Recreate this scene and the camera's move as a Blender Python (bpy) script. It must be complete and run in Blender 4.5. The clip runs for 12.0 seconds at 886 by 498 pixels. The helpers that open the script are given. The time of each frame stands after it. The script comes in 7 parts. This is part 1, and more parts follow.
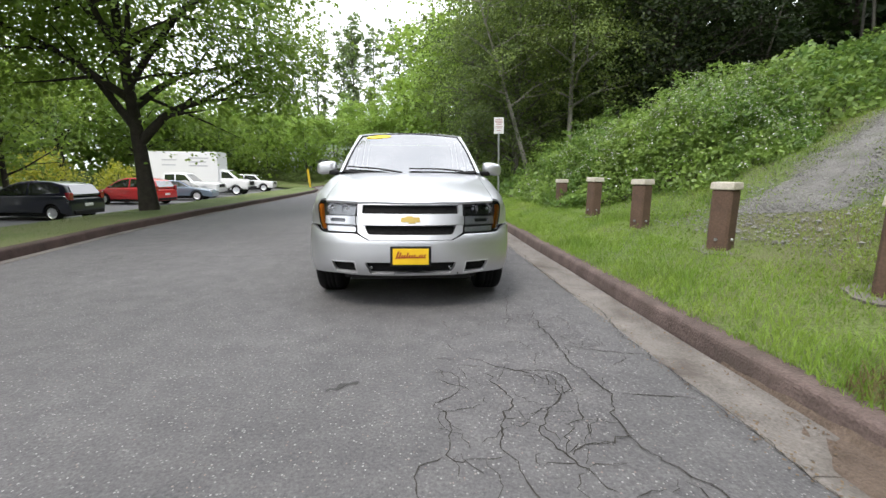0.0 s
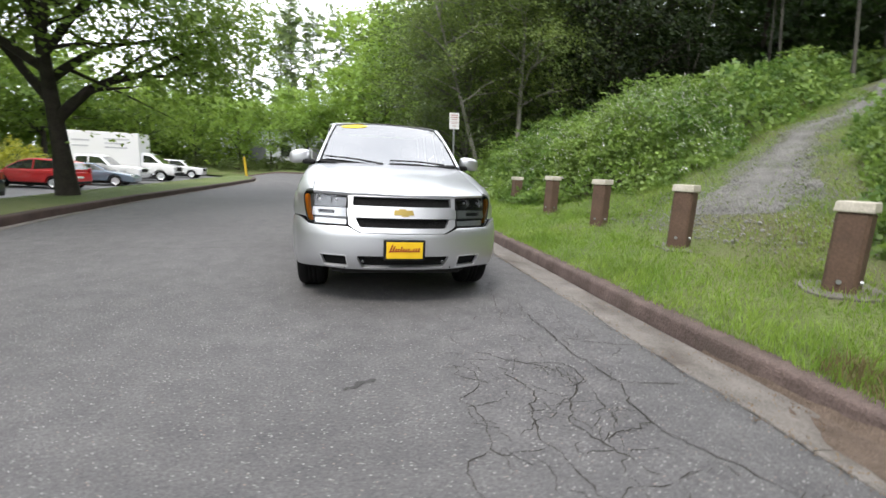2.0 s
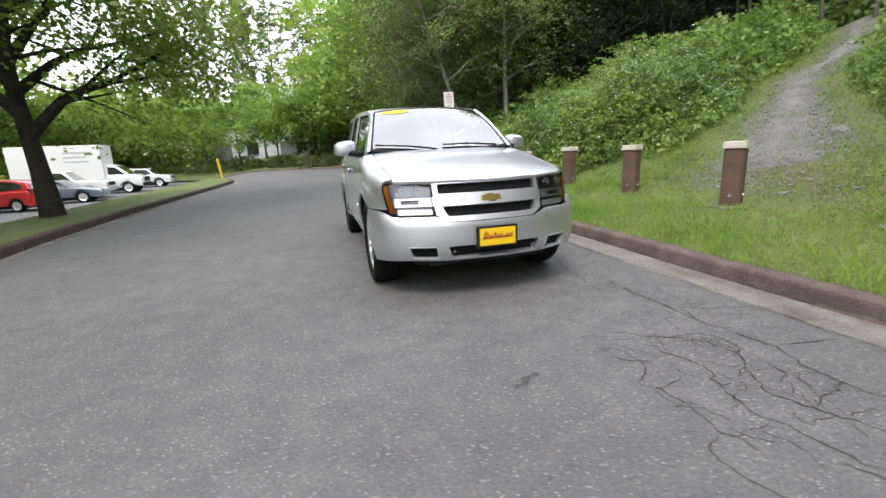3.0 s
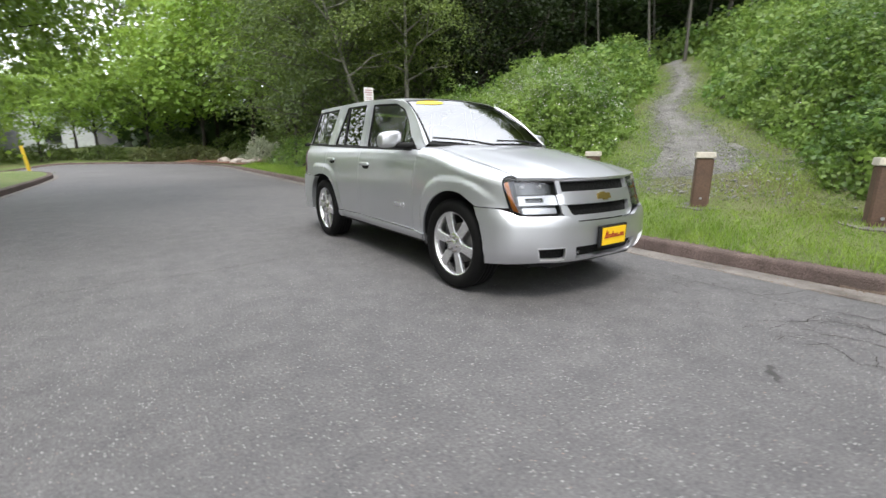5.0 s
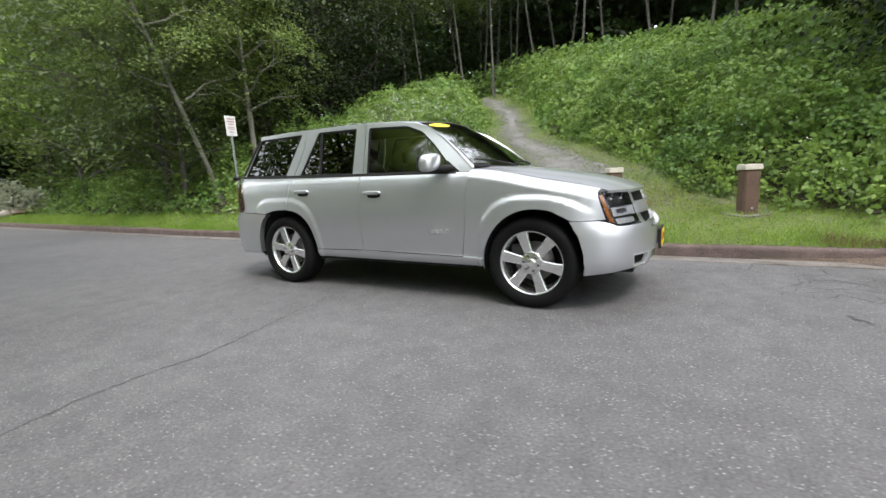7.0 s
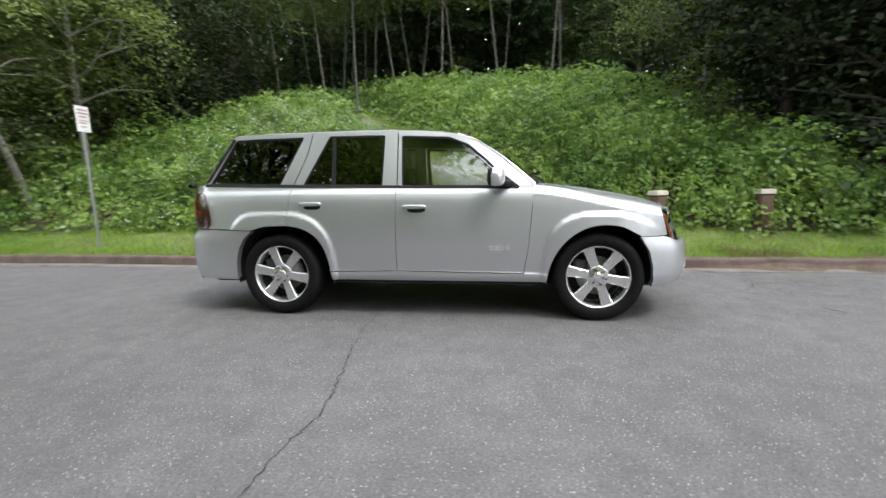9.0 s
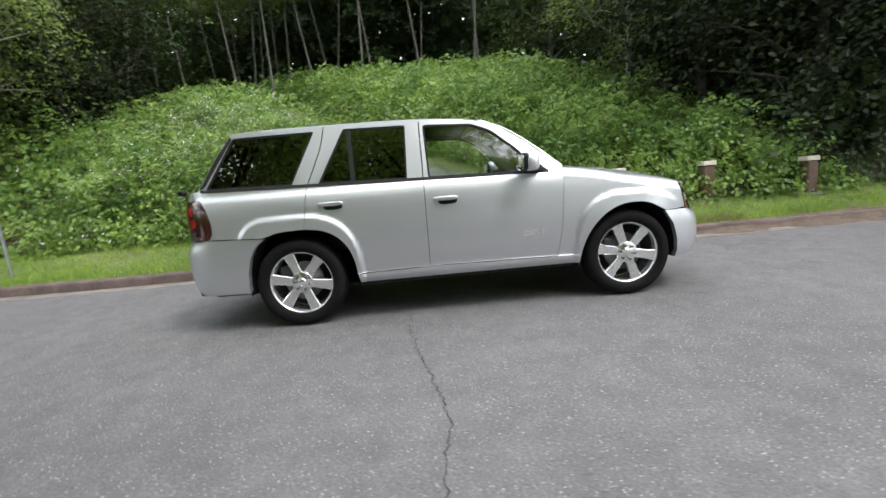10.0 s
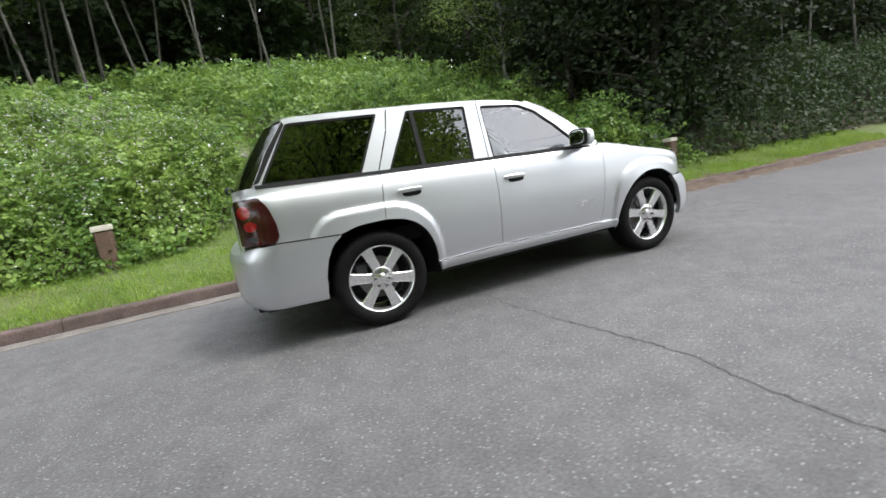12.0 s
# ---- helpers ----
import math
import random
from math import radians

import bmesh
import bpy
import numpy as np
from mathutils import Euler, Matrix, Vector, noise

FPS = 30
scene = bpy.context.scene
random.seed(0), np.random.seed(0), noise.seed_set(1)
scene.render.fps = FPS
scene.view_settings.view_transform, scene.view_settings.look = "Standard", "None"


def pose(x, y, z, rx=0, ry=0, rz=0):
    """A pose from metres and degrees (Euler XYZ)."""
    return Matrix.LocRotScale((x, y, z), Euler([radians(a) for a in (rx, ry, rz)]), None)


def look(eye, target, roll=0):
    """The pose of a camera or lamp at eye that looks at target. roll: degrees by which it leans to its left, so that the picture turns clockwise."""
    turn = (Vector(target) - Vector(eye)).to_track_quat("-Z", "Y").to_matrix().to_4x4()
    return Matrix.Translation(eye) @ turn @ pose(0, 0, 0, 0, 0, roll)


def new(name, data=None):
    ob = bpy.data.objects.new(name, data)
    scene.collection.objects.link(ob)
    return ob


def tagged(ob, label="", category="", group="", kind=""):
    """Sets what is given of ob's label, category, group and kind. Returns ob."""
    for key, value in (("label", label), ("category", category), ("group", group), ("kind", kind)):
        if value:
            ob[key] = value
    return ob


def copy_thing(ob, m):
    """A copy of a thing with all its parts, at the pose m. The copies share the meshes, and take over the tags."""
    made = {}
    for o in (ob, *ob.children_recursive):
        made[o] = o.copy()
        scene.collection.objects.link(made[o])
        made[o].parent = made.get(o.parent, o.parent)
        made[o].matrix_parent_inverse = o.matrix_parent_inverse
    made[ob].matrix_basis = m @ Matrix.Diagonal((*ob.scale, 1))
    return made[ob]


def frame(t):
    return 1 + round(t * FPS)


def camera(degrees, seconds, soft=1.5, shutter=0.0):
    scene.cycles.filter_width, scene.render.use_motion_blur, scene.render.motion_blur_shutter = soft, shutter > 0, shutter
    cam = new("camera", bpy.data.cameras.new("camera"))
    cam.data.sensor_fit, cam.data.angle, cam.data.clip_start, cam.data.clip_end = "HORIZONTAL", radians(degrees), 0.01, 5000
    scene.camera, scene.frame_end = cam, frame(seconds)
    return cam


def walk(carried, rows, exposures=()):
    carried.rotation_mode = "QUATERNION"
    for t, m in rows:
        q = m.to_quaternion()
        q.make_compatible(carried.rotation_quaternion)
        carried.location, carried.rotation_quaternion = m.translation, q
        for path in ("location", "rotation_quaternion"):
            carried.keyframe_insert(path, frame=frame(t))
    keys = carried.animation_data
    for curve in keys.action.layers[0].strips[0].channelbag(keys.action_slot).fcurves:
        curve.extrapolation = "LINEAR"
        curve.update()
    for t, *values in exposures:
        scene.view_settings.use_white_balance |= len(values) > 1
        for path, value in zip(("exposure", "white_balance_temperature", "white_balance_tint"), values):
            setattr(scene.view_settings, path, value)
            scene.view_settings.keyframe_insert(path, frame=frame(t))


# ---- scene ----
cam = camera(91.1, 12.0, soft=1.5, shutter=0.4)
PATH = [
    (0, (0.002, -4.492, 1.2), (0.149, -2.527, 0.853), 0.5),
    (0.5, (-0.004, -4.482, 1.203), (0.126, -2.516, 0.86), 1.3),
    (1, (-0.015, -4.463, 1.191), (0.122, -2.498, 0.846), 3.2),
    (1.5, (-0.105, -4.438, 1.191), (0.075, -2.471, 0.878), 4.6),
    (2, (-0.458, -4.4, 1.18), (-0.029, -2.481, 0.816), 2.7),
    (2.5, (-0.88, -4.256, 1.172), (-0.394, -2.358, 0.768), -1.8),
    (2.7, (-1.059, -4.16, 1.178), (-0.563, -2.272, 0.743), -2.3),
    (4.3, (-2.477, -3.368, 1.175), (-1.553, -1.637, 0.786), 1.3),
    (4.5, (-2.66, -3.241, 1.179), (-1.654, -1.563, 0.764), 2.6),
    (5, (-3.024, -2.852, 1.149), (-1.89, -1.266, 0.704), 0.1),
    (5.5, (-3.384, -2.468, 1.128), (-2.083, -0.995, 0.755), -1.5),
    (6, (-3.725, -2.066, 1.117), (-2.254, -0.763, 0.743), -2.7),
    (6.5, (-3.98, -1.594, 1.113), (-2.418, -0.39, 0.78), -2.7),
    (7, (-4.275, -1.126, 1.117), (-2.565, -0.141, 0.79), -2.9),
    (7.2, (-4.335, -0.923, 1.092), (-2.601, 0.023, 0.781), -2.4),
    (8.8, (-4.652, 0.591, 1.13), (-2.71, 0.991, 0.867), -0.5),
    (9, (-4.667, 0.793, 1.127), (-2.704, 1.072, 0.865), -1.0),
    (9.5, (-4.674, 1.291, 1.134), (-2.705, 1.308, 0.786), -3.1),
    (10, (-4.604, 1.771, 1.157), (-2.63, 1.697, 0.841), -4.9),
    (10.5, (-4.573, 2.264, 1.162), (-2.637, 1.902, 0.811), -7.0),
    (11, (-4.468, 2.749, 1.162), (-2.551, 2.317, 0.787), -8.0),
    (11.5, (-4.346, 3.214, 1.173), (-2.472, 2.605, 0.831), -7.6),
    (12, (-4.171, 3.664, 1.18), (-2.351, 2.923, 0.805), -8.7),
]
walk(cam, [(t, look(eye, target, roll)) for t, eye, target, roll in PATH], exposures=((0.0, 1.2, 6550, 11.2), (2.5, 1.25, 6550, 11.2), (4.5, 1.35, 6550, 11.2), (7.0, 1.4, 6500, 11.2), (12.0, 1.5, 6420, 11.4)))

# ---------------------------------------------------------------- world and light
world = bpy.data.worlds.new("overcast_sky")
scene.world = world
world.use_nodes = True
wn = world.node_tree.nodes
wl = world.node_tree.links
wn.clear()
SUN_UP, SUN_ROUND = 58.0, 215.0
sky = wn.new("ShaderNodeTexSky")
sky.sky_type = "NISHITA"
sky.sun_disc = False
sky.sun_elevation, sky.sun_rotation = radians(SUN_UP), radians(SUN_ROUND)
sky.air_density, sky.dust_density, sky.ozone_density = 1.0, 4.0, 1.0
cloud = wn.new("ShaderNodeTexNoise")
cloud.inputs["Scale"].default_value, cloud.inputs["Detail"].default_value = 1.6, 5
cover = wn.new("ShaderNodeValToRGB")
cover.color_ramp.elements[0].position, cover.color_ramp.elements[0].color = 0.25, (8.3, 8.8, 9.5, 1)
cover.color_ramp.elements[1].position, cover.color_ramp.elements[1].color = 0.75, (12.7, 13.1, 13.7, 1)
veil = wn.new("ShaderNodeMixRGB")
veil.inputs[0].default_value = 0.86
back = wn.new("ShaderNodeBackground")
back.inputs["Strength"].default_value = 0.11
out = wn.new("ShaderNodeOutputWorld")
wl.new(cloud.outputs["Fac"], cover.inputs[0])
wl.new(sky.outputs[0], veil.inputs[1])
wl.new(cover.outputs[0], veil.inputs[2])
wl.new(veil.outputs[0], back.inputs[0])
wl.new(back.outputs[0], out.inputs[0])

sun = new("sun", bpy.data.lights.new("sun", "SUN"))
sun.data.energy, sun.data.angle, sun.data.color = 1.0, radians(14), (1.0, 0.97, 0.92)
sun.matrix_world = look((0, 0, 30), (30 * math.sin(radians(SUN_ROUND)) / -math.tan(radians(SUN_UP)), 30 * math.cos(radians(SUN_ROUND)) / -math.tan(radians(SUN_UP)), 0))


# ---------------------------------------------------------------- materials
def material(name):
    m = bpy.data.materials.new(name)
    m.use_nodes = True
    nt = m.node_tree
    return m, nt, nt.nodes["Principled BSDF"]


def node(nt, kind, **values):
    n = nt.nodes.new(kind)
    for k, v in values.items():
        n.inputs[k.replace("_", " ")].default_value = v
    return n


def ramp(nt, source, *stops):
    r = nt.nodes.new("ShaderNodeValToRGB")
    while len(r.color_ramp.elements) < len(stops):
        r.color_ramp.elements.new(0.5)
    for e, (p, c) in zip(r.color_ramp.elements, stops):
        e.position, e.color = p, (*c, 1)
    nt.links.new(source, r.inputs[0])
    return r.outputs[0]


def blend(nt, fac, a, b, mode="MIX"):
    m = nt.nodes.new("ShaderNodeMixRGB")
    m.blend_type = mode
    for i, v in enumerate((fac, a, b)):
        if hasattr(v, "is_linked"):
            nt.links.new(v, m.inputs[i])
        else:
            m.inputs[i].default_value = v if i == 0 else (*v, 1)
    return m.outputs[0]


def noise_of(nt, scale, detail=4.0, rough=0.55, where="Object"):
    co = nt.nodes.new("ShaderNodeTexCoord")
    n = node(nt, "ShaderNodeTexNoise", Scale=scale, Detail=detail, Roughness=rough)
    nt.links.new(co.outputs[where], n.inputs["Vector"])
    return n.outputs["Fac"]


def bump(nt, bsdf, height, strength, distance):
    b = node(nt, "ShaderNodeBump", Strength=strength, Distance=distance)
    nt.links.new(height, b.inputs["Height"])
    nt.links.new(b.outputs[0], bsdf.inputs["Normal"])


def mottled(name, dark, light, scale, rough=0.85, fine=None, relief=0.3, depth=0.01, metallic=0.0, stain=None):
    """A surface with two scales of variation and fine relief."""
    m, nt, p = material(name)
    big = ramp(nt, noise_of(nt, scale), (0.3, dark), (0.7, light))
    f = noise_of(nt, fine or scale * 14, 3)
    c = blend(nt, 0.35, big, ramp(nt, f, (0.35, tuple(v * 0.72 for v in dark)), (0.68, tuple(min(1, v * 1.15) for v in light))))
    if stain:
        c = blend(nt, ramp(nt, noise_of(nt, scale * 0.4, 6, 0.7), (0.5, (0, 0, 0)), (0.68, (0.8, 0.8, 0.8))), c, stain)
    nt.links.new(c, p.inputs["Base Color"])
    p.inputs["Roughness"].default_value, p.inputs["Metallic"].default_value = rough, metallic
    bump(nt, p, f, relief, depth)
    return m


def plain(name, colour, rough=0.5, metallic=0.0, coat=0.0):
    m, nt, p = material(name)
    c = blend(nt, ramp(nt, noise_of(nt, 9, 5), (0.35, (0, 0, 0)), (0.75, (1, 1, 1))), tuple(v * 0.9 for v in colour), colour)
    nt.links.new(c, p.inputs["Base Color"])
    p.inputs["Roughness"].default_value, p.inputs["Metallic"].default_value = rough, metallic
    p.inputs["Coat Weight"].default_value = coat
    return m


def leafy(name, dark, mid, light, through_colour, gloss=0.45, veil=0.35, shine=0.28):
    """Leaves: each one a shade of its own, some light coming through."""
    m, nt, p = material(name)
    geo = nt.nodes.new("ShaderNodeNewGeometry")
    half = lambda a, b: tuple((p + q) / 2 for p, q in zip(a, b))
    c = ramp(nt, geo.outputs["Random Per Island"], (0.0, half(dark, mid)), (0.55, mid), (1.0, half(mid, light)))
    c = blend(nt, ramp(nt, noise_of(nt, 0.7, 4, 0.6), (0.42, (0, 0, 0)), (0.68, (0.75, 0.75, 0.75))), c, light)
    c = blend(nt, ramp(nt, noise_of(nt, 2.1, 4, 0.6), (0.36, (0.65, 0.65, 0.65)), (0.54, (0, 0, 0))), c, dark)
    nt.links.new(c, p.inputs["Base Color"])
    p.inputs["Roughness"].default_value = gloss
    p.inputs["Specular IOR Level"].default_value = shine
    tr = node(nt, "ShaderNodeBsdfTranslucent")
    nt.links.new(blend(nt, 0.6, c, through_colour), tr.inputs[0])
    mix = node(nt, "ShaderNodeMixShader", Fac=veil)
    nt.links.new(p.outputs[0], mix.inputs[1])
    nt.links.new(tr.outputs[0], mix.inputs[2])
    nt.links.new(mix.outputs[0], nt.nodes["Material Output"].inputs[0])
    return m


def asphalt_material():
    m, nt, p = material("asphalt")
    co = nt.nodes.new("ShaderNodeTexCoord")
    chips = node(nt, "ShaderNodeTexVoronoi", Scale=85.0)
    nt.links.new(co.outputs["Object"], chips.inputs["Vector"])
    patch = noise_of(nt, 0.35, 6, 0.6)
    base = ramp(nt, patch, (0.3, (0.074, 0.072, 0.074)), (0.7, (0.136, 0.132, 0.134)))
    grit = ramp(nt, noise_of(nt, 60, 4, 0.7), (0.32, (0.032, 0.031, 0.032)), (0.68, (0.205, 0.2, 0.2)))
    c = blend(nt, 0.45, base, grit)
    c = blend(nt, 0.75, c, ramp(nt, noise_of(nt, 4.5, 6, 0.7), (0.34, (0.66, 0.66, 0.67)), (0.64, (1.05, 1.04, 1.03))), "MULTIPLY")
    # pale and reddish stones of the aggregate
    pick = nt.nodes.new("ShaderNodeSeparateColor")
    nt.links.new(chips.outputs["Color"], pick.inputs[0])
    near = ramp(nt, chips.outputs["Distance"], (0.3, (1, 1, 1)), (0.5, (0, 0, 0)))
    rare = ramp(nt, pick.outputs[0], (0.85, (0, 0, 0)), (0.96, (1, 1, 1)))
    stone = ramp(nt, pick.outputs[1], (0.0, (0.33, 0.323, 0.315)), (0.7, (0.22, 0.215, 0.21)), (1.0, (0.22, 0.155, 0.138)))
    c = blend(nt, blend(nt, 1.0, near, rare, "MULTIPLY"), c, stone)
    nt.links.new(c, p.inputs["Base Color"])
    p.inputs["Roughness"].default_value = 0.82
    bump(nt, p, blend(nt, 0.5, chips.outputs["Distance"], noise_of(nt, 120, 3)), 0.55, 0.006)
    return m


ASPHALT = asphalt_material()
LOT = mottled("lot_asphalt", (0.11, 0.11, 0.11), (0.16, 0.16, 0.16), 0.5, 0.85, 60)
CRACK = mottled("crack_filled_with_dirt", (0.018, 0.016, 0.014), (0.05, 0.045, 0.038), 12, 0.95)
TAR = mottled("worn_tar", (0.03, 0.029, 0.028), (0.07, 0.068, 0.066), 14, 0.85)
CONCRETE = mottled("gutter_concrete", (0.1, 0.09, 0.08), (0.23, 0.208, 0.187), 3.2, 0.9, 60, 0.9, 0.008, stain=(0.065, 0.05, 0.04))
KERB = mottled("red_painted_kerb", (0.058, 0.04, 0.034), (0.16, 0.115, 0.102), 4.5, 0.9, 55, 1.0, 0.012, stain=(0.07, 0.052, 0.043))
KERB_DIRTY = mottled("dirty_red_kerb", (0.045, 0.027, 0.023), (0.1, 0.064, 0.055), 3.4, 0.9, 45, 1.0, 0.01, stain=(0.04, 0.03, 0.025))
DRIFT = mottled("soil_and_husks", (0.07, 0.05, 0.036), (0.17, 0.125, 0.095), 5.0, 1.0, 70, 1.0, 0.02, stain=(0.06, 0.045, 0.03))
GROUND = mottled("grass_ground", (0.075, 0.115, 0.025), (0.15, 0.19, 0.055), 0.9, 0.95, 30, 0.9, 0.06, stain=(0.13, 0.115, 0.06))
LAWN = mottled("mown_lawn", (0.07, 0.11, 0.028), (0.145, 0.18, 0.055), 0.35, 0.95, 45, 0.8, 0.03, stain=(0.17, 0.17, 0.075))
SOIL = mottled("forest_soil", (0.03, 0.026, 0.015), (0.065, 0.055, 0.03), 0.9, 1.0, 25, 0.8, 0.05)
GRAVEL = mottled("grey_gravel", (0.12, 0.115, 0.105), (0.27, 0.26, 0.245), 3.0, 0.95, 60, 1.0, 0.04, stain=(0.11, 0.13, 0.06))
BARE = mottled("trodden_earth", (0.1, 0.105, 0.07), (0.2, 0.205, 0.145), 1.6, 0.95, 44, 1.0, 0.04, stain=(0.1, 0.145, 0.042))
MULCH = mottled("red_brown_mulch", (0.1, 0.045, 0.028), (0.18, 0.085, 0.05), 3, 1.0, 40, 0.8, 0.04)
POST_WOOD = mottled("brown_stained_wood", (0.085, 0.05, 0.034), (0.15, 0.092, 0.063), 3, 0.8, 50, 0.4, 0.004, stain=(0.06, 0.045, 0.035))
CAP_STONE = mottled("pale_cap_concrete", (0.44, 0.4, 0.33), (0.6, 0.56, 0.48), 7, 0.9, 60, 0.5, 0.004, stain=(0.3, 0.26, 0.2))
BARK = mottled("dark_bark", (0.022, 0.018, 0.015), (0.055, 0.046, 0.037), 5, 0.95, 30, 1.0, 0.03)
PALE_BARK = mottled("pale_alder_bark", (0.045, 0.042, 0.035), (0.125, 0.118, 0.1), 2.2, 0.9, 16, 0.6, 0.015, stain=(0.08, 0.085, 0.05))
ALDER_BARK = mottled("light_alder_bark", (0.12, 0.112, 0.095), (0.26, 0.245, 0.215), 2.2, 0.9, 16, 0.6, 0.012, stain=(0.1, 0.105, 0.07))
LEAF_MAPLE = leafy("maple_leaves", (0.042, 0.088, 0.016), (0.1, 0.178, 0.032), (0.2, 0.295, 0.06), (0.42, 0.58, 0.09), veil=0.47)
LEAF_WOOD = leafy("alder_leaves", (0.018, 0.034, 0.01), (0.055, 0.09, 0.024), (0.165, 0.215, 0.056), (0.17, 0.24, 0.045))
LEAF_DARK = leafy("conifer_needles", (0.014, 0.03, 0.01), (0.026, 0.05, 0.016), (0.045, 0.08, 0.022), (0.06, 0.1, 0.02))
# near-black greens: the canopy's shade is put into the leaf colour
LEAF_SHADED = leafy("shaded_dense_leaves", (0.006, 0.013, 0.004), (0.014, 0.026, 0.007), (0.036, 0.056, 0.015), (0.028, 0.048, 0.009), 0.6)
DRY_GRASS = leafy("dry_grass", (0.12, 0.09, 0.045), (0.2, 0.155, 0.08), (0.3, 0.25, 0.13), (0.25, 0.2, 0.08), 0.7)
LEAF_BRIGHT = leafy("bright_spring_leaves", (0.12, 0.21, 0.033), (0.185, 0.31, 0.05), (0.28, 0.4, 0.085), (0.4, 0.55, 0.08))
# pale greens: distance haze is mixed into the poplars' leaf colour
LEAF_POPLAR = leafy("hazy_poplar_leaves", (0.11, 0.165, 0.065), (0.17, 0.24, 0.1), (0.24, 0.31, 0.15), (0.34, 0.44, 0.16))
# natural leaf variation, its contrast raised to paint in highlights and shaded gaps
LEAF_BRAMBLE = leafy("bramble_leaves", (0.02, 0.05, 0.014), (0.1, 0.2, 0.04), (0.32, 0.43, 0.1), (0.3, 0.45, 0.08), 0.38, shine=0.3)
# undergrowth greens darkened for the shade of overhanging trees
LEAF_UNDER_SHADED = leafy("shaded_undergrowth_leaves", (0.008, 0.019, 0.006), (0.024, 0.05, 0.013), (0.062, 0.1, 0.027), (0.05, 0.085, 0.016), 0.5)
LEAF_WEED = leafy("low_weeds", (0.05, 0.09, 0.02), (0.13, 0.19, 0.045), (0.25, 0.29, 0.09), (0.25, 0.32, 0.07), 0.6)
# alder leaves again, lightened so that sunlight is in their colour
LEAF_ALDER_LIT = leafy("sunlit_alder_leaves", (0.05, 0.085, 0.02), (0.115, 0.17, 0.04), (0.23, 0.29, 0.08), (0.3, 0.4, 0.08))
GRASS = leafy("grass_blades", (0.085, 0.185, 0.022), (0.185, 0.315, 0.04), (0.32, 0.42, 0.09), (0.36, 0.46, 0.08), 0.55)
# darker copy of the grass, with the maple's shade in its colour
SHADE_GRASS = leafy("shaded_verge_blades", (0.05, 0.1, 0.02), (0.1, 0.17, 0.035), (0.19, 0.24, 0.07), (0.2, 0.28, 0.06), 0.6)
FLOWER = plain("white_blossom", (0.72, 0.69, 0.7), 0.8)
LITTER = leafy("dead_leaves", (0.06, 0.035, 0.022), (0.12, 0.08, 0.05), (0.27, 0.21, 0.14), (0.2, 0.12, 0.05), 0.8)
STONE = leafy("loose_stones", (0.2, 0.195, 0.185), (0.31, 0.3, 0.285), (0.46, 0.45, 0.43), (0.05, 0.05, 0.05), 0.9)
METAL = mottled("galvanised_steel", (0.35, 0.36, 0.37), (0.5, 0.51, 0.52), 6, 0.45, 80, 0.1, 0.001, 0.8)
SIGN_WHITE = plain("sign_white", (0.78, 0.78, 0.77), 0.5)
SIGN_INK = plain("sign_ink", (0.5, 0.3, 0.29), 0.5)
YELLOW = mottled("yellow_paint", (0.6, 0.4, 0.02), (0.75, 0.52, 0.04), 4, 0.6)
ROCK = mottled("garden_rock", (0.25, 0.22, 0.19), (0.45, 0.4, 0.35), 2, 0.9, 20, 0.8, 0.03)


# ---------------------------------------------------------------- mesh helpers
def mesh_of(name, verts, faces, mat, smooth=False):
    """A mesh from arrays; faces all have the same number of corners."""
    verts, faces = np.asarray(verts, dtype=np.float32), np.asarray(faces, dtype=np.int32)
    me = bpy.data.meshes.new(name)
    me.vertices.add(len(verts))
    me.vertices.foreach_set("co", verts.ravel())
    n, k = faces.shape
    me.loops.add(n * k)
    me.loops.foreach_set("vertex_index", faces.ravel())
    me.polygons.add(n)
    me.polygons.foreach_set("loop_start", np.arange(0, n * k, k, dtype=np.int32))
    me.polygons.foreach_set("use_smooth", np.full(n, smooth))
    me.update(calc_edges=True)
    me.validate()
    me.materials.append(mat)
    return me


def part(name, data, mat, parent=None, label=""):
    """Links a bmesh or mesh as one object under its thing."""
    if isinstance(data, bmesh.types.BMesh):
        me = bpy.data.meshes.new(name)
        data.to_mesh(me)
        data.free()
        me.materials.append(mat)
        data = me
    ob = new(name, data)
    ob.parent = parent
    return tagged(ob, label)


def thing(name, label, category, group="", kind="", at=None):
    ob = new(name)
    if at is not None:
        ob.matrix_basis = at
    return tagged(ob, label, category, group, kind)


def smooth_all(bm):
    for f in bm.faces:
        f.smooth = True
    return bm


def box(x0, x1, y0, y1, z0, z1, bevel=0.0, segments=2, bm=None):
    bm = bm or bmesh.new()
    made = bmesh.ops.create_cube(bm, size=1.0)["verts"]
    bmesh.ops.scale(bm, verts=made, vec=(x1 - x0, y1 - y0, z1 - z0))
    bmesh.ops.translate(bm, verts=made, vec=((x0 + x1) / 2, (y0 + y1) / 2, (z0 + z1) / 2))
    if bevel:
        edges = list({e for v in made for e in v.link_edges})
        bmesh.ops.bevel(bm, geom=edges, offset=bevel, segments=segments, affect="EDGES", profile=0.6)
    return bm


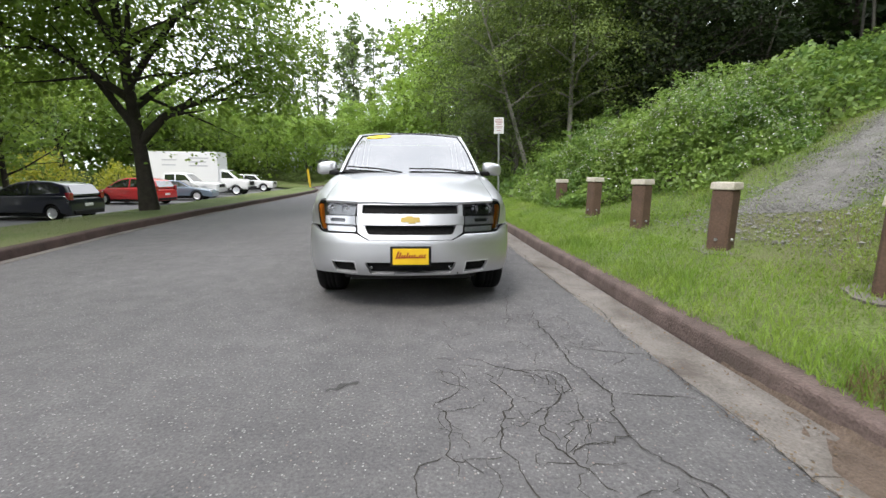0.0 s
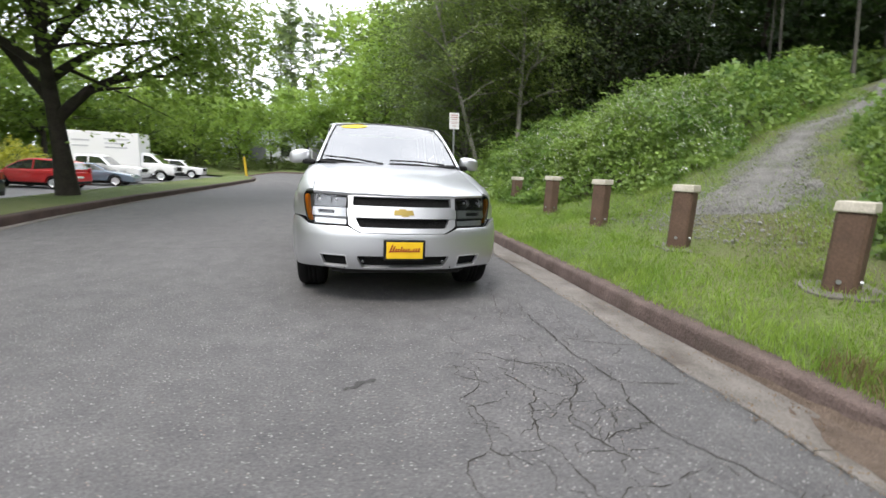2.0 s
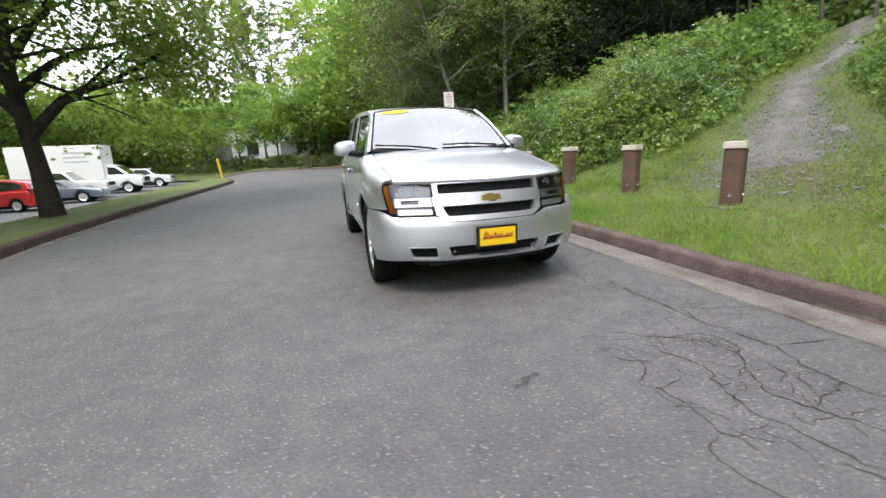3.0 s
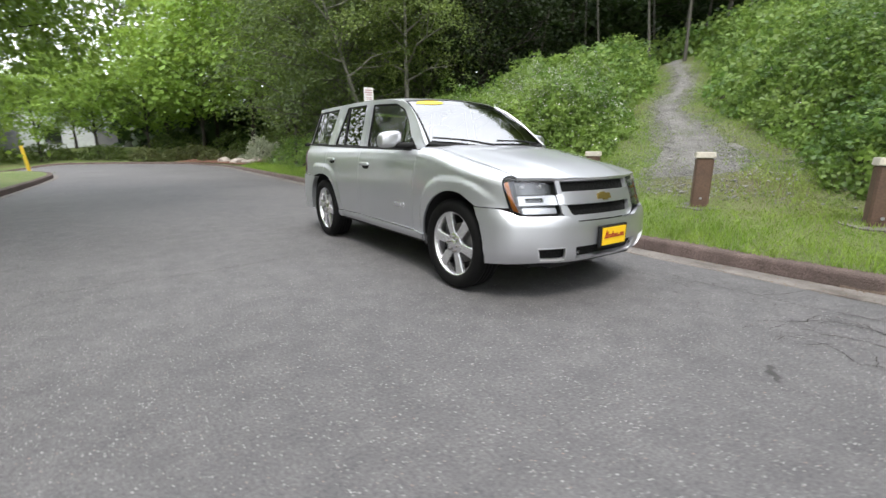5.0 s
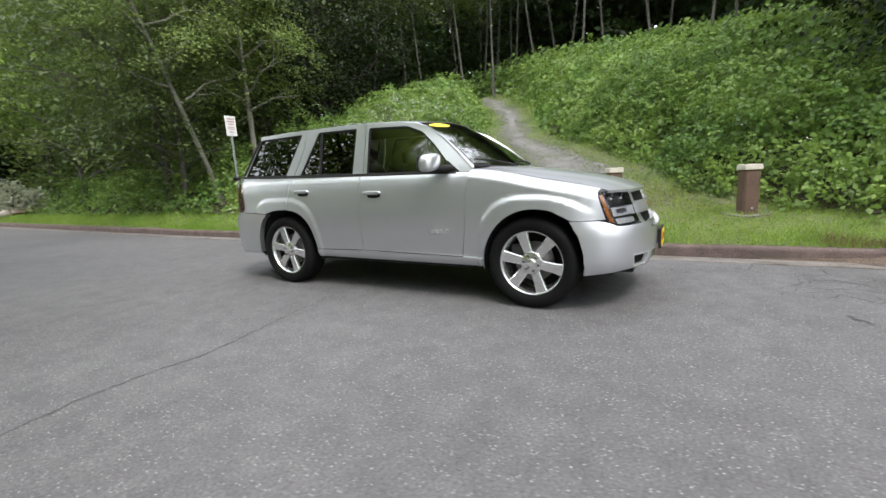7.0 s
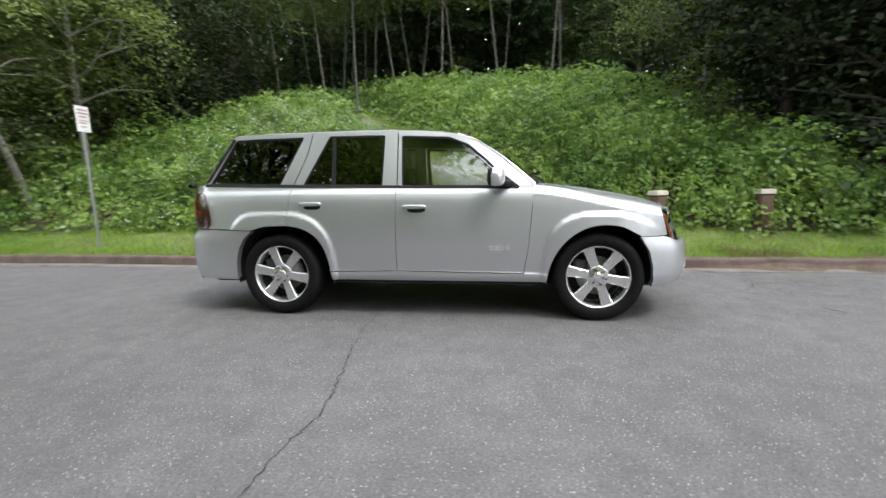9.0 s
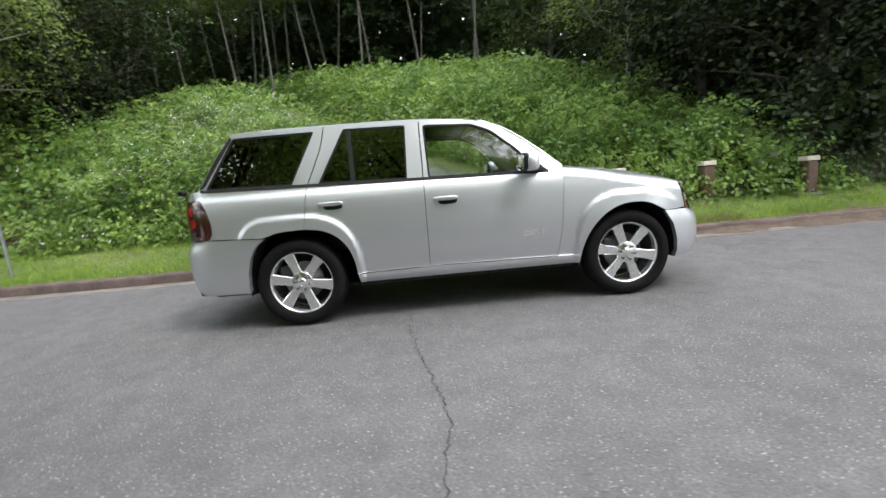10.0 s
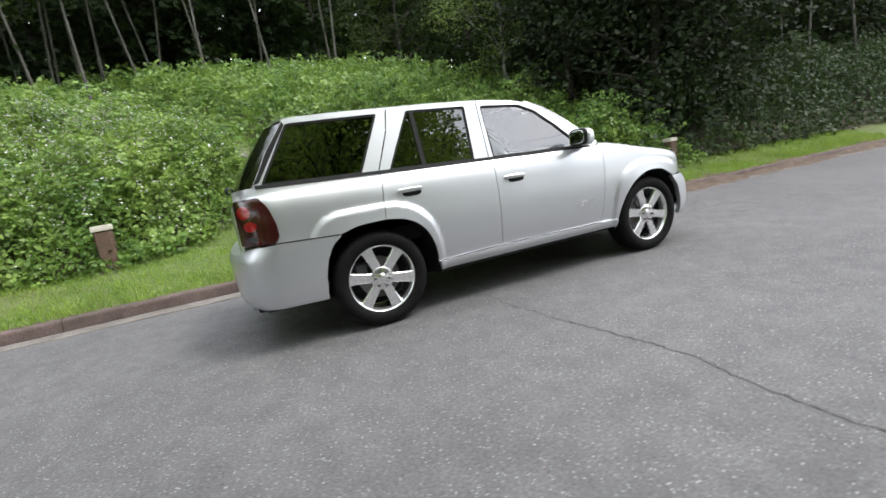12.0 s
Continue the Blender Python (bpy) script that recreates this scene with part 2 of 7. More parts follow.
def tube(points, radii, sides=8, closed=True):
    """Vertices and quads of a tapered tube along the points."""
    pts = np.asarray(points, dtype=float)
    verts, faces = [], []
    for i, p in enumerate(pts):
        d = pts[min(i + 1, len(pts) - 1)] - pts[max(i - 1, 0)]
        d = d / (np.linalg.norm(d) + 1e-9)
        a = np.cross(d, (0.31, 0.95, 0.05) if abs(d[2]) > 0.5 else (0, 0, 1))
        a /= np.linalg.norm(a) + 1e-9
        b = np.cross(d, a)
        for k in range(sides):
            w = 2 * math.pi * k / sides
            verts.append(p + radii[i] * (math.cos(w) * a + math.sin(w) * b))
    for i in range(len(pts) - 1):
        for k in range(sides):
            a, b = i * sides + k, i * sides + (k + 1) % sides
            faces.append((a, b, b + sides, a + sides))
    return verts, faces


def joined(pieces):
    verts, faces = [], []
    for v, f in pieces:
        o = len(verts)
        verts.extend(v)
        faces.extend([tuple(i + o for i in q) for q in f])
    return verts, faces


def leaf_quads(centres, size, rng, lift=0.35, long=1.5, facing=None):
    """One folded leaf at each centre: arrays of vertices and quads."""
    n = len(centres)
    if facing is None:
        nrm = rng.normal(size=(n, 3))
        nrm[:, 2] = np.abs(nrm[:, 2]) + lift
    else:
        nrm = facing.copy()
    nrm /= np.linalg.norm(nrm, axis=1)[:, None]
    d = rng.normal(size=(n, 3))
    d[:, 2] -= 0.25
    d -= (d * nrm).sum(1)[:, None] * nrm
    d /= np.linalg.norm(d, axis=1)[:, None] + 1e-9
    s = np.cross(nrm, d)
    w = (size * rng.uniform(0.6, 1.25, n))[:, None]
    base = centres - d * w * long * 0.5
    tip = centres + d * w * long * 0.5
    mid = centres - nrm * w * 0.12 - d * w * 0.1
    verts = np.stack([base, mid + s * w * 0.5 + nrm * w * 0.16, tip, mid - s * w * 0.5 + nrm * w * 0.16], axis=1).reshape(-1, 3)
    return verts, np.arange(4 * n).reshape(-1, 4)


def sprays(centres, facing, per, wide, thin, size, rng, jitter=0.4, long=1.5):
    """Flat sprays of leaves: each centre bears some leaves that lie about in one plane."""
    n = len(centres)
    f = facing / (np.linalg.norm(facing, axis=1)[:, None] + 1e-9)
    a = np.cross(f, rng.normal(size=(n, 3)))
    a /= np.linalg.norm(a, axis=1)[:, None] + 1e-9
    b = np.cross(f, a)
    off = rng.normal(size=(n, per, 3)) * np.stack([wide, wide, thin], axis=1)[:, None, :]
    c = centres[:, None, :] + off[..., :1] * a[:, None] + off[..., 1:2] * b[:, None] + off[..., 2:] * f[:, None]
    nrm = f[:, None, :] + rng.normal(size=(n, per, 3)) * jitter
    return leaf_quads(c.reshape(-1, 3), size, rng, 0.0, long, nrm.reshape(-1, 3))


# ---------------------------------------------------------------- the lie of the land
RIGHT_KERB = [(2.12, -90), (2.12, -30), (2.12, -6), (2.14, 6), (2.35, 16), (2.65, 25), (2.75, 30), (2.2, 35), (0.2, 39), (-3.5, 41.2), (-8, 43), (-16, 47), (-34, 53), (-70, 60)]
LEFT_KERB = [(-4.6, -90), (-4.75, -30), (-4.95, -8), (-5.3, 0), (-5.6, 2.5), (-5.8, 5), (-5.85, 9), (-5.7, 14), (-5.6, 18), (-5.7, 22.5), (-6.5, 25.8), (-8.3, 27.5), (-10.2, 26.6), (-11.2, 24), (-11.4, 12), (-11.4, -90)]


def spline(points, step):
    """Points at even steps along a smooth curve through the given ones."""
    p = np.asarray(points, dtype=float)
    p = np.vstack([2 * p[0] - p[1], p, 2 * p[-1] - p[-2]])
    dense = []
    for i in range(1, len(p) - 2):
        for t in np.linspace(0, 1, 24, endpoint=False):
            a, b, c, d = p[i - 1], p[i], p[i + 1], p[i + 2]
            # kept tame where the given points are unevenly far apart
            lb = np.linalg.norm(c - b)
            m1 = (c - a) / (np.linalg.norm(c - b) + np.linalg.norm(b - a)) * lb
            m2 = (d - b) / (np.linalg.norm(d - c) + np.linalg.norm(c - b)) * lb
            dense.append((2 * t ** 3 - 3 * t ** 2 + 1) * b + (t ** 3 - 2 * t ** 2 + t) * m1 + (-2 * t ** 3 + 3 * t ** 2) * c + (t ** 3 - t ** 2) * m2)
    dense.append(p[-2])
    dense = np.asarray(dense)
    run = np.concatenate([[0], np.cumsum(np.linalg.norm(np.diff(dense, axis=0), axis=1))])
    at = np.arange(0, run[-1] + 1e-6, step)
    return np.stack([np.interp(at, run, dense[:, k]) for k in range(p.shape[1])], axis=1)


def side_normals(line):
    d = np.gradient(line, axis=0)
    d /= np.linalg.norm(d, axis=1)[:, None]
    return np.stack([d[:, 1], -d[:, 0]], axis=1)      # to the right of the way


RIGHT_LINE, LEFT_LINE = spline(RIGHT_KERB, 0.5), spline(LEFT_KERB, 0.5)


def smoothstep(a, b, v):
    t = np.clip((v - a) / (b - a), 0, 1)
    return t * t * (3 - 2 * t)


def road_z(x, y):
    """Crown of the road: level under the parked car, falling to the gutter; down to the car park beyond the verge's tip."""
    flat = -0.06 * np.clip((x - 0.9) / 1.2, 0, 1) - 0.03 * np.clip((-3.5 - x) / 2.5, 0, 1)
    return flat - 0.74 * smoothstep(-6.6, -12.5, x)


STRAIGHT = RIGHT_LINE[(RIGHT_LINE[:, 1] < 30) & (RIGHT_LINE[:, 0] > 2)]


def beyond_kerb(x, y):
    """Metres past the back of the kerb on the wooded side, along the straight."""
    return x - np.interp(y, STRAIGHT[:, 1], STRAIGHT[:, 0]) - 0.17


def bank_rise(d, y):
    """The bank's height, d metres past the kerb: steep into the wood, gentler far along the road."""
    steep = 0.30 - 0.2 * smoothstep(9, 26, y) - 0.02 * smoothstep(-4, -14, y)
    near = 0.08 + 0.32 * smoothstep(-0.1, 1.15, d) * (1 - 0.5 * smoothstep(7, 18, y))
    return near + np.maximum(d - 1.1, 0) * steep * smoothstep(0.6, 3.0, d) * (1 - 0.35 * smoothstep(20, 45, d)) + 0.05 * np.sin(d * 1.3 + y * 0.7) * smoothstep(1.5, 4, d)


def ground_z(x, y):
    """Height of the ground at arrays of places off the road."""
    x, y = np.asarray(x, dtype=float), np.asarray(y, dtype=float)
    right = bank_rise(beyond_kerb(x, y), y)
    lawn = 0.09 - 0.78 * smoothstep(-6, -13, x) + 1.3 * smoothstep(44, 60, y)
    right = right + (np.minimum(right, lawn) - right) * smoothstep(27, 36, y)
    left = 0.1 - 0.89 * smoothstep(-7.6, -11.2, x)
    return np.where(x > 1.5, right, np.where(y > 33, lawn, left))


# ---------------------------------------------------------------- ground, road, kerbs
def loft(line, offsets, heights, outward=1.0):
    """Vertices and quads of a ribbon along a line: offsets to its right, heights as a function of (place, offset)."""
    nrm = side_normals(line) * outward
    verts, k = [], len(offsets)
    for i, (p, n) in enumerate(zip(line, nrm)):
        for o in offsets:
            q = p + n * o
            verts.append((q[0], q[1], heights(q[0], q[1], o)))
    faces = [(i * k + j, i * k + j + 1, (i + 1) * k + j + 1, (i + 1) * k + j) for i in range(len(line) - 1) for j in range(k - 1)]
    return verts, faces


def sheet(name, mat, label, category="ground", z=-1.35, half=2500.0):
    m = mesh_of(name, [(-half, -half, z), (half, -half, z), (half, half, z), (-half, half, z)], [(0, 1, 2, 3)], mat)
    return tagged(new(name, m), label, category, kind="structure")


sheet("ground", GROUND, "flat grassy land reaching the horizon")


def filled(outline, cell, height):
    """A triangulated area inside an outline, cut into cells and raised to its height."""
    bm = bmesh.new()
    vs = [bm.verts.new((p[0], p[1], 0)) for p in outline]
    edges = [bm.edges.new((a, b)) for a, b in zip(vs, vs[1:] + vs[:1])]
    bmesh.ops.triangle_fill(bm, edges=edges, use_beauty=True)
    lo, hi = np.min(outline, axis=0), np.max(outline, axis=0)
    for k in range(2):
        for c in np.arange(math.ceil(max(lo[k], -60) / cell) * cell, min(hi[k], 60), cell):
            co, no = [0, 0, 0], [0, 0, 0]
            co[k], no[k] = c, 1
            bmesh.ops.bisect_plane(bm, geom=bm.verts[:] + bm.edges[:] + bm.faces[:], plane_co=co, plane_no=no)
    for v in bm.verts:
        v.co.z = height(v.co.x, v.co.y)
    for f in bm.faces:
        f.smooth = True
        if f.normal.z < 0:
            f.normal_flip()
    return bm


# the wooded side: from the kerb's back up the bank
offs = np.concatenate([[0.16], np.arange(0.3, 6, 0.35), np.arange(6, 20, 1.0), np.arange(20, 60, 5), [80, 140, 300]])
def bank_height(x, y, o):
    return float(ground_z(x, y)) + 0.02 * math.sin(3.1 * x) * math.sin(2.3 * y) * min(1, o)
v, f = loft(RIGHT_LINE, offs, bank_height)
tagged(part("ground_bank", mesh_of("ground_bank", v, f, GROUND, True), GROUND), "grassy bank rising from the kerb into the wood", "bank", kind="structure")

# the other side: a verge between the road and the car park
left_outline = [tuple(p) for p in LEFT_LINE[::2] - side_normals(LEFT_LINE)[::2] * 0.16]
tagged(part("ground_verge", filled(left_outline, 1.0, lambda x, y: float(ground_z(x, y)) if x < -5.5 else 0.1), LAWN), "mown grass verge sloping down to the car park", "verge", kind="structure")

lot = mesh_of("parking_lot", [(-70, -90, -0.786), (-11.5, -90, -0.786), (-11.5, 47, -0.786), (-70, 62, -0.786)], [(0, 1, 2, 3)], LOT)
tagged(part("parking_lot", lot, LOT), "grey asphalt car park below the verge", "car park", kind="structure")

right_side = (RIGHT_LINE - side_normals(RIGHT_LINE) * 0.43)[::2]
left_side = LEFT_LINE[(LEFT_LINE[:, 0] > -11.0) | (np.arange(len(LEFT_LINE)) < 150)]
road_outline = [tuple(p) for p in right_side if p[0] > -13.5] + [tuple(p) for p in left_side[::-2]]
tagged(part("road", filled(road_outline, 0.75, lambda x, y: float(road_z(x, y))), ASPHALT), "worn grey asphalt road with pale grit", "road", kind="structure")


def kerb_piece(line, outward, i0, i1, name, mat, parent, section):
    """One cast length between two joints; the section gives (offset, height) round its outline."""
    seg = line[i0:i1 + 1].copy()
    seg[0] += (seg[1] - seg[0]) * 0.008
    seg[-1] -= (seg[-1] - seg[-2]) * 0.008
    nrm = side_normals(line)[i0:i1 + 1] * outward
    k, verts, faces = len(section), [], []
    for p, n in zip(seg, nrm):
        lift = 0.004 * math.sin(p[1] * 1.7)
        n = n * (1 + 0.03 * math.sin(p[1] * 5.1 + i0))
        for o, h in section:
            q = p + n * o
            verts.append((q[0], q[1], float(road_z(q[0], q[1])) + h + lift))
    m = len(seg)
    for i in range(m - 1):
        for j in range(k):
            faces.append((i * k + j, i * k + (j + 1) % k, (i + 1) * k + (j + 1) % k, (i + 1) * k + j))
    me = bpy.data.meshes.new(name)
    me.from_pydata(verts, [], faces + [tuple(range(k)), tuple(reversed(range((m - 1) * k, m * k)))])
    me.materials.append(mat)
    return part(name, me, mat, parent)


KERB_SECTION = [(-0.03, -0.12), (-0.022, 0.02), (-0.008, 0.108), (0.0, 0.126), (0.014, 0.138), (0.034, 0.143), (0.155, 0.146), (0.17, 0.135), (0.17, -0.12)]
GUTTER_SECTION = [(-0.45, -0.1), (-0.445, 0.002), (-0.435, 0.008), (-0.25, 0.003), (-0.04, 0.004), (-0.02, -0.1)]
for line, outward, where in ((RIGHT_LINE, 1, "wooded"), (LEFT_LINE, -1, "open")):
    kerb = tagged(new("kerb"), "cast concrete kerb with faded red paint along the " + where + " side", "kerb", kind="structure")
    for i in range(0, len(line) - 7, 6):
        if -40 < line[i][1] < 60 and line[i][0] > -10.5:
            kerb_piece(line, outward, i, i + 6, "kerb_stone", KERB if outward > 0 else KERB_DIRTY, kerb, KERB_SECTION)
    gutter = tagged(new("gutter"), "dirty pale concrete gutter beside the kerb", "gutter", kind="structure")
    wide = GUTTER_SECTION if outward > 0 else [(-0.2, -0.1), (-0.195, 0.004), (-0.19, 0.009), (-0.04, 0.006), (-0.02, -0.1)]
    for i in range(0, len(line) - 7, 6):
        if -40 < line[i][1] < 60 and line[i][0] > -10.5:
            kerb_piece(line, outward, i, i + 6, "gutter_slab", CONCRETE, gutter, wide)


# ---------------------------------------------------------------- cracks in the asphalt
def crack(points, broad, rng, lift=0.0025):
    """A jagged ribbon along the points."""
    width = broad * 0.82
    line = spline(points, 0.035)
    n = side_normals(line)
    drift = np.cumsum(rng.normal(size=len(line)) * 0.009)
    drift -= np.linspace(drift[0], drift[-1], len(line))
    line = line + n * drift[:, None] + rng.normal(size=line.shape) * 0.007
    w = width * rng.uniform(0.35, 1.3, len(line)) * np.sin(np.linspace(0.25, math.pi - 0.15, len(line))) ** 0.4
    verts, faces = [], []
    for p, q, h in zip(line, n, w):
        for s in (-0.5, 0.5):
            c = p + q * s * h
            verts.append((c[0], c[1], float(road_z(c[0], c[1])) + lift))
    faces = [(2 * i, 2 * i + 1, 2 * i + 3, 2 * i + 2) for i in range(len(line) - 1)]
    return verts, faces


rng = np.random.default_rng(5)
pieces = [crack([(-0.8, 1.97), (-1.5, 1.92), (-2.08, 1.85), (-2.78, 1.78), (-3.4, 1.74), (-4.6, 1.62)], 0.01, rng)]
for line, width in (([(1.08, -0.78), (1.06, -1.73), (1.14, -2.29), (1.04, -2.64), (1.16, -2.94), (1.3, -3.3)], 0.012), ([(1.09, -1.63), (1.65, -1.76)], 0.009), ([(1.14, -2.29), (1.61, -2.35)], 0.011),
                    ([(0.45, -2.04), (0.5, -2.31), (0.39, -2.76), (0.42, -2.94), (0.5, -3.2)], 0.012), ([(0.38, -1.83), (0.6, -2.01), (0.8, -2.27), (0.62, -2.64), (0.68, -2.85), (0.8, -3.1)], 0.012),
                    ([(0.69, -2.84), (0.86, -2.79), (1.06, -2.71)], 0.01), ([(0.13, -2.02), (0.24, -2.06), (0.23, -2.27), (0.11, -2.38), (0.19, -2.62), (0.17, -2.82), (0.4, -2.85)], 0.009),
                    ([(0.17, -2.82), (0.05, -2.92), (0.06, -3.2)], 0.008), ([(0.6, -2.01), (0.89, -2.1), (0.86, -2.27), (0.72, -2.33)], 0.009), ([(0.89, -2.37), (0.83, -2.74)], 0.009), ([(1.12, 0.15), (0.74, -1.39)], 0.007)):
    pieces.append(crack(line, width, rng))
for k in range(16):
    x, y = rng.uniform(0.2, 1.1), rng.uniform(-3.0, -1.2)
    w, l = rng.uniform(0, 2 * math.pi), rng.uniform(0.12, 0.3)
    mid = (x + l / 2 * math.cos(w) + rng.uniform(-0.04, 0.04), y + l / 2 * math.sin(w) + rng.uniform(-0.04, 0.04))
    pieces.append(crack([(x, y), mid, (x + l * math.cos(w), y + l * math.sin(w))], 0.005, rng))
# a net of fine cracks in front of the parked car
knots = {}
for i in range(9):
    for j in range(15):
        knots[i, j] = (0.12 + 0.155 * i + 0.075 * (j % 2) + rng.uniform(-0.06, 0.06), -3.3 + 0.17 * j + rng.uniform(-0.06, 0.06))
for (i, j), p in knots.items():
    for di, dj in ((1, 0), (0, 1), (1 if j % 2 else -1, 1)):
        q = knots.get((i + di, j + dj))
        if q and rng.uniform() < 0.2 + 0.12 * math.sin(3 * p[0] + 2 * p[1]):
            mid = ((p[0] + q[0]) / 2 + rng.uniform(-0.02, 0.02), (p[1] + q[1]) / 2 + rng.uniform(-0.02, 0.02))
            pieces.append(crack([p, mid, q], 0.0065, rng))
# the broken seam between asphalt and gutter
pieces.append(crack([(1.665, -6), (1.655, -3), (1.67, -1), (1.66, 1.2), (1.67, 4), (1.67, 8)], 0.01, rng, 0.012))
v, f = joined(pieces)
tagged(part("pavement_cracks", mesh_of("pavement_cracks", v, f, CRACK), CRACK), "dark branching cracks in the worn asphalt", "cracks", kind="stuff")


stain = crack([(-0.48, -2.215), (-0.38, -2.16), (-0.29, -2.11)], 0.055, rng)
tagged(part("tar_smear", mesh_of("tar_smear", *stain, TAR), TAR), "short dark tar smear on the asphalt", "stain", kind="stuff")


def soil_drift():
    """Soil and husks that bury the kerb where the verge runs over it."""
    rng = np.random.default_rng(23)
    ys = np.arange(-26, -1.8, 0.09)
    offs = np.array([-0.52, -0.4, -0.3, -0.2, -0.12, -0.05, 0.0, 0.06, 0.12, 0.2, 0.3, 0.42])
    prof = np.interp(offs, [-0.5, -0.04, 0.02, 0.2, 0.45], [-0.002, 0.006, 0.13, 0.15, 0.2])
    heap = np.interp(offs, [-0.5, -0.36, -0.1, 0.0, 0.15, 0.45], [-0.2, 0.25, 1.4, 0.75, 0.45, 0.1])
    verts = []
    for y in ys:
        foot = float(np.interp(y, STRAIGHT[:, 1], STRAIGHT[:, 0]))
        cover = float(smoothstep(-2.0, -3.3, y)) * (0.8 + 0.3 * math.sin(2.1 * y) + 0.2 * math.sin(5.3 * y))
        for o, p, h in zip(offs, prof, heap):
            x = foot + o
            verts.append((x, y, float(road_z(x, y)) + p - 0.03 * (1 - min(cover, 1)) + 0.036 * h * cover + rng.normal() * 0.005))
    k = len(offs)
    faces = [(i * k + j, i * k + j + 1, (i + 1) * k + j + 1, (i + 1) * k + j) for i in range(len(ys) - 1) for j in range(k - 1)]
    tagged(part("soil_drift", mesh_of("soil_drift", verts, faces, DRIFT, True), DRIFT), "brown soil and husks drifted over the kerb", "soil", kind="structure")


soil_drift()


# dead leaves and grit along the gutter
def litter():
    rng = np.random.default_rng(77)
    n = 3600
    y = np.where(rng.uniform(size=n) < 0.3, rng.uniform(-10, -2.5, n), rng.uniform(-9, 14, n))
    foot = np.interp(y, STRAIGHT[:, 1], STRAIGHT[:, 0])
    off = np.where(rng.uniform(size=n) < 0.55, -0.45 + rng.normal(size=n) * 0.05, -0.08 - np.abs(rng.normal(size=n)) * 0.09)
    x = foot + off
    ly = rng.uniform(-1, 20, 1100)
    lx = np.interp(ly, LEFT_LINE[:240, 1], LEFT_LINE[:240, 0]) + np.abs(rng.normal(size=1100)) * 0.13 + 0.05
    x, y, n = np.concatenate([x, lx]), np.concatenate([y, ly]), n + 1100
    c = np.stack([x, y, road_z(x, y) + 0.012 + 0.006 * rng.uniform(size=n) + 0.05 * smoothstep(-3.2, -4.4, y) * smoothstep(2.6, 2.0, np.abs(x - 1.0) + 0.7)], axis=1)
    v, f = leaf_quads(c, 0.012, rng, 3.0, 1.4)
    tagged(part("leaf_litter", mesh_of("leaf_litter", v, f, LITTER), LITTER), "brown dead leaves and seed husks along the gutter", "litter", kind="stuff")


litter()


# ---------------------------------------------------------------- bollards and sign
def bollard():
    """A square timber post, its edges chamfered, with a pale cap and a steel bolt, on a worn pad."""
    root = thing("bollard", "brown wooden bollard post with a pale cap in the grass", "bollard", "bollards along the kerb")
    post = box(-0.105, 0.105, -0.105, 0.105, -0.15, 0.66, 0.022, 1)
    part("post", post, POST_WOOD, root)
    cap = box(-0.12, 0.12, -0.12, 0.12, 0.655, 0.735, 0.012, 2)
    bmesh.ops.scale(cap, vec=(0.95, 0.95, 1), verts=[q for q in cap.verts if q.co.z > 0.7])
    part("cap", cap, CAP_STONE, root, "weathered pale concrete cap")
    for sx, sy in ((-1, 0), (0, -1)):
        bolt = bmesh.new()
        bmesh.ops.create_cone(bolt, cap_ends=True, segments=10, radius1=0.018, radius2=0.014, depth=0.02)
        turn = Matrix.Rotation(math.pi / 2, 4, "Y" if sx else "X")
        bmesh.ops.transform(bolt, matrix=Matrix.Translation((0.112 * sx, 0.112 * sy, 0.12)) @ turn, verts=bolt.verts)
        part("bolt", bolt, METAL, root, "rusty steel bolt")
    return root


def pad_mesh(seed):
    rng = random.Random(seed)
    bm = bmesh.new()
    ring = []
    for i in range(18):
        w = 2 * math.pi * i / 18
        r = 0.3 * rng.uniform(0.8, 1.15)
        ring.append(bm.verts.new((r * math.cos(w) * 0.8, r * math.sin(w), 0)))
    top = bm.faces.new(ring)
    up = bmesh.ops.extrude_face_region(bm, geom=[top])
    bmesh.ops.translate(bm, verts=[q for q in up["geom"] if isinstance(q, bmesh.types.BMVert)], vec=(0, 0, 0.03))
    bmesh.ops.recalc_face_normals(bm, faces=bm.faces)
    return bm


BOLLARDS = [(3.22, -5.4, 2, 0.09), (3.32, -3.52, -3, 0.04), (3.34, -1.83, 24, 0.04), (3.4, 0.0, 30, 0.0), (3.44, 1.8, 25, 0.0), (3.52, 3.7, 14, 0.0), (3.6, 5.75, 3, 0.07)]
first = bollard()
for i, (x, y, turn, sunk) in enumerate(BOLLARDS):
    z = float(ground_z(x, y))
    spot = pose(x, y, z - 0.01 - sunk, 0.6 * math.sin(3 * i), 0.6 * math.cos(5 * i), turn)
    if i == 0:
        first.matrix_basis = spot
    else:
        copy_thing(first, spot)
    pad = part("concrete_pad", pad_mesh(i), CONCRETE)
    slope = math.degrees(math.atan((float(ground_z(x + 0.2, y)) - float(ground_z(x - 0.2, y))) / 0.4))
    pad.matrix_basis = pose(x, y, z - 0.034, 0, -slope, 0)
    tagged(pad, "rough concrete footing round a bollard, flush with grass", "footing", "footings")


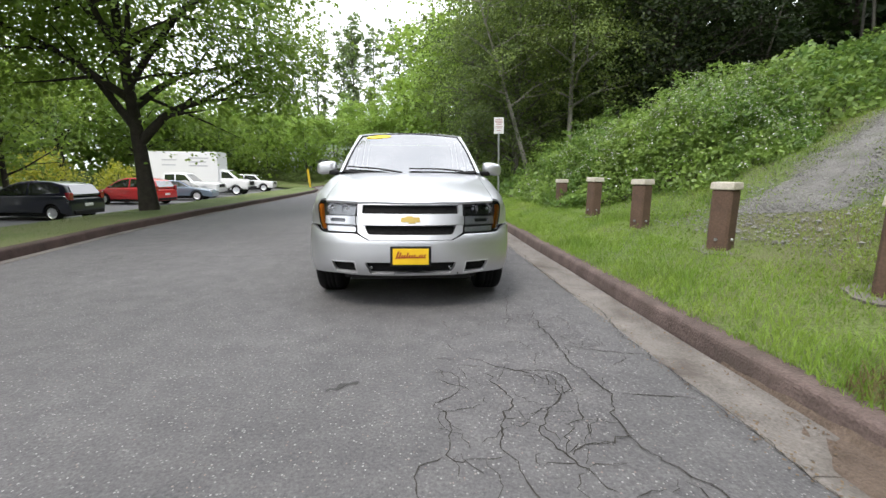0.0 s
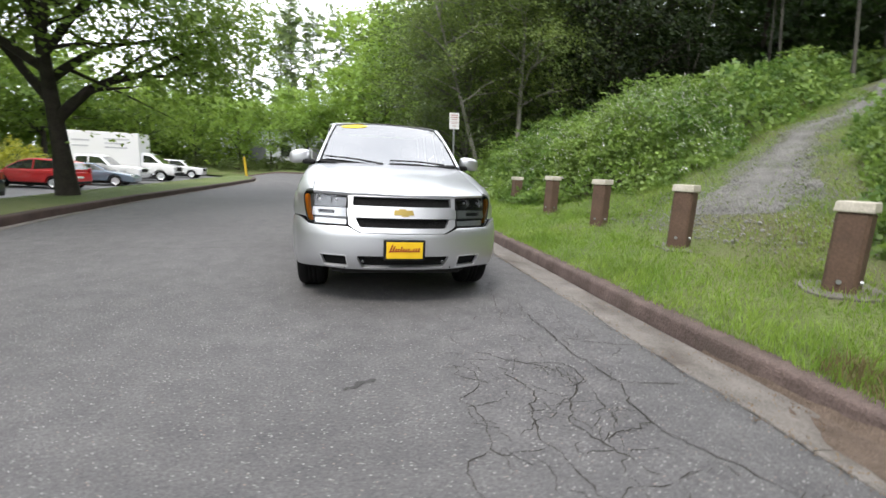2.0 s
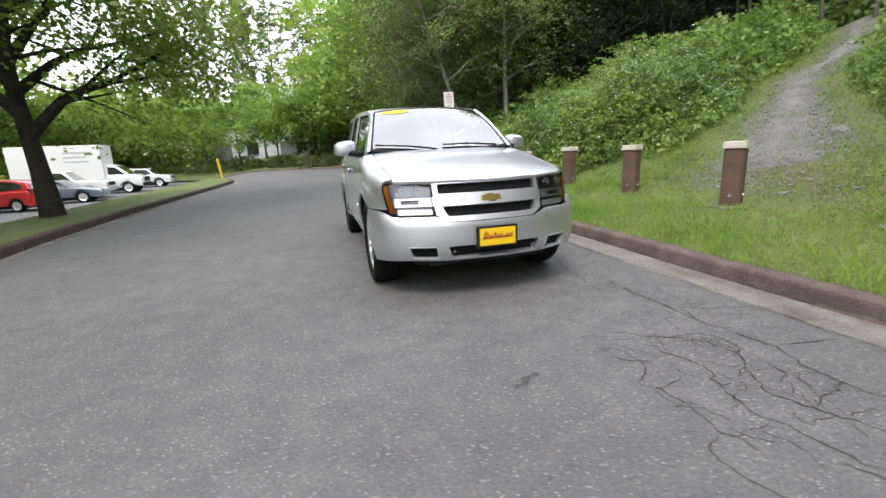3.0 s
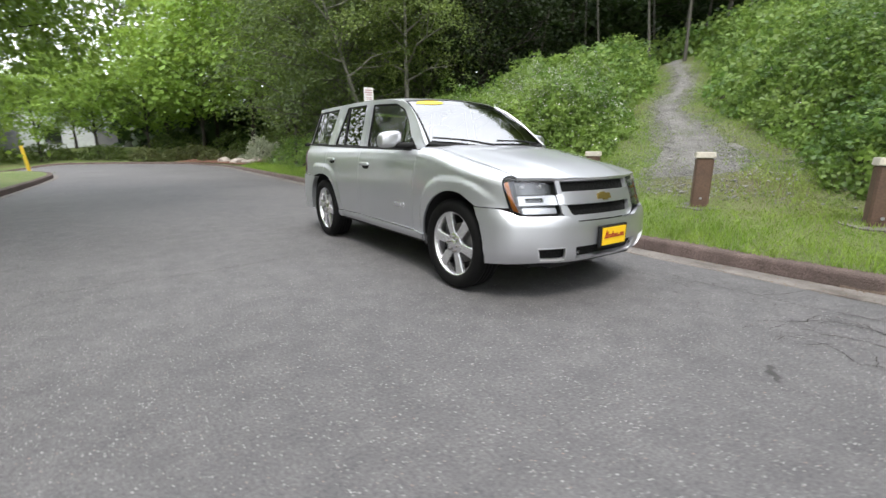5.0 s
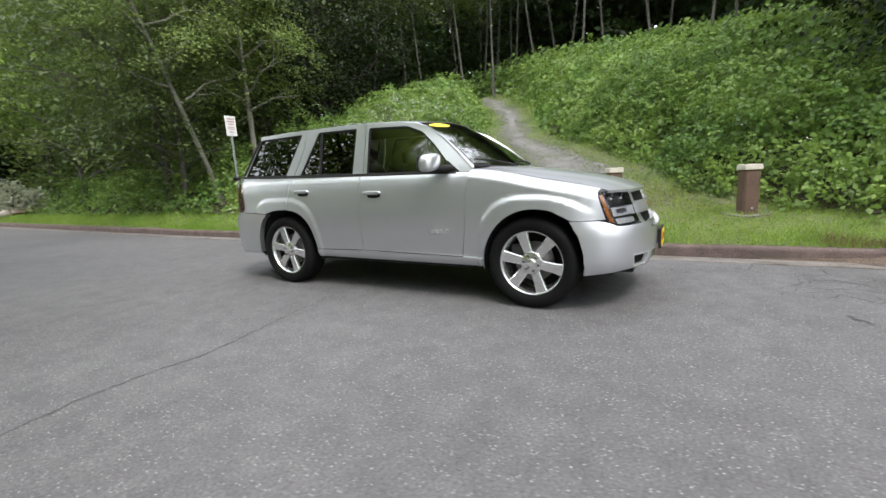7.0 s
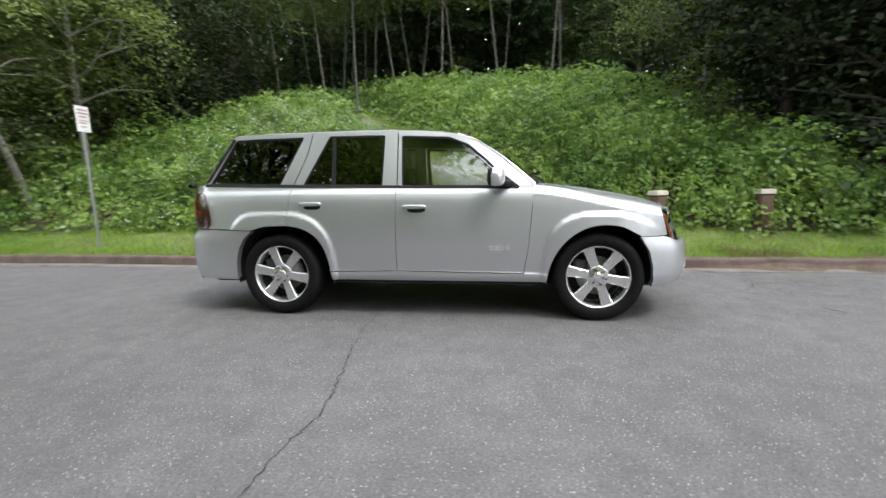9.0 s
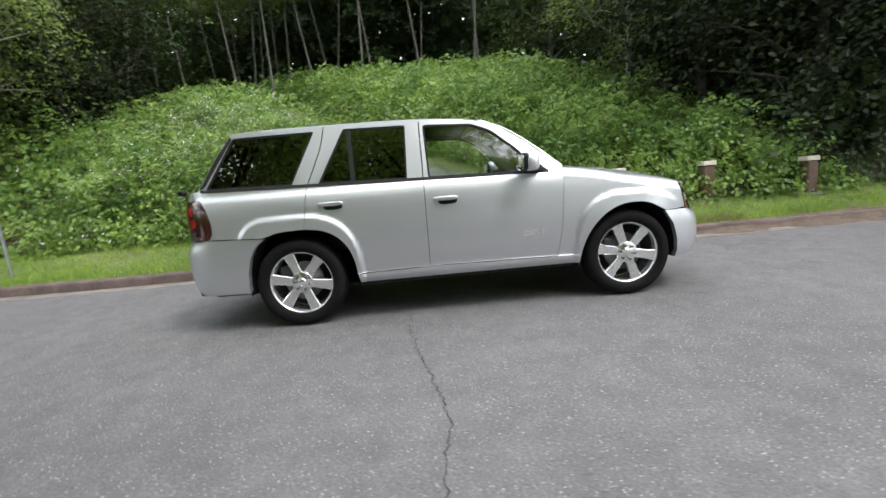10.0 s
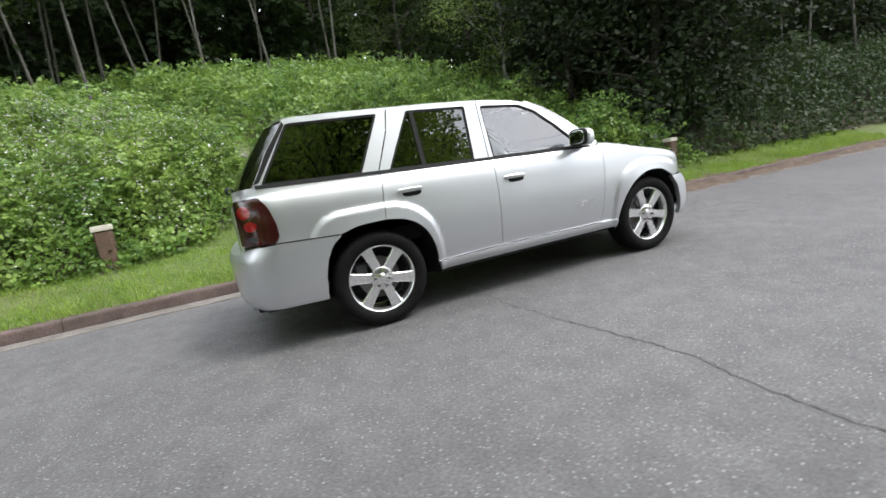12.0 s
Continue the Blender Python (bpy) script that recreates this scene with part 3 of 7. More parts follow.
def street_sign():
    root = thing("street_sign", "white parking sign with red lines on a thin steel post", "sign", at=pose(2.64, 8.5, float(ground_z(2.64, 8.5)) - 0.08, 0, -1.5, 6))
    pole = box(-0.025, 0.025, -0.015, 0.015, -0.1, 2.72, 0.004, 1)
    part("post", pole, METAL, root)
    plate = box(-0.15, 0.15, -0.022, -0.018, 2.26, 2.72, 0.0)
    part("panel", plate, SIGN_WHITE, root)
    for z, w, h in ((2.65, 0.2, 0.03), (2.59, 0.22, 0.03), (2.53, 0.16, 0.025), (2.46, 0.2, 0.015), (2.42, 0.18, 0.015), (2.35, 0.12, 0.02)):
        part("text_bar", box(-w / 2, w / 2, -0.027, -0.0225, z - h / 2, z + h / 2), SIGN_INK, root)
    for z in (2.69, 2.29):
        bolt = bmesh.new()
        bmesh.ops.create_cone(bolt, cap_ends=True, segments=8, radius1=0.01, radius2=0.008, depth=0.008)
        bmesh.ops.transform(bolt, matrix=Matrix.Translation((0, -0.026, z)) @ Matrix.Rotation(math.pi / 2, 4, "X"), verts=bolt.verts)
        part("bolt", bolt, METAL, root)


street_sign()


# ---------------------------------------------------------------- the bank's growth
PATH_LINE = spline([(3.9, 0.45), (5.4, 1.0), (7.6, 2.5), (9.6, 3.9), (14, 5.8), (17.5, 7.8), (22, 10.5)], 0.25)


def path_gap(x, y):
    """Distance to the middle of the footpath."""
    d = np.full(np.shape(x), 99.0)
    for p in PATH_LINE[::2]:
        d = np.minimum(d, np.hypot(x - p[0], y - p[1]))
    return d


def lumps(x, y):
    return 0.5 + 0.25 * np.sin(1.9 * x + 0.6 * np.sin(1.3 * y)) * np.cos(1.6 * y + 1.1) + 0.2 * np.sin(4.1 * x + 2.0 + np.sin(2.2 * y)) * np.sin(3.7 * y) + 0.17 * np.sin(7.9 * x + 1.5 * np.sin(3 * y)) * np.sin(8.3 * y + 1)


def bramble_height(x, y):
    """How high the brambles stand over the ground."""
    d = beyond_kerb(x, y)
    start = 1.4 - 0.7 * smoothstep(4.0, 5.4, y) - 0.9 * smoothstep(-1.6, -3.0, y) - 0.1 * smoothstep(-4.4, -5.0, y) - 0.1 * smoothstep(6.2, 9, y) + 0.9 * smoothstep(-1.2, 0.2, y) * smoothstep(5.0, 3.4, y)
    edge = smoothstep(0, 1.5, (d - start) * (1 + 0.7 * smoothstep(-1.9, -3.0, y)))
    gap = path_gap(x, y)
    wide = 0.8 + 0.75 * smoothstep(8, 4, x)
    side = smoothstep(wide * 0.8, wide * 0.8 + 1.7, gap)
    tall = 0.42 + 1.3 * lumps(x, y) + 0.55 * smoothstep(4, 9, x)
    return tall * edge * side * (1 - 0.95 * smoothstep(-4.5, -7.0, y))


def gravel_strip(name, label, mat, more, lift):
    half = lambda i: (0.36 + 1.25 * math.exp(-i / 9.0) + 0.12 * math.sin(i * 0.9)) * min(1, 0.15 + i / 6) ** 0.6 + more
    n = side_normals(PATH_LINE)
    verts, k = [], 9
    for i, (p, q) in enumerate(zip(PATH_LINE, n)):
        for j in range(k):
            u = (j / (k - 1) * 2 - 1) * half(i) * (1 + 0.13 * math.sin(i * 2.3 + j))
            c = p + q * u
            verts.append((c[0], c[1], float(ground_z(c[0], c[1])) + lift * min(1, i / 5) - 0.04 * max(0, 1 - i / 4) - 0.05 * (abs(j - 4) / 4) ** 2))
    faces = [(i * k + j, i * k + j + 1, (i + 1) * k + j + 1, (i + 1) * k + j) for i in range(len(PATH_LINE) - 1) for j in range(k - 1)]
    tagged(part(name, mesh_of(name, verts, faces, mat, True), mat), label, "footpath", kind="structure")


gravel_strip("footpath", "grey gravel footpath climbing the bank into the wood", GRAVEL, 0.0, 0.035)
gravel_strip("path_shoulder", "trodden earth with weeds beside the gravel footpath", BARE, 0.3, 0.022)


def path_stones():
    """Loose stones lying on the footpath."""
    rng = np.random.default_rng(17)
    n = 10000
    i = np.minimum((rng.uniform(size=n) ** 1.8 * (len(PATH_LINE) - 20)).astype(int), len(PATH_LINE) - 1)
    c = PATH_LINE[i] + rng.normal(size=(n, 2)) * (0.38 + 0.5 * np.exp(-i / 10.0))[:, None]
    ok = beyond_kerb(c[:, 0], c[:, 1]) > 1.5
    c = c[ok]
    n = len(c)
    r = (rng.uniform(0.007, 0.017, n) * (1 + (rng.uniform(size=n) < 0.05)))[:, None, None]
    z = ground_z(c[:, 0], c[:, 1]) + 0.03
    eight = np.array([(1, 0, 0), (0, 1, 0), (-1, 0, 0), (0, -1, 0), (0, 0, 0.6), (0, 0, -0.6)])
    v = np.concatenate([c, z[:, None]], axis=1)[:, None, :] + (eight[None] * rng.uniform(0.6, 1.5, (n, 6, 1)) + rng.normal(size=(n, 6, 3)) * 0.15) * r
    f = np.array([(0, 1, 4), (1, 2, 4), (2, 3, 4), (3, 0, 4), (1, 0, 5), (2, 1, 5), (3, 2, 5), (0, 3, 5)])
    f = (np.arange(n)[:, None, None] * 6 + f[None]).reshape(-1, 3)
    me = mesh_of("gravel_stones", v.reshape(-1, 3), f, STONE)
    tagged(part("gravel_stones", me, STONE), "loose grey stones on the gravel footpath", "gravel", kind="stuff")


path_stones()


def bramble_bank():
    """Leaflets in small sprays over the thicket's lumpy top, with arching shoots standing out of it."""
    rng = np.random.default_rng(11)
    out_v, out_f, total = [], [], 0
    flowers = []
    down = np.array([-0.55, -0.1, 0.75])
    # nearer strips get more leaves
    for (x0, x1, y0, y1, count, size) in ((2.6, 8.5, -16, -2, 12500, 0.07), (2.6, 9, -2, 9, 23500, 0.06), (8.5, 20, -9, 12, 12500, 0.115), (2.6, 9, 9, 26, 6500, 0.09), (20, 32, -12, 16, 3800, 0.22)):
        x, y = rng.uniform(x0, x1, count * 2), rng.uniform(y0, y1, count * 2)
        h = bramble_height(x, y)
        ok = (h > 0.12) & (rng.uniform(size=len(x)) < 0.35 + h / 1.6)
        x, y, h = x[ok][:count], y[ok][:count], h[ok][:count]
        n = len(x)
        deep = rng.uniform(0, 1, n) ** 1.5
        z = ground_z(x, y) + h * (1 - 0.8 * deep) + rng.normal(size=n) * 0.07
        c = np.stack([x, y, z], axis=1)
        face = down + rng.normal(size=(n, 3)) * 0.6
        v, f = sprays(c, face, 4, np.full(n, size * 0.95), np.full(n, size * 0.3), size, rng, 0.42, 1.35)
        out_v.append(v), out_f.append(f + total)
        total += len(v)
        # shoots
        if size < 0.12:
            m = max(60, n // 45)
            k = rng.choice(np.flatnonzero(h > 0.55), m)
            w, reach, rise = rng.uniform(0, 2 * math.pi, m), rng.uniform(0.3, 0.8, m), rng.uniform(0.15, 0.5, m)
            t = np.linspace(0.1, 1.0, 9)[None, :]
            px = x[k][:, None] + np.cos(w)[:, None] * reach[:, None] * t
            py = y[k][:, None] + np.sin(w)[:, None] * reach[:, None] * t
            pz = (ground_z(x[k], y[k]) + h[k])[:, None] + rise[:, None] * (1.9 * t - 1.3 * t * t)
            c2 = np.stack([px, py, pz], axis=2).reshape(-1, 3)
            q = len(c2)
            v, f = sprays(c2, np.array([-0.25, 0, 1.0]) + rng.normal(size=(q, 3)) * 0.35, 3, np.full(q, size * 0.7), np.full(q, 0.01), size * 0.9, rng, 0.3, 1.4)
            out_v.append(v), out_f.append(f + total)
            total += len(v)
        if x0 < 9 and y1 < 12:
            white = rng.uniform(size=n) < 0.022 * (1 + 55 * np.exp(-((x - 7) ** 2 / 6 + (y - 6.5) ** 2 / 5)))
            white &= deep < 0.15
            for _ in range(3):
                flowers.append(c[white] + (0, 0, 0.04) + rng.normal(size=(int(white.sum()), 3)) * 0.05)
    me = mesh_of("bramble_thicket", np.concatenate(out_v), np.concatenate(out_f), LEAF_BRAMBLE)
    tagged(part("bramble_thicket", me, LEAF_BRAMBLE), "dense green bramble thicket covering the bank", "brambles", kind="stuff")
    c = np.concatenate(flowers)
    v1, f1 = leaf_quads(c, 0.034, rng, 1.2, 1.1)
    v2, f2 = leaf_quads(c + (0, 0, 0.004), 0.034, rng, 1.2, 1.1)
    me = mesh_of("bramble_flowers", np.concatenate([v1, v2]), np.concatenate([f1, f2 + len(v1)]), FLOWER)
    tagged(part("bramble_flowers", me, FLOWER), "small white blossoms scattered over the brambles", "flowers", kind="stuff")


bramble_bank()


def undergrowth():
    """Tall dark shrubs closing the wood's roadside edge; shade is in their colour."""
    rng = np.random.default_rng(37)
    n = 14000
    x, y = rng.uniform(2.9, 11, n), rng.uniform(-26, -4.6, n)
    d = beyond_kerb(x, y)
    h = (1.5 + 1.5 * lumps(0.8 * x, 0.9 * y)) * smoothstep(0.55, 2.0, d) * smoothstep(-4.6, -7.0, y)
    ok = h > 0.25
    x, y, h = x[ok], y[ok], h[ok]
    m = len(x)
    z = ground_z(x, y) + h * (1 - 0.85 * rng.uniform(size=m) ** 1.4)
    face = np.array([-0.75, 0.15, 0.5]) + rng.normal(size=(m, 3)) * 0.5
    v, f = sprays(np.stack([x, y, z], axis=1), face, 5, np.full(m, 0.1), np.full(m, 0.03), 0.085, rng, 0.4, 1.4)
    tagged(part("undergrowth", mesh_of("undergrowth", v, f, LEAF_UNDER_SHADED), LEAF_UNDER_SHADED), "green shrubs closing the edge of the wood, darkened for shade", "undergrowth", kind="stuff")


undergrowth()


def leaf_mould():
    """Dark soil with dead leaves wherever the thicket and the wood keep the grass out."""
    xs, ys = np.arange(2.9, 34, 0.3), np.arange(-30, 26, 0.3)
    gx, gy = np.meshgrid(xs, ys)
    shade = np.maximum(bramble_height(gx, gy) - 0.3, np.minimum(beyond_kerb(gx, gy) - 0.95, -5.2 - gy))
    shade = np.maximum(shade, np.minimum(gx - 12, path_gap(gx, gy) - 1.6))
    z = ground_z(gx, gy) + 0.03 + 0.03 * np.sin(2.3 * gx) * np.sin(2.9 * gy)
    verts = np.stack([gx, gy, z], axis=2).reshape(-1, 3)
    k, faces = len(xs), []
    for i in range(len(ys) - 1):
        for j in range(k - 1):
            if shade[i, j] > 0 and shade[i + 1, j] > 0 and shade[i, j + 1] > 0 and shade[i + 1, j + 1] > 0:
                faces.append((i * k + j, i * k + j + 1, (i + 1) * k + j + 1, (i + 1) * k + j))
    # the soil's dark colour also stands in for shade in the gaps above
    tagged(part("leaf_mould", mesh_of("leaf_mould", verts, faces, SOIL, True), SOIL), "leaf mould under thicket and trees, coloured dark for their shade", "soil", kind="structure")


leaf_mould()


def weeds():
    """Low weeds on the trodden ground round the footpath's mouth and along its sides."""
    rng = np.random.default_rng(29)
    n = 42000
    x, y = rng.uniform(3.0, 17, n), rng.uniform(-1.5, 9, n)
    gap = path_gap(x, y)
    ok = (gap < 3.0) & (gap > 0.25) & (beyond_kerb(x, y) > 0.9) & (rng.uniform(size=n) < (0.1 + 0.4 * gap) * (0.25 + 1.1 * smoothstep(0.4, 0.7, lumps(1.3 * x + 2, 1.5 * y))))
    x, y = x[ok], y[ok]
    m = len(x)
    c = np.stack([x, y, ground_z(x, y) + rng.uniform(0.005, 0.06, m)], axis=1)
    v, f = sprays(c, np.array([-0.3, 0, 1.0]) + rng.normal(size=(m, 3)) * 0.4, 4, np.full(m, 0.05), np.full(m, 0.012), 0.021, rng, 0.5, 1.6)
    tagged(part("path_weeds", mesh_of("path_weeds", v, f, LEAF_WEED), LEAF_WEED), "low yellowish weeds on the trodden ground", "weeds", kind="stuff")


weeds()


def grass_blades(name, label, x0, x1, y0, y1, count, tall, keep, seed, mat=None):
    rng = np.random.default_rng(seed)
    x, y = rng.uniform(x0, x1, count), rng.uniform(y0, y1, count)
    ok = keep(x, y, rng)
    x, y = x[ok], y[ok]
    z = ground_z(x, y) - 0.01
    n = len(x)
    clump = (0.45 + 1.0 * lumps(x * 1.7, y * 1.9)) * (1 + 0.9 * np.exp(-((x - 2.5) / 0.25) ** 2))
    h = tall * clump * rng.uniform(0.5, 1.4, n)
    w = rng.uniform(0, 2 * math.pi, n)
    lean = rng.uniform(0.15, 1.15, n) * h
    a = rng.uniform(0, 2 * math.pi, n)
    t = 0.0028 + 0.0028 * rng.uniform(size=n)
    base = np.stack([x, y, z], axis=1)
    side = np.stack([np.cos(w) * t, np.sin(w) * t, np.zeros(n)], axis=1)
    bend = np.stack([np.cos(a) * lean * 0.35, np.sin(a) * lean * 0.35, h * 0.6], axis=1)
    tip = np.stack([np.cos(a) * lean, np.sin(a) * lean, h], axis=1)
    verts = np.stack([base - side, base + side, base + bend + side * 0.6, base + tip, base + bend - side * 0.6], axis=1).reshape(-1, 3)
    k = np.arange(n)[:, None] * 5
    quads = np.concatenate([k + np.array([[0, 1, 2, 4]])])
    tris = np.concatenate([k + np.array([[4, 2, 3, 3]])])
    me = bpy.data.meshes.new(name)
    me.from_pydata(verts.tolist(), [], quads.tolist() + tris[:, :3].tolist())
    mat = mat or GRASS
    me.materials.append(mat)
    tagged(part(name, me, mat), label, "grass", kind="stuff")


grass_blades("verge_grass", "long bright green grass between kerb and brambles", 2.2, 5.6, -13, 12, 165000, 0.055,
             lambda x, y, r: (beyond_kerb(x, y) > -0.085 - 0.05 * np.sin(y * 2.3) * np.sin(y * 0.9 + 1) - 0.14 * smoothstep(-2.1, -3.2, y)) & (r.uniform(size=len(x)) < np.clip(1.25 - 0.33 * (beyond_kerb(x, y)), 0.1, 1)) & ((path_gap(x, y) > 1.35) | (x < 3.3) | (r.uniform(size=len(x)) < 0.16)), 3)
grass_blades("dry_grass", "dry brown grass hanging over the kerb", 2.26, 2.5, -3.6, -2.5, 700, 0.06, lambda x, y, r: beyond_kerb(x, y) > -0.02, 9, DRY_GRASS)
grass_blades("path_grass", "short yellowish grass along the footpath", 3.4, 18, -1, 9, 80000, 0.1,
             lambda x, y, r: (path_gap(x, y) < 2.6) & ((path_gap(x, y) > 0.45 + 0.5 * r.uniform(size=len(x))) | ((lumps(2.2 * x, 2.2 * y) > 0.6) & (r.uniform(size=len(x)) < 0.5)))  & (r.uniform(size=len(x)) < 0.25 + 0.35 * path_gap(x, y)), 4)
grass_blades("dead_path_grass", "straw-coloured dead grass beside the footpath", 3.6, 16, -1, 9, 12000, 0.06,
             lambda x, y, r: (path_gap(x, y) < 2.5) & (path_gap(x, y) > 1.0) & (lumps(2.3 * x + 4, 2.1 * y) > 0.52), 14, DRY_GRASS)
grass_blades("far_verge_grass", "green roadside grass by the trees", 2.4, 4.2, 12, 28, 13000, 0.16, lambda x, y, r: beyond_kerb(x, y) > 0.02, 6)
grass_blades("open_verge_grass", "mown grass blades on the open verge, darkened for tree shade", -10, -5.3, 0, 24, 15000, 0.03,
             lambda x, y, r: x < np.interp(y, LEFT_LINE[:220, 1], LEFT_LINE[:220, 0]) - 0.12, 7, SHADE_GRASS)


# ---------------------------------------------------------------- trees
def tree(name, label, category, seed, height, girth, crown_low, crown_wide, clumps, per_clump, leaf, bark, leaves, limbs=7, lean=(0, 0), spread=0.45, shape=1.0, droop=0.0, group="", stout=0.52, hollow=0.0):
    """A tapered trunk with limbs and twigs; leaves in loose clumps round their ends."""
    rng = np.random.default_rng(seed)
    root = thing(name, label, category, group)
    top = np.array([lean[0], lean[1], height * 0.93])
    trunk = []
    for i in range(9):
        t = i / 8
        p = top * t + np.array([0.16 * math.sin(seed + 3 * t), 0.16 * math.sin(2 * seed + 4 * t), 0]) * t * girth * 5
        trunk.append(p)
    trunk = np.asarray(trunk)
    radii = [girth * (1.35 if i == 0 else 1) * (1 - 0.93 * (i / 8) ** 0.9) + 0.008 for i in range(9)]
    trunk[0, 2] = -0.3
    wood = [tube(trunk, radii, 10)]
    ends = []
    for k in range(limbs):
        t = crown_low / height + (1 - crown_low / height) * (0.02 + 0.83 * (k + rng.uniform(0, 0.7)) / limbs)
        f = min(t / 0.93, 0.98) * 8
        i = int(f)
        start = trunk[i] + (trunk[min(i + 1, 8)] - trunk[i]) * (f - i)
        w = k * 2.4 + rng.uniform(-0.5, 0.5)
        reach = crown_wide * (1 - ((t - 0.42) / 0.75) ** 2 * shape) * rng.uniform(0.75, 1.1)
        rise = reach * spread * (1.35 - 0.5 * t) * rng.uniform(0.7, 1.3) - droop * reach
        end = start + np.array([math.cos(w) * reach, math.sin(w) * reach, rise])
        mid = (start + end) / 2 + np.array([0, 0, 0.1 * reach]) + rng.normal(size=3) * 0.05 * reach
        limb = spline([start, (start + mid) / 2 + rng.normal(size=3) * 0.02 * reach, mid, end], max(reach / 7, 0.1))
        r0 = max(girth * stout * (1 - t) + 0.012, 0.015)
        wood.append(tube(limb, np.linspace(r0, 0.008, len(limb)), 6))
        for j in range(4):
            s = limb[int(len(limb) * (0.35 + 0.15 * j)) - 1]
            e = s + (rng.normal(size=3) * (0.3, 0.3, 0.2) + (math.cos(w) * 0.3, math.sin(w) * 0.3, 0.12)) * reach
            twig = spline([s, (s + e) / 2 + rng.normal(size=3) * 0.03 * reach, e], max(reach / 8, 0.1))
            wood.append(tube(twig, np.linspace(r0 * 0.4, 0.005, len(twig)), 4))
            ends.extend([e, twig[len(twig) // 2]])
        ends.append(end)
    v, f = joined(wood)
    part("trunk", mesh_of("trunk", v, f, bark, True), bark, root)
    ends.append(trunk[-1])
    ends = np.asarray(ends)
    # a hollow crown bears few leaves near its trunk
    far = np.hypot(ends[:, 0], ends[:, 1]) / crown_wide
    chance = np.clip(far, 0.02, 1) ** hollow
    pick = ends[rng.choice(len(ends), clumps, p=chance / chance.sum())]
    pick = pick + rng.normal(size=pick.shape) * crown_wide * (0.13, 0.13, 0.1)
    wide = crown_wide * 0.1 * rng.uniform(0.6, 1.4, clumps)
    out = pick - np.array([0, 0, height * 0.45])
    out = out / (np.linalg.norm(out, axis=1)[:, None] + 1e-9)
    face = out * (0.55, 0.55, 0.2) + rng.normal(size=out.shape) * 0.3 + (0, 0, 0.8)
    v, f = sprays(pick, face, per_clump, wide * 1.35, wide * 0.28, leaf, rng, 0.42)
    part("crown", mesh_of("crown", v, f, leaves), leaves, root)
    return root


def plant(source, places, used, tilt=1.0):
    """Copies of a tree at (x, y, size, turn), leaning a little; the first place takes the tree itself."""
    for x, y, size, turn in places:
        z = float(ground_z(x, y)) - 0.05
        m = pose(x, y, z, tilt * random.uniform(-1, 1), tilt * random.uniform(-1, 1), turn)
        if used:
            ob = copy_thing(source, m)
        else:
            ob, used = source, True
            ob.matrix_basis = m
        ob.scale = (size, size, size * random.uniform(0.94, 1.08))


maple = tree("maple_tree", "broad maple with dark trunk standing on the verge", "tree", 3, 10.5, 0.215, 1.75, 4.1, 2200, 30, 0.096, BARK, LEAF_MAPLE, 24, (-0.55, 0.3), 0.5, 0.6, stout=0.8, hollow=1.6)
plant(maple, [(-7.3, 8.3, 0.95, 20), (-14.5, 1.6, 1.25, 130)], False)

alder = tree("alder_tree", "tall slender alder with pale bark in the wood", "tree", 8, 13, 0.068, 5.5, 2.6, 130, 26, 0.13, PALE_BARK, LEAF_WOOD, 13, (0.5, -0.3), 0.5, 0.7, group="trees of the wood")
plant(alder, [(30, 13, 1.25, 0), (28, 15, 1.2, 90), (31, 12, 1.3, 200), (30, 4.5, 1.2, 40), (14, 13.4, 0.9, 10), (15.2, 13.8, 0.95, 150), (26, 9.8, 1.2, 70), (33, 8, 1.3, 300), (24, 1, 1.2, 130), (27, -3, 1.25, 220), (21, 15.5, 1.1, 260), (35, 1, 1.3, 15), (34, 16, 1.3, 115), (11, 16, 0.9, 33), (24, 7.6, 1.1, 95), (21, 9.4, 1.05, 190), (25.5, 12, 1.2, 250), (20.5, 11, 1.05, 140), (19, 13, 1.0, 222),
              (5.2, -14.5, 0.8, 310), (6.0, -13.0, 0.85, 80), (6.6, -15.8, 0.8, 200), (5.0, -17.6, 0.85, 20), (22.5, 4.6, 1.1, 320), (28.5, 7.4, 1.15, 170), (19.5, -1.5, 1.0, 275)], False, 6.0)

leaner = tree("leaning_alder", "slender pale alder leaning over the road edge", "tree", 14, 9.5, 0.085, 2.6, 2.0, 330, 32, 0.062, ALDER_BARK, LEAF_ALDER_LIT, 14, (-3.0, 0.4), 0.35, 0.5, group="trees by the road")
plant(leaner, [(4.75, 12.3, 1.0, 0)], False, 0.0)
pale = tree("pale_alder", "pale-barked alder with sparse low boughs", "tree", 17, 10.5, 0.1, 2.2, 2.3, 460, 32, 0.062, ALDER_BARK, LEAF_ALDER_LIT, 18, (0.1, 0.5), 0.3, 0.5, group="trees by the road")
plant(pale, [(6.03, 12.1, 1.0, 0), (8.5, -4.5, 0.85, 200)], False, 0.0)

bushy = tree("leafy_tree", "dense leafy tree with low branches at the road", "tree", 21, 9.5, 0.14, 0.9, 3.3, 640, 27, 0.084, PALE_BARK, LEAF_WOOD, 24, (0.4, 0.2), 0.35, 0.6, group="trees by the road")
plant(bushy, [(8.6, 14.6, 1.1, 120), (4.8, 15.5, 1.1, 200), (7.0, 19.5, 1.2, 60), (5.2, 23.5, 1.15, 300), (10, 17, 1.2, 260), (4.4, 13.9, 0.8, 10), (27, -8, 1.2, 225),  (8.5, 27, 1.3, 100), (11, 23, 1.25, 170)], False)

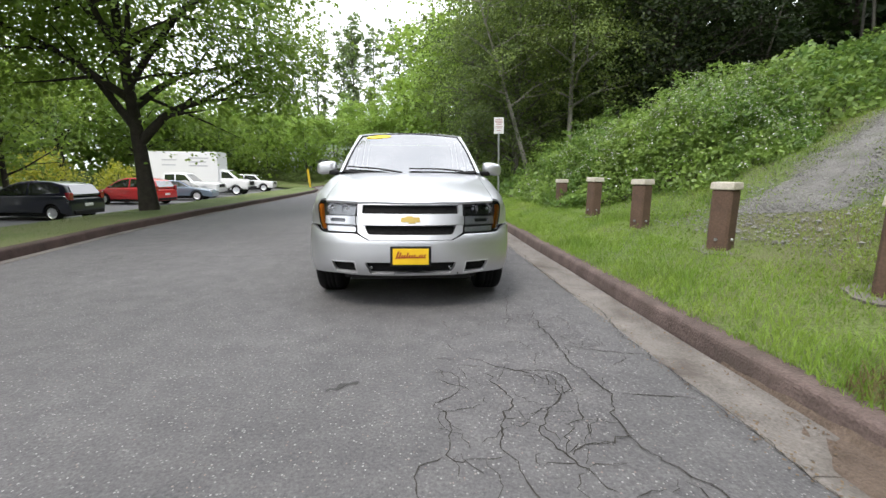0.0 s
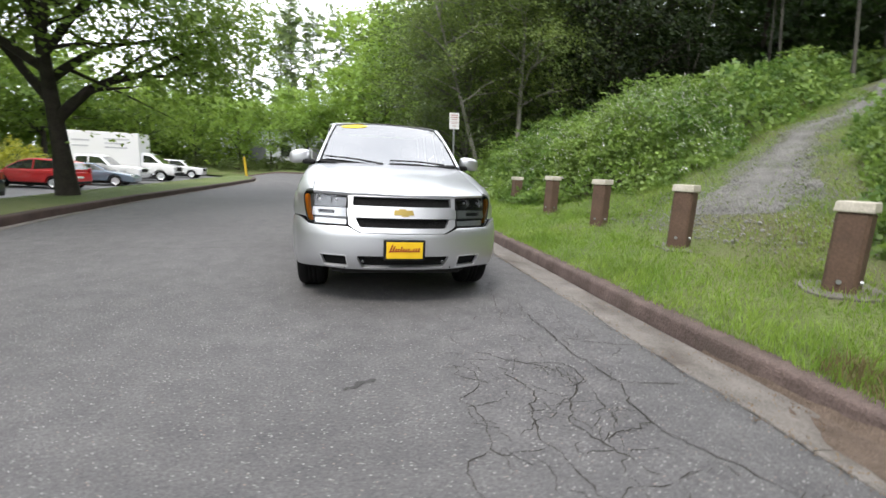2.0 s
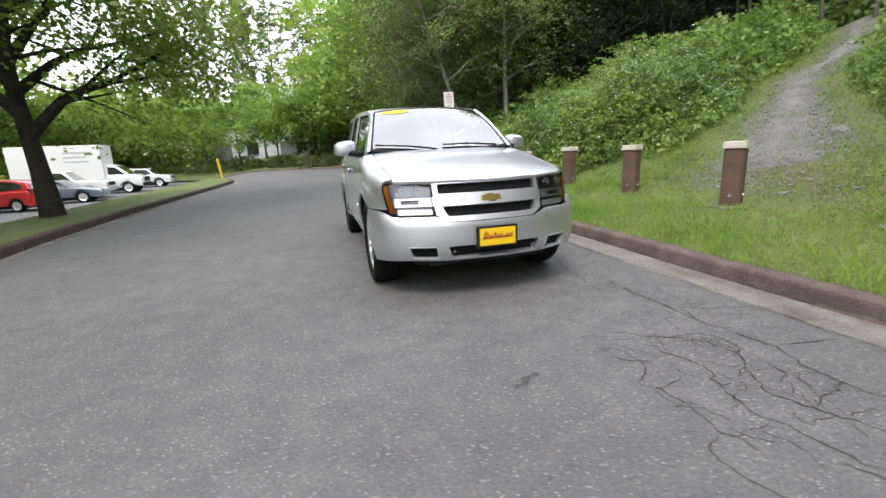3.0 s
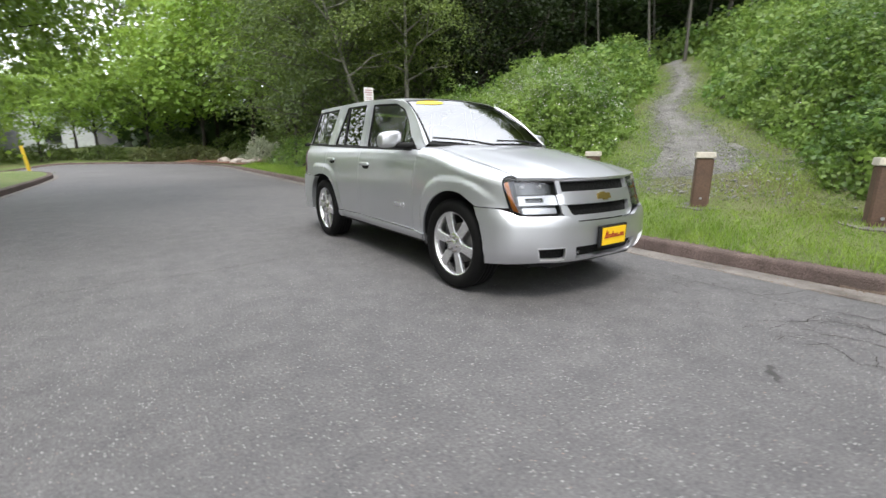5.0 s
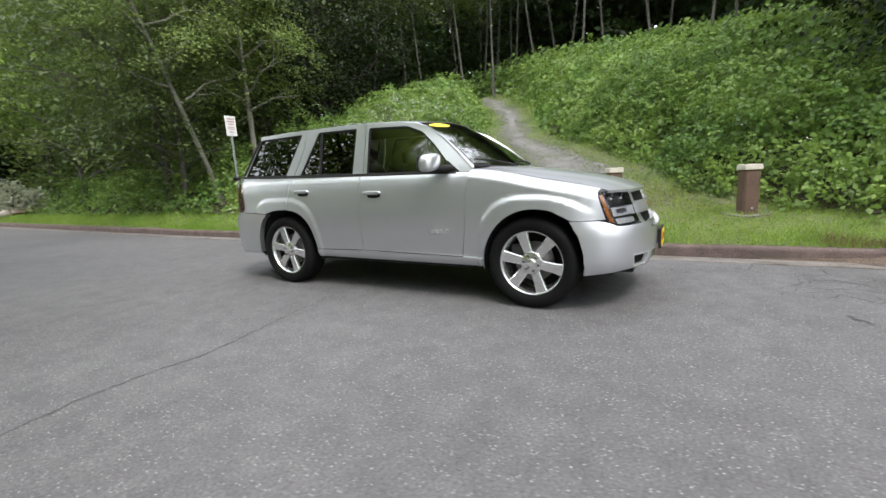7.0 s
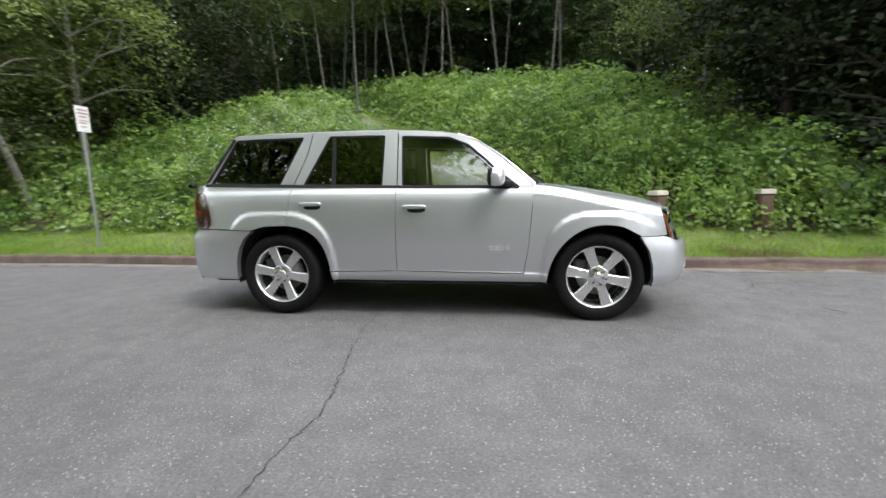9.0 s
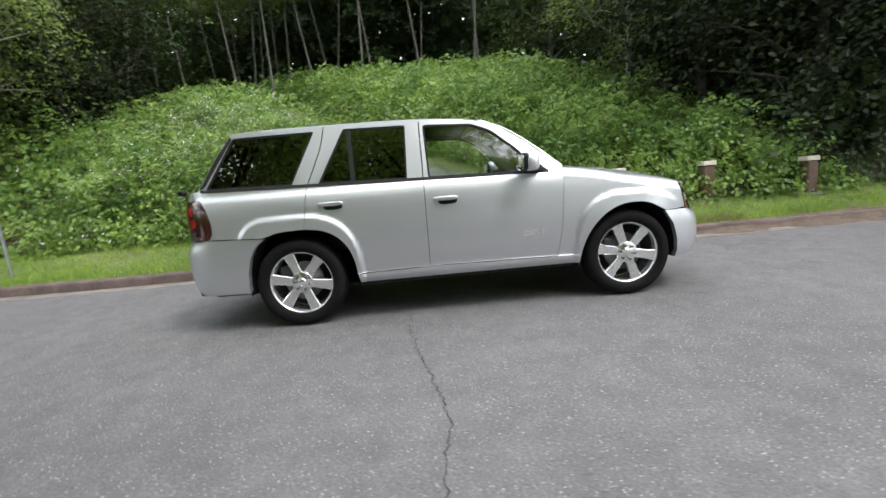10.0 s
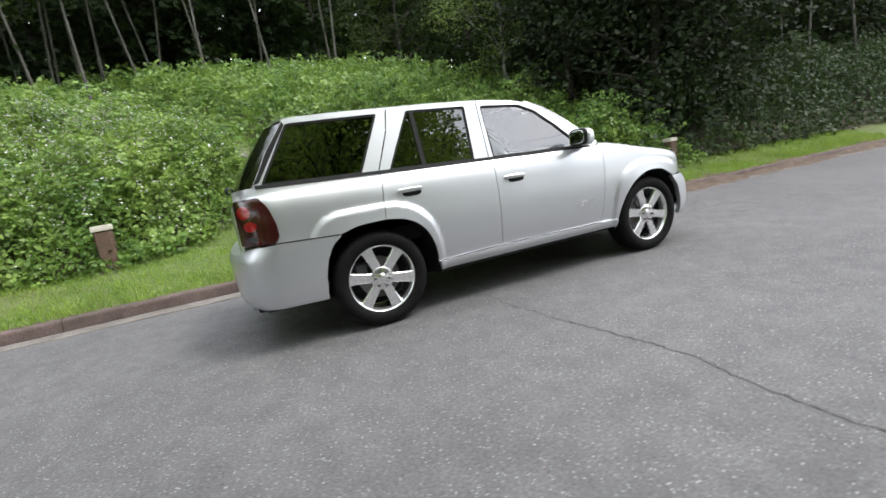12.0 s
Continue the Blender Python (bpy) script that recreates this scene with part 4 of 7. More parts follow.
# crowns take the shade-darkened leaf colour
dense_tree = tree("dense_shaded_tree", "dense broadleaf tree crowding the bank, leaves darkened for shade", "tree", 25, 8.5, 0.15, 0.5, 3.1, 580, 20, 0.1, BARK, LEAF_SHADED, 22, (0.3, 0.1), 0.3, 0.45, group="dark trees on the bank")
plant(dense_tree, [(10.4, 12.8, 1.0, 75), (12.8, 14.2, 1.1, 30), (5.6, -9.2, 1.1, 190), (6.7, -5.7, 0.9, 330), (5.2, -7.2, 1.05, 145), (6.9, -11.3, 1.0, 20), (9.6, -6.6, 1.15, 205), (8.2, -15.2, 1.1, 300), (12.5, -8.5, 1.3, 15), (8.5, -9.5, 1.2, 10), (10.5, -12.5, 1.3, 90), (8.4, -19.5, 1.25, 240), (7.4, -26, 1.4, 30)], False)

fir = tree("fir_tree", "dark evergreen tree deep in the wood", "tree", 31, 17, 0.2, 1.5, 3.0, 300, 18, 0.3, BARK, LEAF_DARK, 26, (0, 0), 0.1, 1.3, 0.15, group="evergreens of the wood")
plant(fir, [(20, 20, 1.0, 0), (25, 20, 1.1, 40), (36, 20, 1.2, 80), (38, 12, 1.2, 120), (39, 5, 1.2, 160), (37, -4, 1.2, 200), (30, -9, 1.1, 240), (24, -12, 1.05, 280), (18, -14, 1.0, 320), (14, -17, 1.0, 20), (13, 20, 0.95, 60), (16, 25, 1.0, 100), (42, -1, 1.25, 10), (43, 9, 1.3, 50), (42, 17, 1.3, 90), (31, 23, 1.15, 130), (28, -17, 1.15, 250), (12, 29, 1.0, 330)], False)

cedar = tree("cedar_tree", "tall feathery cedar on the open side", "tree", 35, 15, 0.22, 1.2, 3.6, 320, 22, 0.24, BARK, LEAF_WOOD, 26, (0, 0), 0.15, 1.2, 0.1, group="cedars beyond the car park")
plant(cedar, [(-24, 13, 1.25, 15), (-24, 1.8, 1.35, 75), (-22.5, 8.5, 1.3, 135), (-24, 4, 1.35, 195), (-22.5, -0.5, 1.25, 255), (-24.5, -5, 1.2, 50), (-25.5, -9.5, 1.2, 200), (-27, -16, 0.9, 110)], False)

young = tree("spring_tree", "bright green young tree on the far lawn", "tree", 41, 9, 0.13, 1.6, 3.6, 270, 24, 0.19, BARK, LEAF_BRIGHT, 13, (0, 0), 0.7, 0.7, group="trees on the far lawn")
plant(young, [(-9, 49, 0.8, 0), (-5, 49, 0.85, 70), (-1, 49, 1.0, 140), (3.5, 47, 1.5, 210), (7, 42, 1.8, 280), (-13, 52, 0.8, 30), (-18, 53, 0.85, 100), (8.5, 36, 1.7, 170), (-23, 55, 0.9, 240), (1, 55, 1.4, 310), (-7, 57, 0.95, 15), (6, 55, 2.0, 130), (11, 48, 2.0, 30)], False)

poplar = tree("poplar_tree", "tall narrow poplar against the pale sky", "tree", 51, 19, 0.18, 2.0, 1.5, 330, 18, 0.21, PALE_BARK, LEAF_POPLAR, 26, (0, 0), 1.6, 0.4, group="row of far poplars")
plant(poplar, [(-24 + 3.1 * i + 0.6 * math.sin(i * 2), 70 + 1.5 * math.cos(i * 1.7), 1.24 + 0.13 * math.sin(i * 3.1), i * 47) for i in range(13)], False)

shade = tree("shade_tree", "dark green shade tree beside the car park", "tree", 61, 9.5, 0.24, 2.2, 4.4, 330, 17, 0.21, BARK, LEAF_MAPLE, 15, (0, 0), 0.5, 0.7, group="trees round the car park")
plant(shade, [(-24, 47, 0.8, 0), (-21, 46, 0.8, 60), (-27, 42, 1.15, 120), (-30, 36, 1.1, 180), (-34, 28, 1.1, 240), (-21, 20, 0.7, 20), (-33, 14, 1.1, 300), (-24, -12, 0.65, 165), (-14, -24, 1.15, 285), (-9.5, -36, 1.1, 345), (9, -34, 1.2, 35)], False)


# ---------------------------------------------------------------- car materials
def car_paint(name, colour, metallic=0.8, rough=0.3, dusty=0.02):
    m, nt, p = material(name)
    flake = noise_of(nt, 160, 1, 0.5)
    dust = noise_of(nt, 2.0, 2, 0.4)
    c = blend(nt, ramp(nt, flake, (0.35, (0, 0, 0)), (0.65, (1, 1, 1))), tuple(v * 0.97 for v in colour), colour)
    c = blend(nt, ramp(nt, dust, (0.0, (0, 0, 0)), (1.0, (dusty,) * 3)), c, (0.4, 0.4, 0.39))
    nt.links.new(c, p.inputs["Base Color"])
    nt.links.new(ramp(nt, dust, (0.0, (rough,) * 3), (1.0, (rough + 0.08,) * 3)), p.inputs["Roughness"])
    p.inputs["Metallic"].default_value = metallic
    p.inputs["Coat Weight"].default_value, p.inputs["Coat Roughness"].default_value = 0.9, 0.04
    return m


def glass(name, tint, ior=1.6, rough=0.0):
    m, nt, p = material(name)
    nt.nodes.remove(p)
    t = nt.nodes.new("ShaderNodeBsdfTransparent")
    t.inputs[0].default_value = (*tint, 1)
    g = nt.nodes.new("ShaderNodeBsdfGlossy")
    g.inputs["Color"].default_value, g.inputs["Roughness"].default_value = (1, 1, 1, 1), rough
    f = nt.nodes.new("ShaderNodeFresnel")
    f.inputs[0].default_value = ior
    mix = nt.nodes.new("ShaderNodeMixShader")
    nt.links.new(f.outputs[0], mix.inputs[0])
    nt.links.new(t.outputs[0], mix.inputs[1])
    nt.links.new(g.outputs[0], mix.inputs[2])
    nt.links.new(mix.outputs[0], nt.nodes["Material Output"].inputs[0])
    return m


SILVER = car_paint("silver_paint", (0.665, 0.675, 0.7), 0.93, 0.4, 0.12)
BLACK_TRIM = mottled("black_plastic_trim", (0.009, 0.009, 0.009), (0.016, 0.016, 0.016), 8, 0.7, 90, 0.15, 0.001)
BLACK_TRIM.node_tree.nodes["Principled BSDF"].inputs["Specular IOR Level"].default_value = 0.25
DARK = plain("dark_underside", (0.012, 0.012, 0.012), 0.9)
RUBBER = mottled("tyre_rubber", (0.004, 0.004, 0.004), (0.009, 0.009, 0.009), 6, 0.72, 70, 0.2, 0.002)
CHROME = plain("polished_alloy", (0.86, 0.86, 0.87), 0.22, 0.92)
RUBBER.node_tree.nodes["Principled BSDF"].inputs["Specular IOR Level"].default_value = 0.15
STEEL = plain("brake_steel", (0.22, 0.21, 0.2), 0.45, 0.9)
WINDSCREEN = glass("windscreen_glass", (0.55, 0.6, 0.6), 4.2)
SIDE_GLASS = glass("door_glass", (0.84, 0.89, 0.86), 2.2)
DARK_GLASS = glass("privacy_glass", (0.03, 0.032, 0.035), 2.1)
LENS = glass("lamp_lens", (0.93, 0.94, 0.95), 1.45)
REFLECTOR = plain("lamp_reflector", (0.82, 0.83, 0.85), 0.3, 0.7)
LAMP_TRAY = plain("lamp_tray", (0.16, 0.165, 0.17), 0.25, 0.9)
MIRROR_GLASS = plain("mirror_glass", (0.75, 0.77, 0.78), 0.02, 1.0)
LAMP_GREY = plain("lamp_housing", (0.09, 0.09, 0.095), 0.3, 0.7)
AMBER = plain("amber_lens", (0.58, 0.165, 0.016), 0.15, 0.0, 1.0)
RED_LENS = plain("red_lens", (0.3, 0.007, 0.01), 0.12, 0.0, 1.0)
DARK_RED = plain("smoked_red_lens", (0.035, 0.005, 0.006), 0.12, 0.0, 1.0)
GOLD = plain("gold_badge", (0.38, 0.28, 0.08), 0.3, 0.8)
PLATE_YELLOW = plain("plate_yellow", (0.85, 0.55, 0.015), 0.45)
PLATE_RED = plain("plate_red", (0.3, 0.03, 0.015), 0.5)
TRIM_GREY = mottled("cabin_grey", (0.02, 0.02, 0.021), (0.038, 0.038, 0.038), 5, 0.8, 60, 0.2, 0.002)
LINER = plain("headlining", (0.12, 0.115, 0.11), 0.9)
STICKER = plain("yellow_sticker", (0.82, 0.62, 0.02), 0.5)


def mesh_grille():
    m, nt, p = material("black_grille_mesh")
    co = nt.nodes.new("ShaderNodeTexCoord")
    vor = node(nt, "ShaderNodeTexVoronoi", Scale=85.0)
    nt.links.new(co.outputs["Object"], vor.inputs["Vector"])
    nt.links.new(ramp(nt, vor.outputs["Distance"], (0.35, (0.002, 0.002, 0.002)), (0.6, (0.01, 0.01, 0.01))), p.inputs["Base Color"])
    p.inputs["Roughness"].default_value, p.inputs["Specular IOR Level"].default_value = 0.6, 0.1
    bump(nt, p, vor.outputs["Distance"], 0.6, 0.005)
    return m


GRILLE = mesh_grille()


# ---------------------------------------------------------------- panels of sheet metal and glass
def curve(*knots):
    """A smooth function of one number through the knots, with no overshoot."""
    xs, ys = np.array([k[0] for k in knots], dtype=float), np.array([k[1] for k in knots], dtype=float)
    d = np.diff(ys) / np.diff(xs)
    s = np.zeros(len(xs))
    s[0], s[-1] = d[0], d[-1]
    for i in range(1, len(xs) - 1):
        s[i] = 0 if d[i - 1] * d[i] <= 0 else 2 * d[i - 1] * d[i] / (d[i - 1] + d[i])

    def at(v):
        if v <= xs[0]:
            return float(ys[0] + s[0] * (v - xs[0]))
        if v >= xs[-1]:
            return float(ys[-1] + s[-1] * (v - xs[-1]))
        i = int(np.searchsorted(xs, v)) - 1
        h = xs[i + 1] - xs[i]
        t = (v - xs[i]) / h
        return float((2 * t ** 3 - 3 * t ** 2 + 1) * ys[i] + (t ** 3 - 2 * t ** 2 + t) * h * s[i] + (-2 * t ** 3 + 3 * t ** 2) * ys[i + 1] + (t ** 3 - t ** 2) * h * s[i + 1])
    return at


def rounded(points, r, n=4):
    """The polygon with its corners rounded."""
    out, m = [], len(points)
    for i, p in enumerate(points):
        p, a, b = np.array(p, float), np.array(points[i - 1], float), np.array(points[(i + 1) % m], float)
        ra, rb = min(r, np.linalg.norm(a - p) * 0.45), min(r, np.linalg.norm(b - p) * 0.45)
        s, e = p + (a - p) / np.linalg.norm(a - p) * ra, p + (b - p) / np.linalg.norm(b - p) * rb
        for k in range(n + 1):
            t = k / n
            out.append(tuple((1 - t) ** 2 * s + 2 * t * (1 - t) * p + t ** 2 * e))
    return out


def grown(points, d):
    """The polygon moved outwards by d (inwards: minus)."""
    p = np.array(points, float)
    area = 0.5 * np.sum(p[:, 0] * np.roll(p[:, 1], -1) - np.roll(p[:, 0], -1) * p[:, 1])
    e1, e2 = p - np.roll(p, 1, axis=0), np.roll(p, -1, axis=0) - p
    e1 /= np.linalg.norm(e1, axis=1)[:, None] + 1e-9
    e2 /= np.linalg.norm(e2, axis=1)[:, None] + 1e-9
    n = np.stack([e1[:, 1] + e2[:, 1], -e1[:, 0] - e2[:, 0]], axis=1)
    n /= np.maximum(np.linalg.norm(n, axis=1)[:, None], 0.6)
    return [tuple(q) for q in p + n * d * (1 if area > 0 else -1)]


def dense(points, step=0.04):
    """The polygon with more points along its sides."""
    out = []
    for p, q in zip(points, points[1:] + points[:1]):
        n = max(1, int(math.hypot(q[0] - p[0], q[1] - p[1]) / step))
        out.extend(((p[0] + (q[0] - p[0]) * k / n, p[1] + (q[1] - p[1]) * k / n) for k in range(n)))
    return out


def panel(name, outline, surf, mat, parent, holes=(), cell=0.05, thick=0.018, mirror=False, inside=(0, 1.4, 0.7), label="", offset=0.0):
    """A sheet cut to an outline in (u, v) with holes, bent onto surf(u, v), its rims turned in by thick."""
    flat = bmesh.new()
    edges = []
    for loop in (outline, *holes):
        vs = [flat.verts.new((p[0], p[1], 0)) for p in dense(list(loop), cell)]
        edges += [flat.edges.new((a, b)) for a, b in zip(vs, vs[1:] + vs[:1])]
    bmesh.ops.triangle_fill(flat, edges=edges, use_beauty=True)
    pts = np.array([q.co for q in flat.verts])
    for k in range(2):
        for c in np.arange(math.ceil(pts[:, k].min() / cell) * cell + 1e-4, pts[:, k].max(), cell):
            co, no = [0, 0, 0], [0, 0, 0]
            co[k], no[k] = c, 1
            bmesh.ops.bisect_plane(flat, geom=flat.verts[:] + flat.edges[:] + flat.faces[:], plane_co=co, plane_no=no, dist=1e-5)
    flat.verts.ensure_lookup_table()
    flat.verts.index_update()
    h = 0.002
    place, normal = [], []
    for q in flat.verts:
        u, v = q.co.x, q.co.y
        p = np.array(surf(u, v))
        n = np.cross(np.array(surf(u + h, v)) - np.array(surf(u - h, v)), np.array(surf(u, v + h)) - np.array(surf(u, v - h)))
        n /= np.linalg.norm(n) + 1e-12
        if np.dot(n, p - np.array(inside)) < 0:
            n = -n
        place.append(p + n * offset)
        normal.append(n)
    verts, norms, faces = [tuple(p) for p in place], [tuple(n) for n in normal], []
    for f in flat.faces:
        ids = [q.index for q in f.verts]
        a, b, c = (place[i] for i in ids[:3])
        if np.dot(np.cross(b - a, c - a), normal[ids[0]]) < 0:
            ids.reverse()
        faces.append(ids)
    if thick:
        for e in flat.edges:
            if len(e.link_faces) == 1:
                i, j = e.verts[0].index, e.verts[1].index
                mid = sum((place[q.index] for q in e.link_faces[0].verts), np.zeros(3)) / len(e.link_faces[0].verts)
                away = np.cross(place[j] - place[i], normal[i])
                away /= np.linalg.norm(away) + 1e-12
                if np.dot(away, (place[i] + place[j]) / 2 - mid) < 0:
                    away, i, j = -away, j, i
                k = len(verts)
                verts += [tuple(place[i]), tuple(place[j]), tuple(place[j] - normal[j] * thick), tuple(place[i] - normal[i] * thick)]
                norms += [tuple(away)] * 4
                faces.append([k + 1, k, k + 3, k + 2])
    flat.free()
    if mirror:
        verts = [(-x, y, z) for x, y, z in verts]
        norms = [(-x, y, z) for x, y, z in norms]
        faces = [list(reversed(f)) for f in faces]
    me = bpy.data.meshes.new(name)
    me.from_pydata(verts, [], faces)
    for f in me.polygons:
        f.use_smooth = True
    me.normals_split_custom_set_from_vertices(norms)
    me.materials.append(mat)
    return part(name, me, mat, parent, label)


def lathe(profile, centre, mat, name, parent, steps=48, label="", axis=-1):
    """A body of revolution round the car's crosswise axis: profile of (radius, x)."""
    verts, faces, k = [], [], len(profile)
    for i in range(steps):
        w = 2 * math.pi * i / steps
        for r, x in profile:
            verts.append((centre[0] + axis * x, centre[1] + r * math.cos(w), centre[2] + r * math.sin(w)))
    for i in range(steps):
        for j in range(k - 1):
            q = (i * k + j, i * k + j + 1, ((i + 1) % steps) * k + j + 1, ((i + 1) % steps) * k + j)
            faces.append(q if axis > 0 else q[::-1])
    me = bpy.data.meshes.new(name)
    me.from_pydata(verts, [], faces)
    for f in me.polygons:
        f.use_smooth = True
    me.materials.append(mat)
    return part(name, me, mat, parent, label)


def superball(cx, cy, cz, rx, ry, rz, power=0.6, rings=14, segs=24):
    """A rounded block, between an ellipsoid and a box."""
    bm = bmesh.new()
    bmesh.ops.create_uvsphere(bm, u_segments=segs, v_segments=rings, radius=1)
    for q in bm.verts:
        c = [math.copysign(abs(t) ** power, t) if abs(t) > 1e-6 else 0 for t in q.co]
        q.co = (cx + rx * c[0], cy + ry * c[1], cz + rz * c[2])
    return smooth_all(bm)


# ---------------------------------------------------------------- the silver car: its surfaces
SIDE = curve((0.30, 0.842), (0.36, 0.864), (0.45, 0.888), (0.60, 0.91), (0.78, 0.921), (0.95, 0.912), (1.05, 0.9), (1.12, 0.88), (1.17, 0.85), (1.24, 0.83))
TAPER = curve((-0.62, -0.165), (-0.57, -0.122), (-0.53, -0.096), (-0.45, -0.056), (-0.35, -0.026), (-0.12, 0), (2.7, 0), (3.2, -0.01), (3.55, -0.03))
HOOD = curve((-0.76, 0.925), (-0.70, 0.955), (-0.62, 0.988), (-0.45, 1.042), (-0.15, 1.105), (0.1, 1.148), (0.35, 1.178), (0.6, 1.2))
BELT = lambda y: 1.134 + 0.0245 * y


def oval(y, z, yc, a_low, a_high, tall, n_low, n_high):
    """1 on the edge of a lopsided arch, less inside; low is towards the front."""
    a, n = (a_low, n_low) if y < yc else (a_high, n_high)
    return ((abs(y - yc) / a) ** n + (max(z - 0.30, 0) / tall) ** n) ** (1 / n)


ARCH_F, ARCH_R = (-0.03, 0.41, 0.46, 0.53, 2.5, 2.0), (2.85, 0.475, 0.455, 0.54, 2.8, 2.8)
FLARE_F, FLARE_R = (-0.03, 0.75, 0.52, 0.655, 2.0, 3.0), (2.9, 0.6, 0.5, 0.685, 3.0, 4.0)


def arch_line(arch, start, end, n=26):
    """Points (y, z) along the arch between two angles."""
    yc, a0, a1, tall, n0, n1 = arch
    out = []
    for k in range(n + 1):
        w = start + (end - start) * k / n
        c, s = math.cos(w), math.sin(w)
        a, p = (a1, n1) if c > 0 else (a0, n0)
        out.append((yc + math.copysign(a * abs(c) ** (2 / p), c), 0.30 + tall * max(s, 0) ** (2 / p)))
    return out


def step(a, b, v):
    t = min(max((v - a) / (b - a), 0), 1)
    return t * t * (3 - 2 * t)


def side_x(y, z):
    x = SIDE(z) + TAPER(min(y, 3.55))
    for f in (FLARE_F, FLARE_R):
        q = oval(y, z, *f)
        fade = step(-0.56, -0.3, y)
        x += (0.022 * step(1.0, 0.915, q) + 0.012 * step(0.95, 0.6, q)) * fade
    if y > 3.52:
        t = min((y - 3.52) / 0.31, 0.999)
        x -= 0.24 * (1 - math.sqrt(1 - t * t))
    return x


def side(y, z):
    return (-side_x(y, z), y, z)


def edge_drop(y):
    return 0.05 - 0.034 * step(-0.1, 0.5, y)


def fender_top(y):
    return HOOD(y) - edge_drop(y) - 0.002


def fender(y, v):
    z0 = fender_top(y) - 0.1
    if v <= z0:
        return side(y, v)
    w = (v - z0) / 0.2 * math.pi / 2
    x0 = side_x(y, z0)
    return (-(x0 - (x0 - 0.748) * (1 - math.cos(w))), y, z0 + 0.1 * math.sin(w))


def nose_corner(z):
    """Where the nose meets the side at a height: x, y, and the fender's own v there."""
    z = min(max(z, 0.68), 0.96)
    y = -0.51 - 0.3 * (0.93 - z)
    z0 = fender_top(y) - 0.1
    w = math.asin(min(max((z - z0) / 0.1, 0), 1))
    x0 = side_x(y, min(z, z0))
    return x0 - (x0 - 0.748) * (1 - math.cos(w)), y, z if z < z0 else z0 + w / (math.pi / 2) * 0.2


def house(y, z):
    """The leaning sides of the cabin."""
    return (-(0.822 - 0.226 * (z - 1.159) - 0.03 * step(3.0, 3.8, y) - 0.012 * step(0.9, 0.5, y) - 0.075 * step(1.85, 1.0, y) * step(1.1, 1.62, z)), y, z)


def nose(x, z):
    a = abs(x)
    y = -0.735 - (0.93 - z) * 0.38 + 0.25 * (a / 0.9) ** 2.2
    if a > 0.735:
        # bent round so that it meets the side
        cx, cy, _ = nose_corner(z)
        gap = cy - (-0.735 - (0.93 - z) * 0.38 + 0.25 * (cx / 0.9) ** 2.2)
        y += gap * min((a - 0.735) / max(cx - 0.735, 0.02), 1.5) ** 2
    return (x, y, z)


BUMPER_PLAN = spline([(0, -0.885), (0.25, -0.88), (0.45, -0.85), (0.62, -0.79), (0.75, -0.715), (0.835, -0.64), (0.886, -0.56), (0.916, -0.47), (0.939, -0.36), (0.948, -0.2)], 0.01)
REAR_PLAN = spline([(0, 3.945), (0.35, 3.935), (0.6, 3.9), (0.76, 3.84), (0.855, 3.76), (0.905, 3.64), (0.922, 3.5), (0.93, 3.3), (0.932, 2.9)], 0.01)
BUMPER_IN = curve((0.29, 0.075), (0.35, 0.03), (0.41, 0.008), (0.5, 0.0), (0.6, 0.004), (0.66, 0.02), (0.7, 0.05), (0.74, 0.085))
REAR_IN = curve((0.30, 0.09), (0.36, 0.035), (0.45, 0.008), (0.55, 0), (0.64, -0.004), (0.70, -0.004), (0.745, 0.012), (0.78, 0.04), (0.82, 0.06))


def along(plan, s):
    k = min(abs(s) / 0.01, len(plan) - 1.001)
    i = int(k)
    p = plan[i] + (plan[i + 1] - plan[i]) * (k - i)
    d = plan[min(i + 6, len(plan) - 1)] - plan[max(i - 6, 0)]
    if i < 6:
        d = np.array((1.0, d[1] * i / 6))
    return p, d / np.linalg.norm(d)


def bumper(s, z):
    p, d = along(BUMPER_PLAN, s)
    fade = 1 - 0.8 * step(0.75, 1.15, abs(s))
    inn = BUMPER_IN(z) * (fade if z > 0.5 else 0.4 + 0.6 * fade)
    return (math.copysign(1, s) * (p[0] - d[1] * inn), p[1] + d[0] * inn, z)


def rear_bumper(s, z):
    p, d = along(REAR_PLAN, s)
    fade = 1 - 0.95 * step(0.75, 1.1, abs(s))
    inn = REAR_IN(z) * (fade if z > 0.5 else 0.4 + 0.6 * fade)
    return (math.copysign(1, s) * (p[0] + d[1] * inn), p[1] - d[0] * inn, z)


def plan_s(plan, axis, value):
    """How far along the plan a coordinate is reached."""
    i = int(np.argmin(np.abs(plan[:, axis] - value)))
    return i * 0.01


def hood(x, y):
    a = abs(x)
    c = 0.33 + 0.2 * (y + 0.7) / 1.1
    return (x, y, HOOD(y) - edge_drop(y) * (a / 0.742) ** 2.6 + 0.009 * step(c + 0.12, c - 0.05, a))


def screen(u, t):
    x = u * (0.765 - 0.155 * t)
    bulge = 0.03 * math.sin(math.pi * t)
    return (x, (0.40 + 0.15 * u * u) * (1 - t) + (1.12 + 0.08 * u * u) * t - bulge * 0.5, (1.172 + 0.035 * u * u) * (1 - t) + (1.675 - 0.035 * u * u) * t + bulge)


ROOF_C = curve((1.1, 1.672), (1.5, 1.712), (2.2, 1.738), (2.9, 1.738), (3.3, 1.722), (3.5, 1.705))
ROOF_E = curve((0.8, 1.401), (1.036, 1.576), (1.2, 1.63), (1.38, 1.664), (1.8, 1.684), (2.3, 1.692), (2.9, 1.692), (3.5, 1.686))


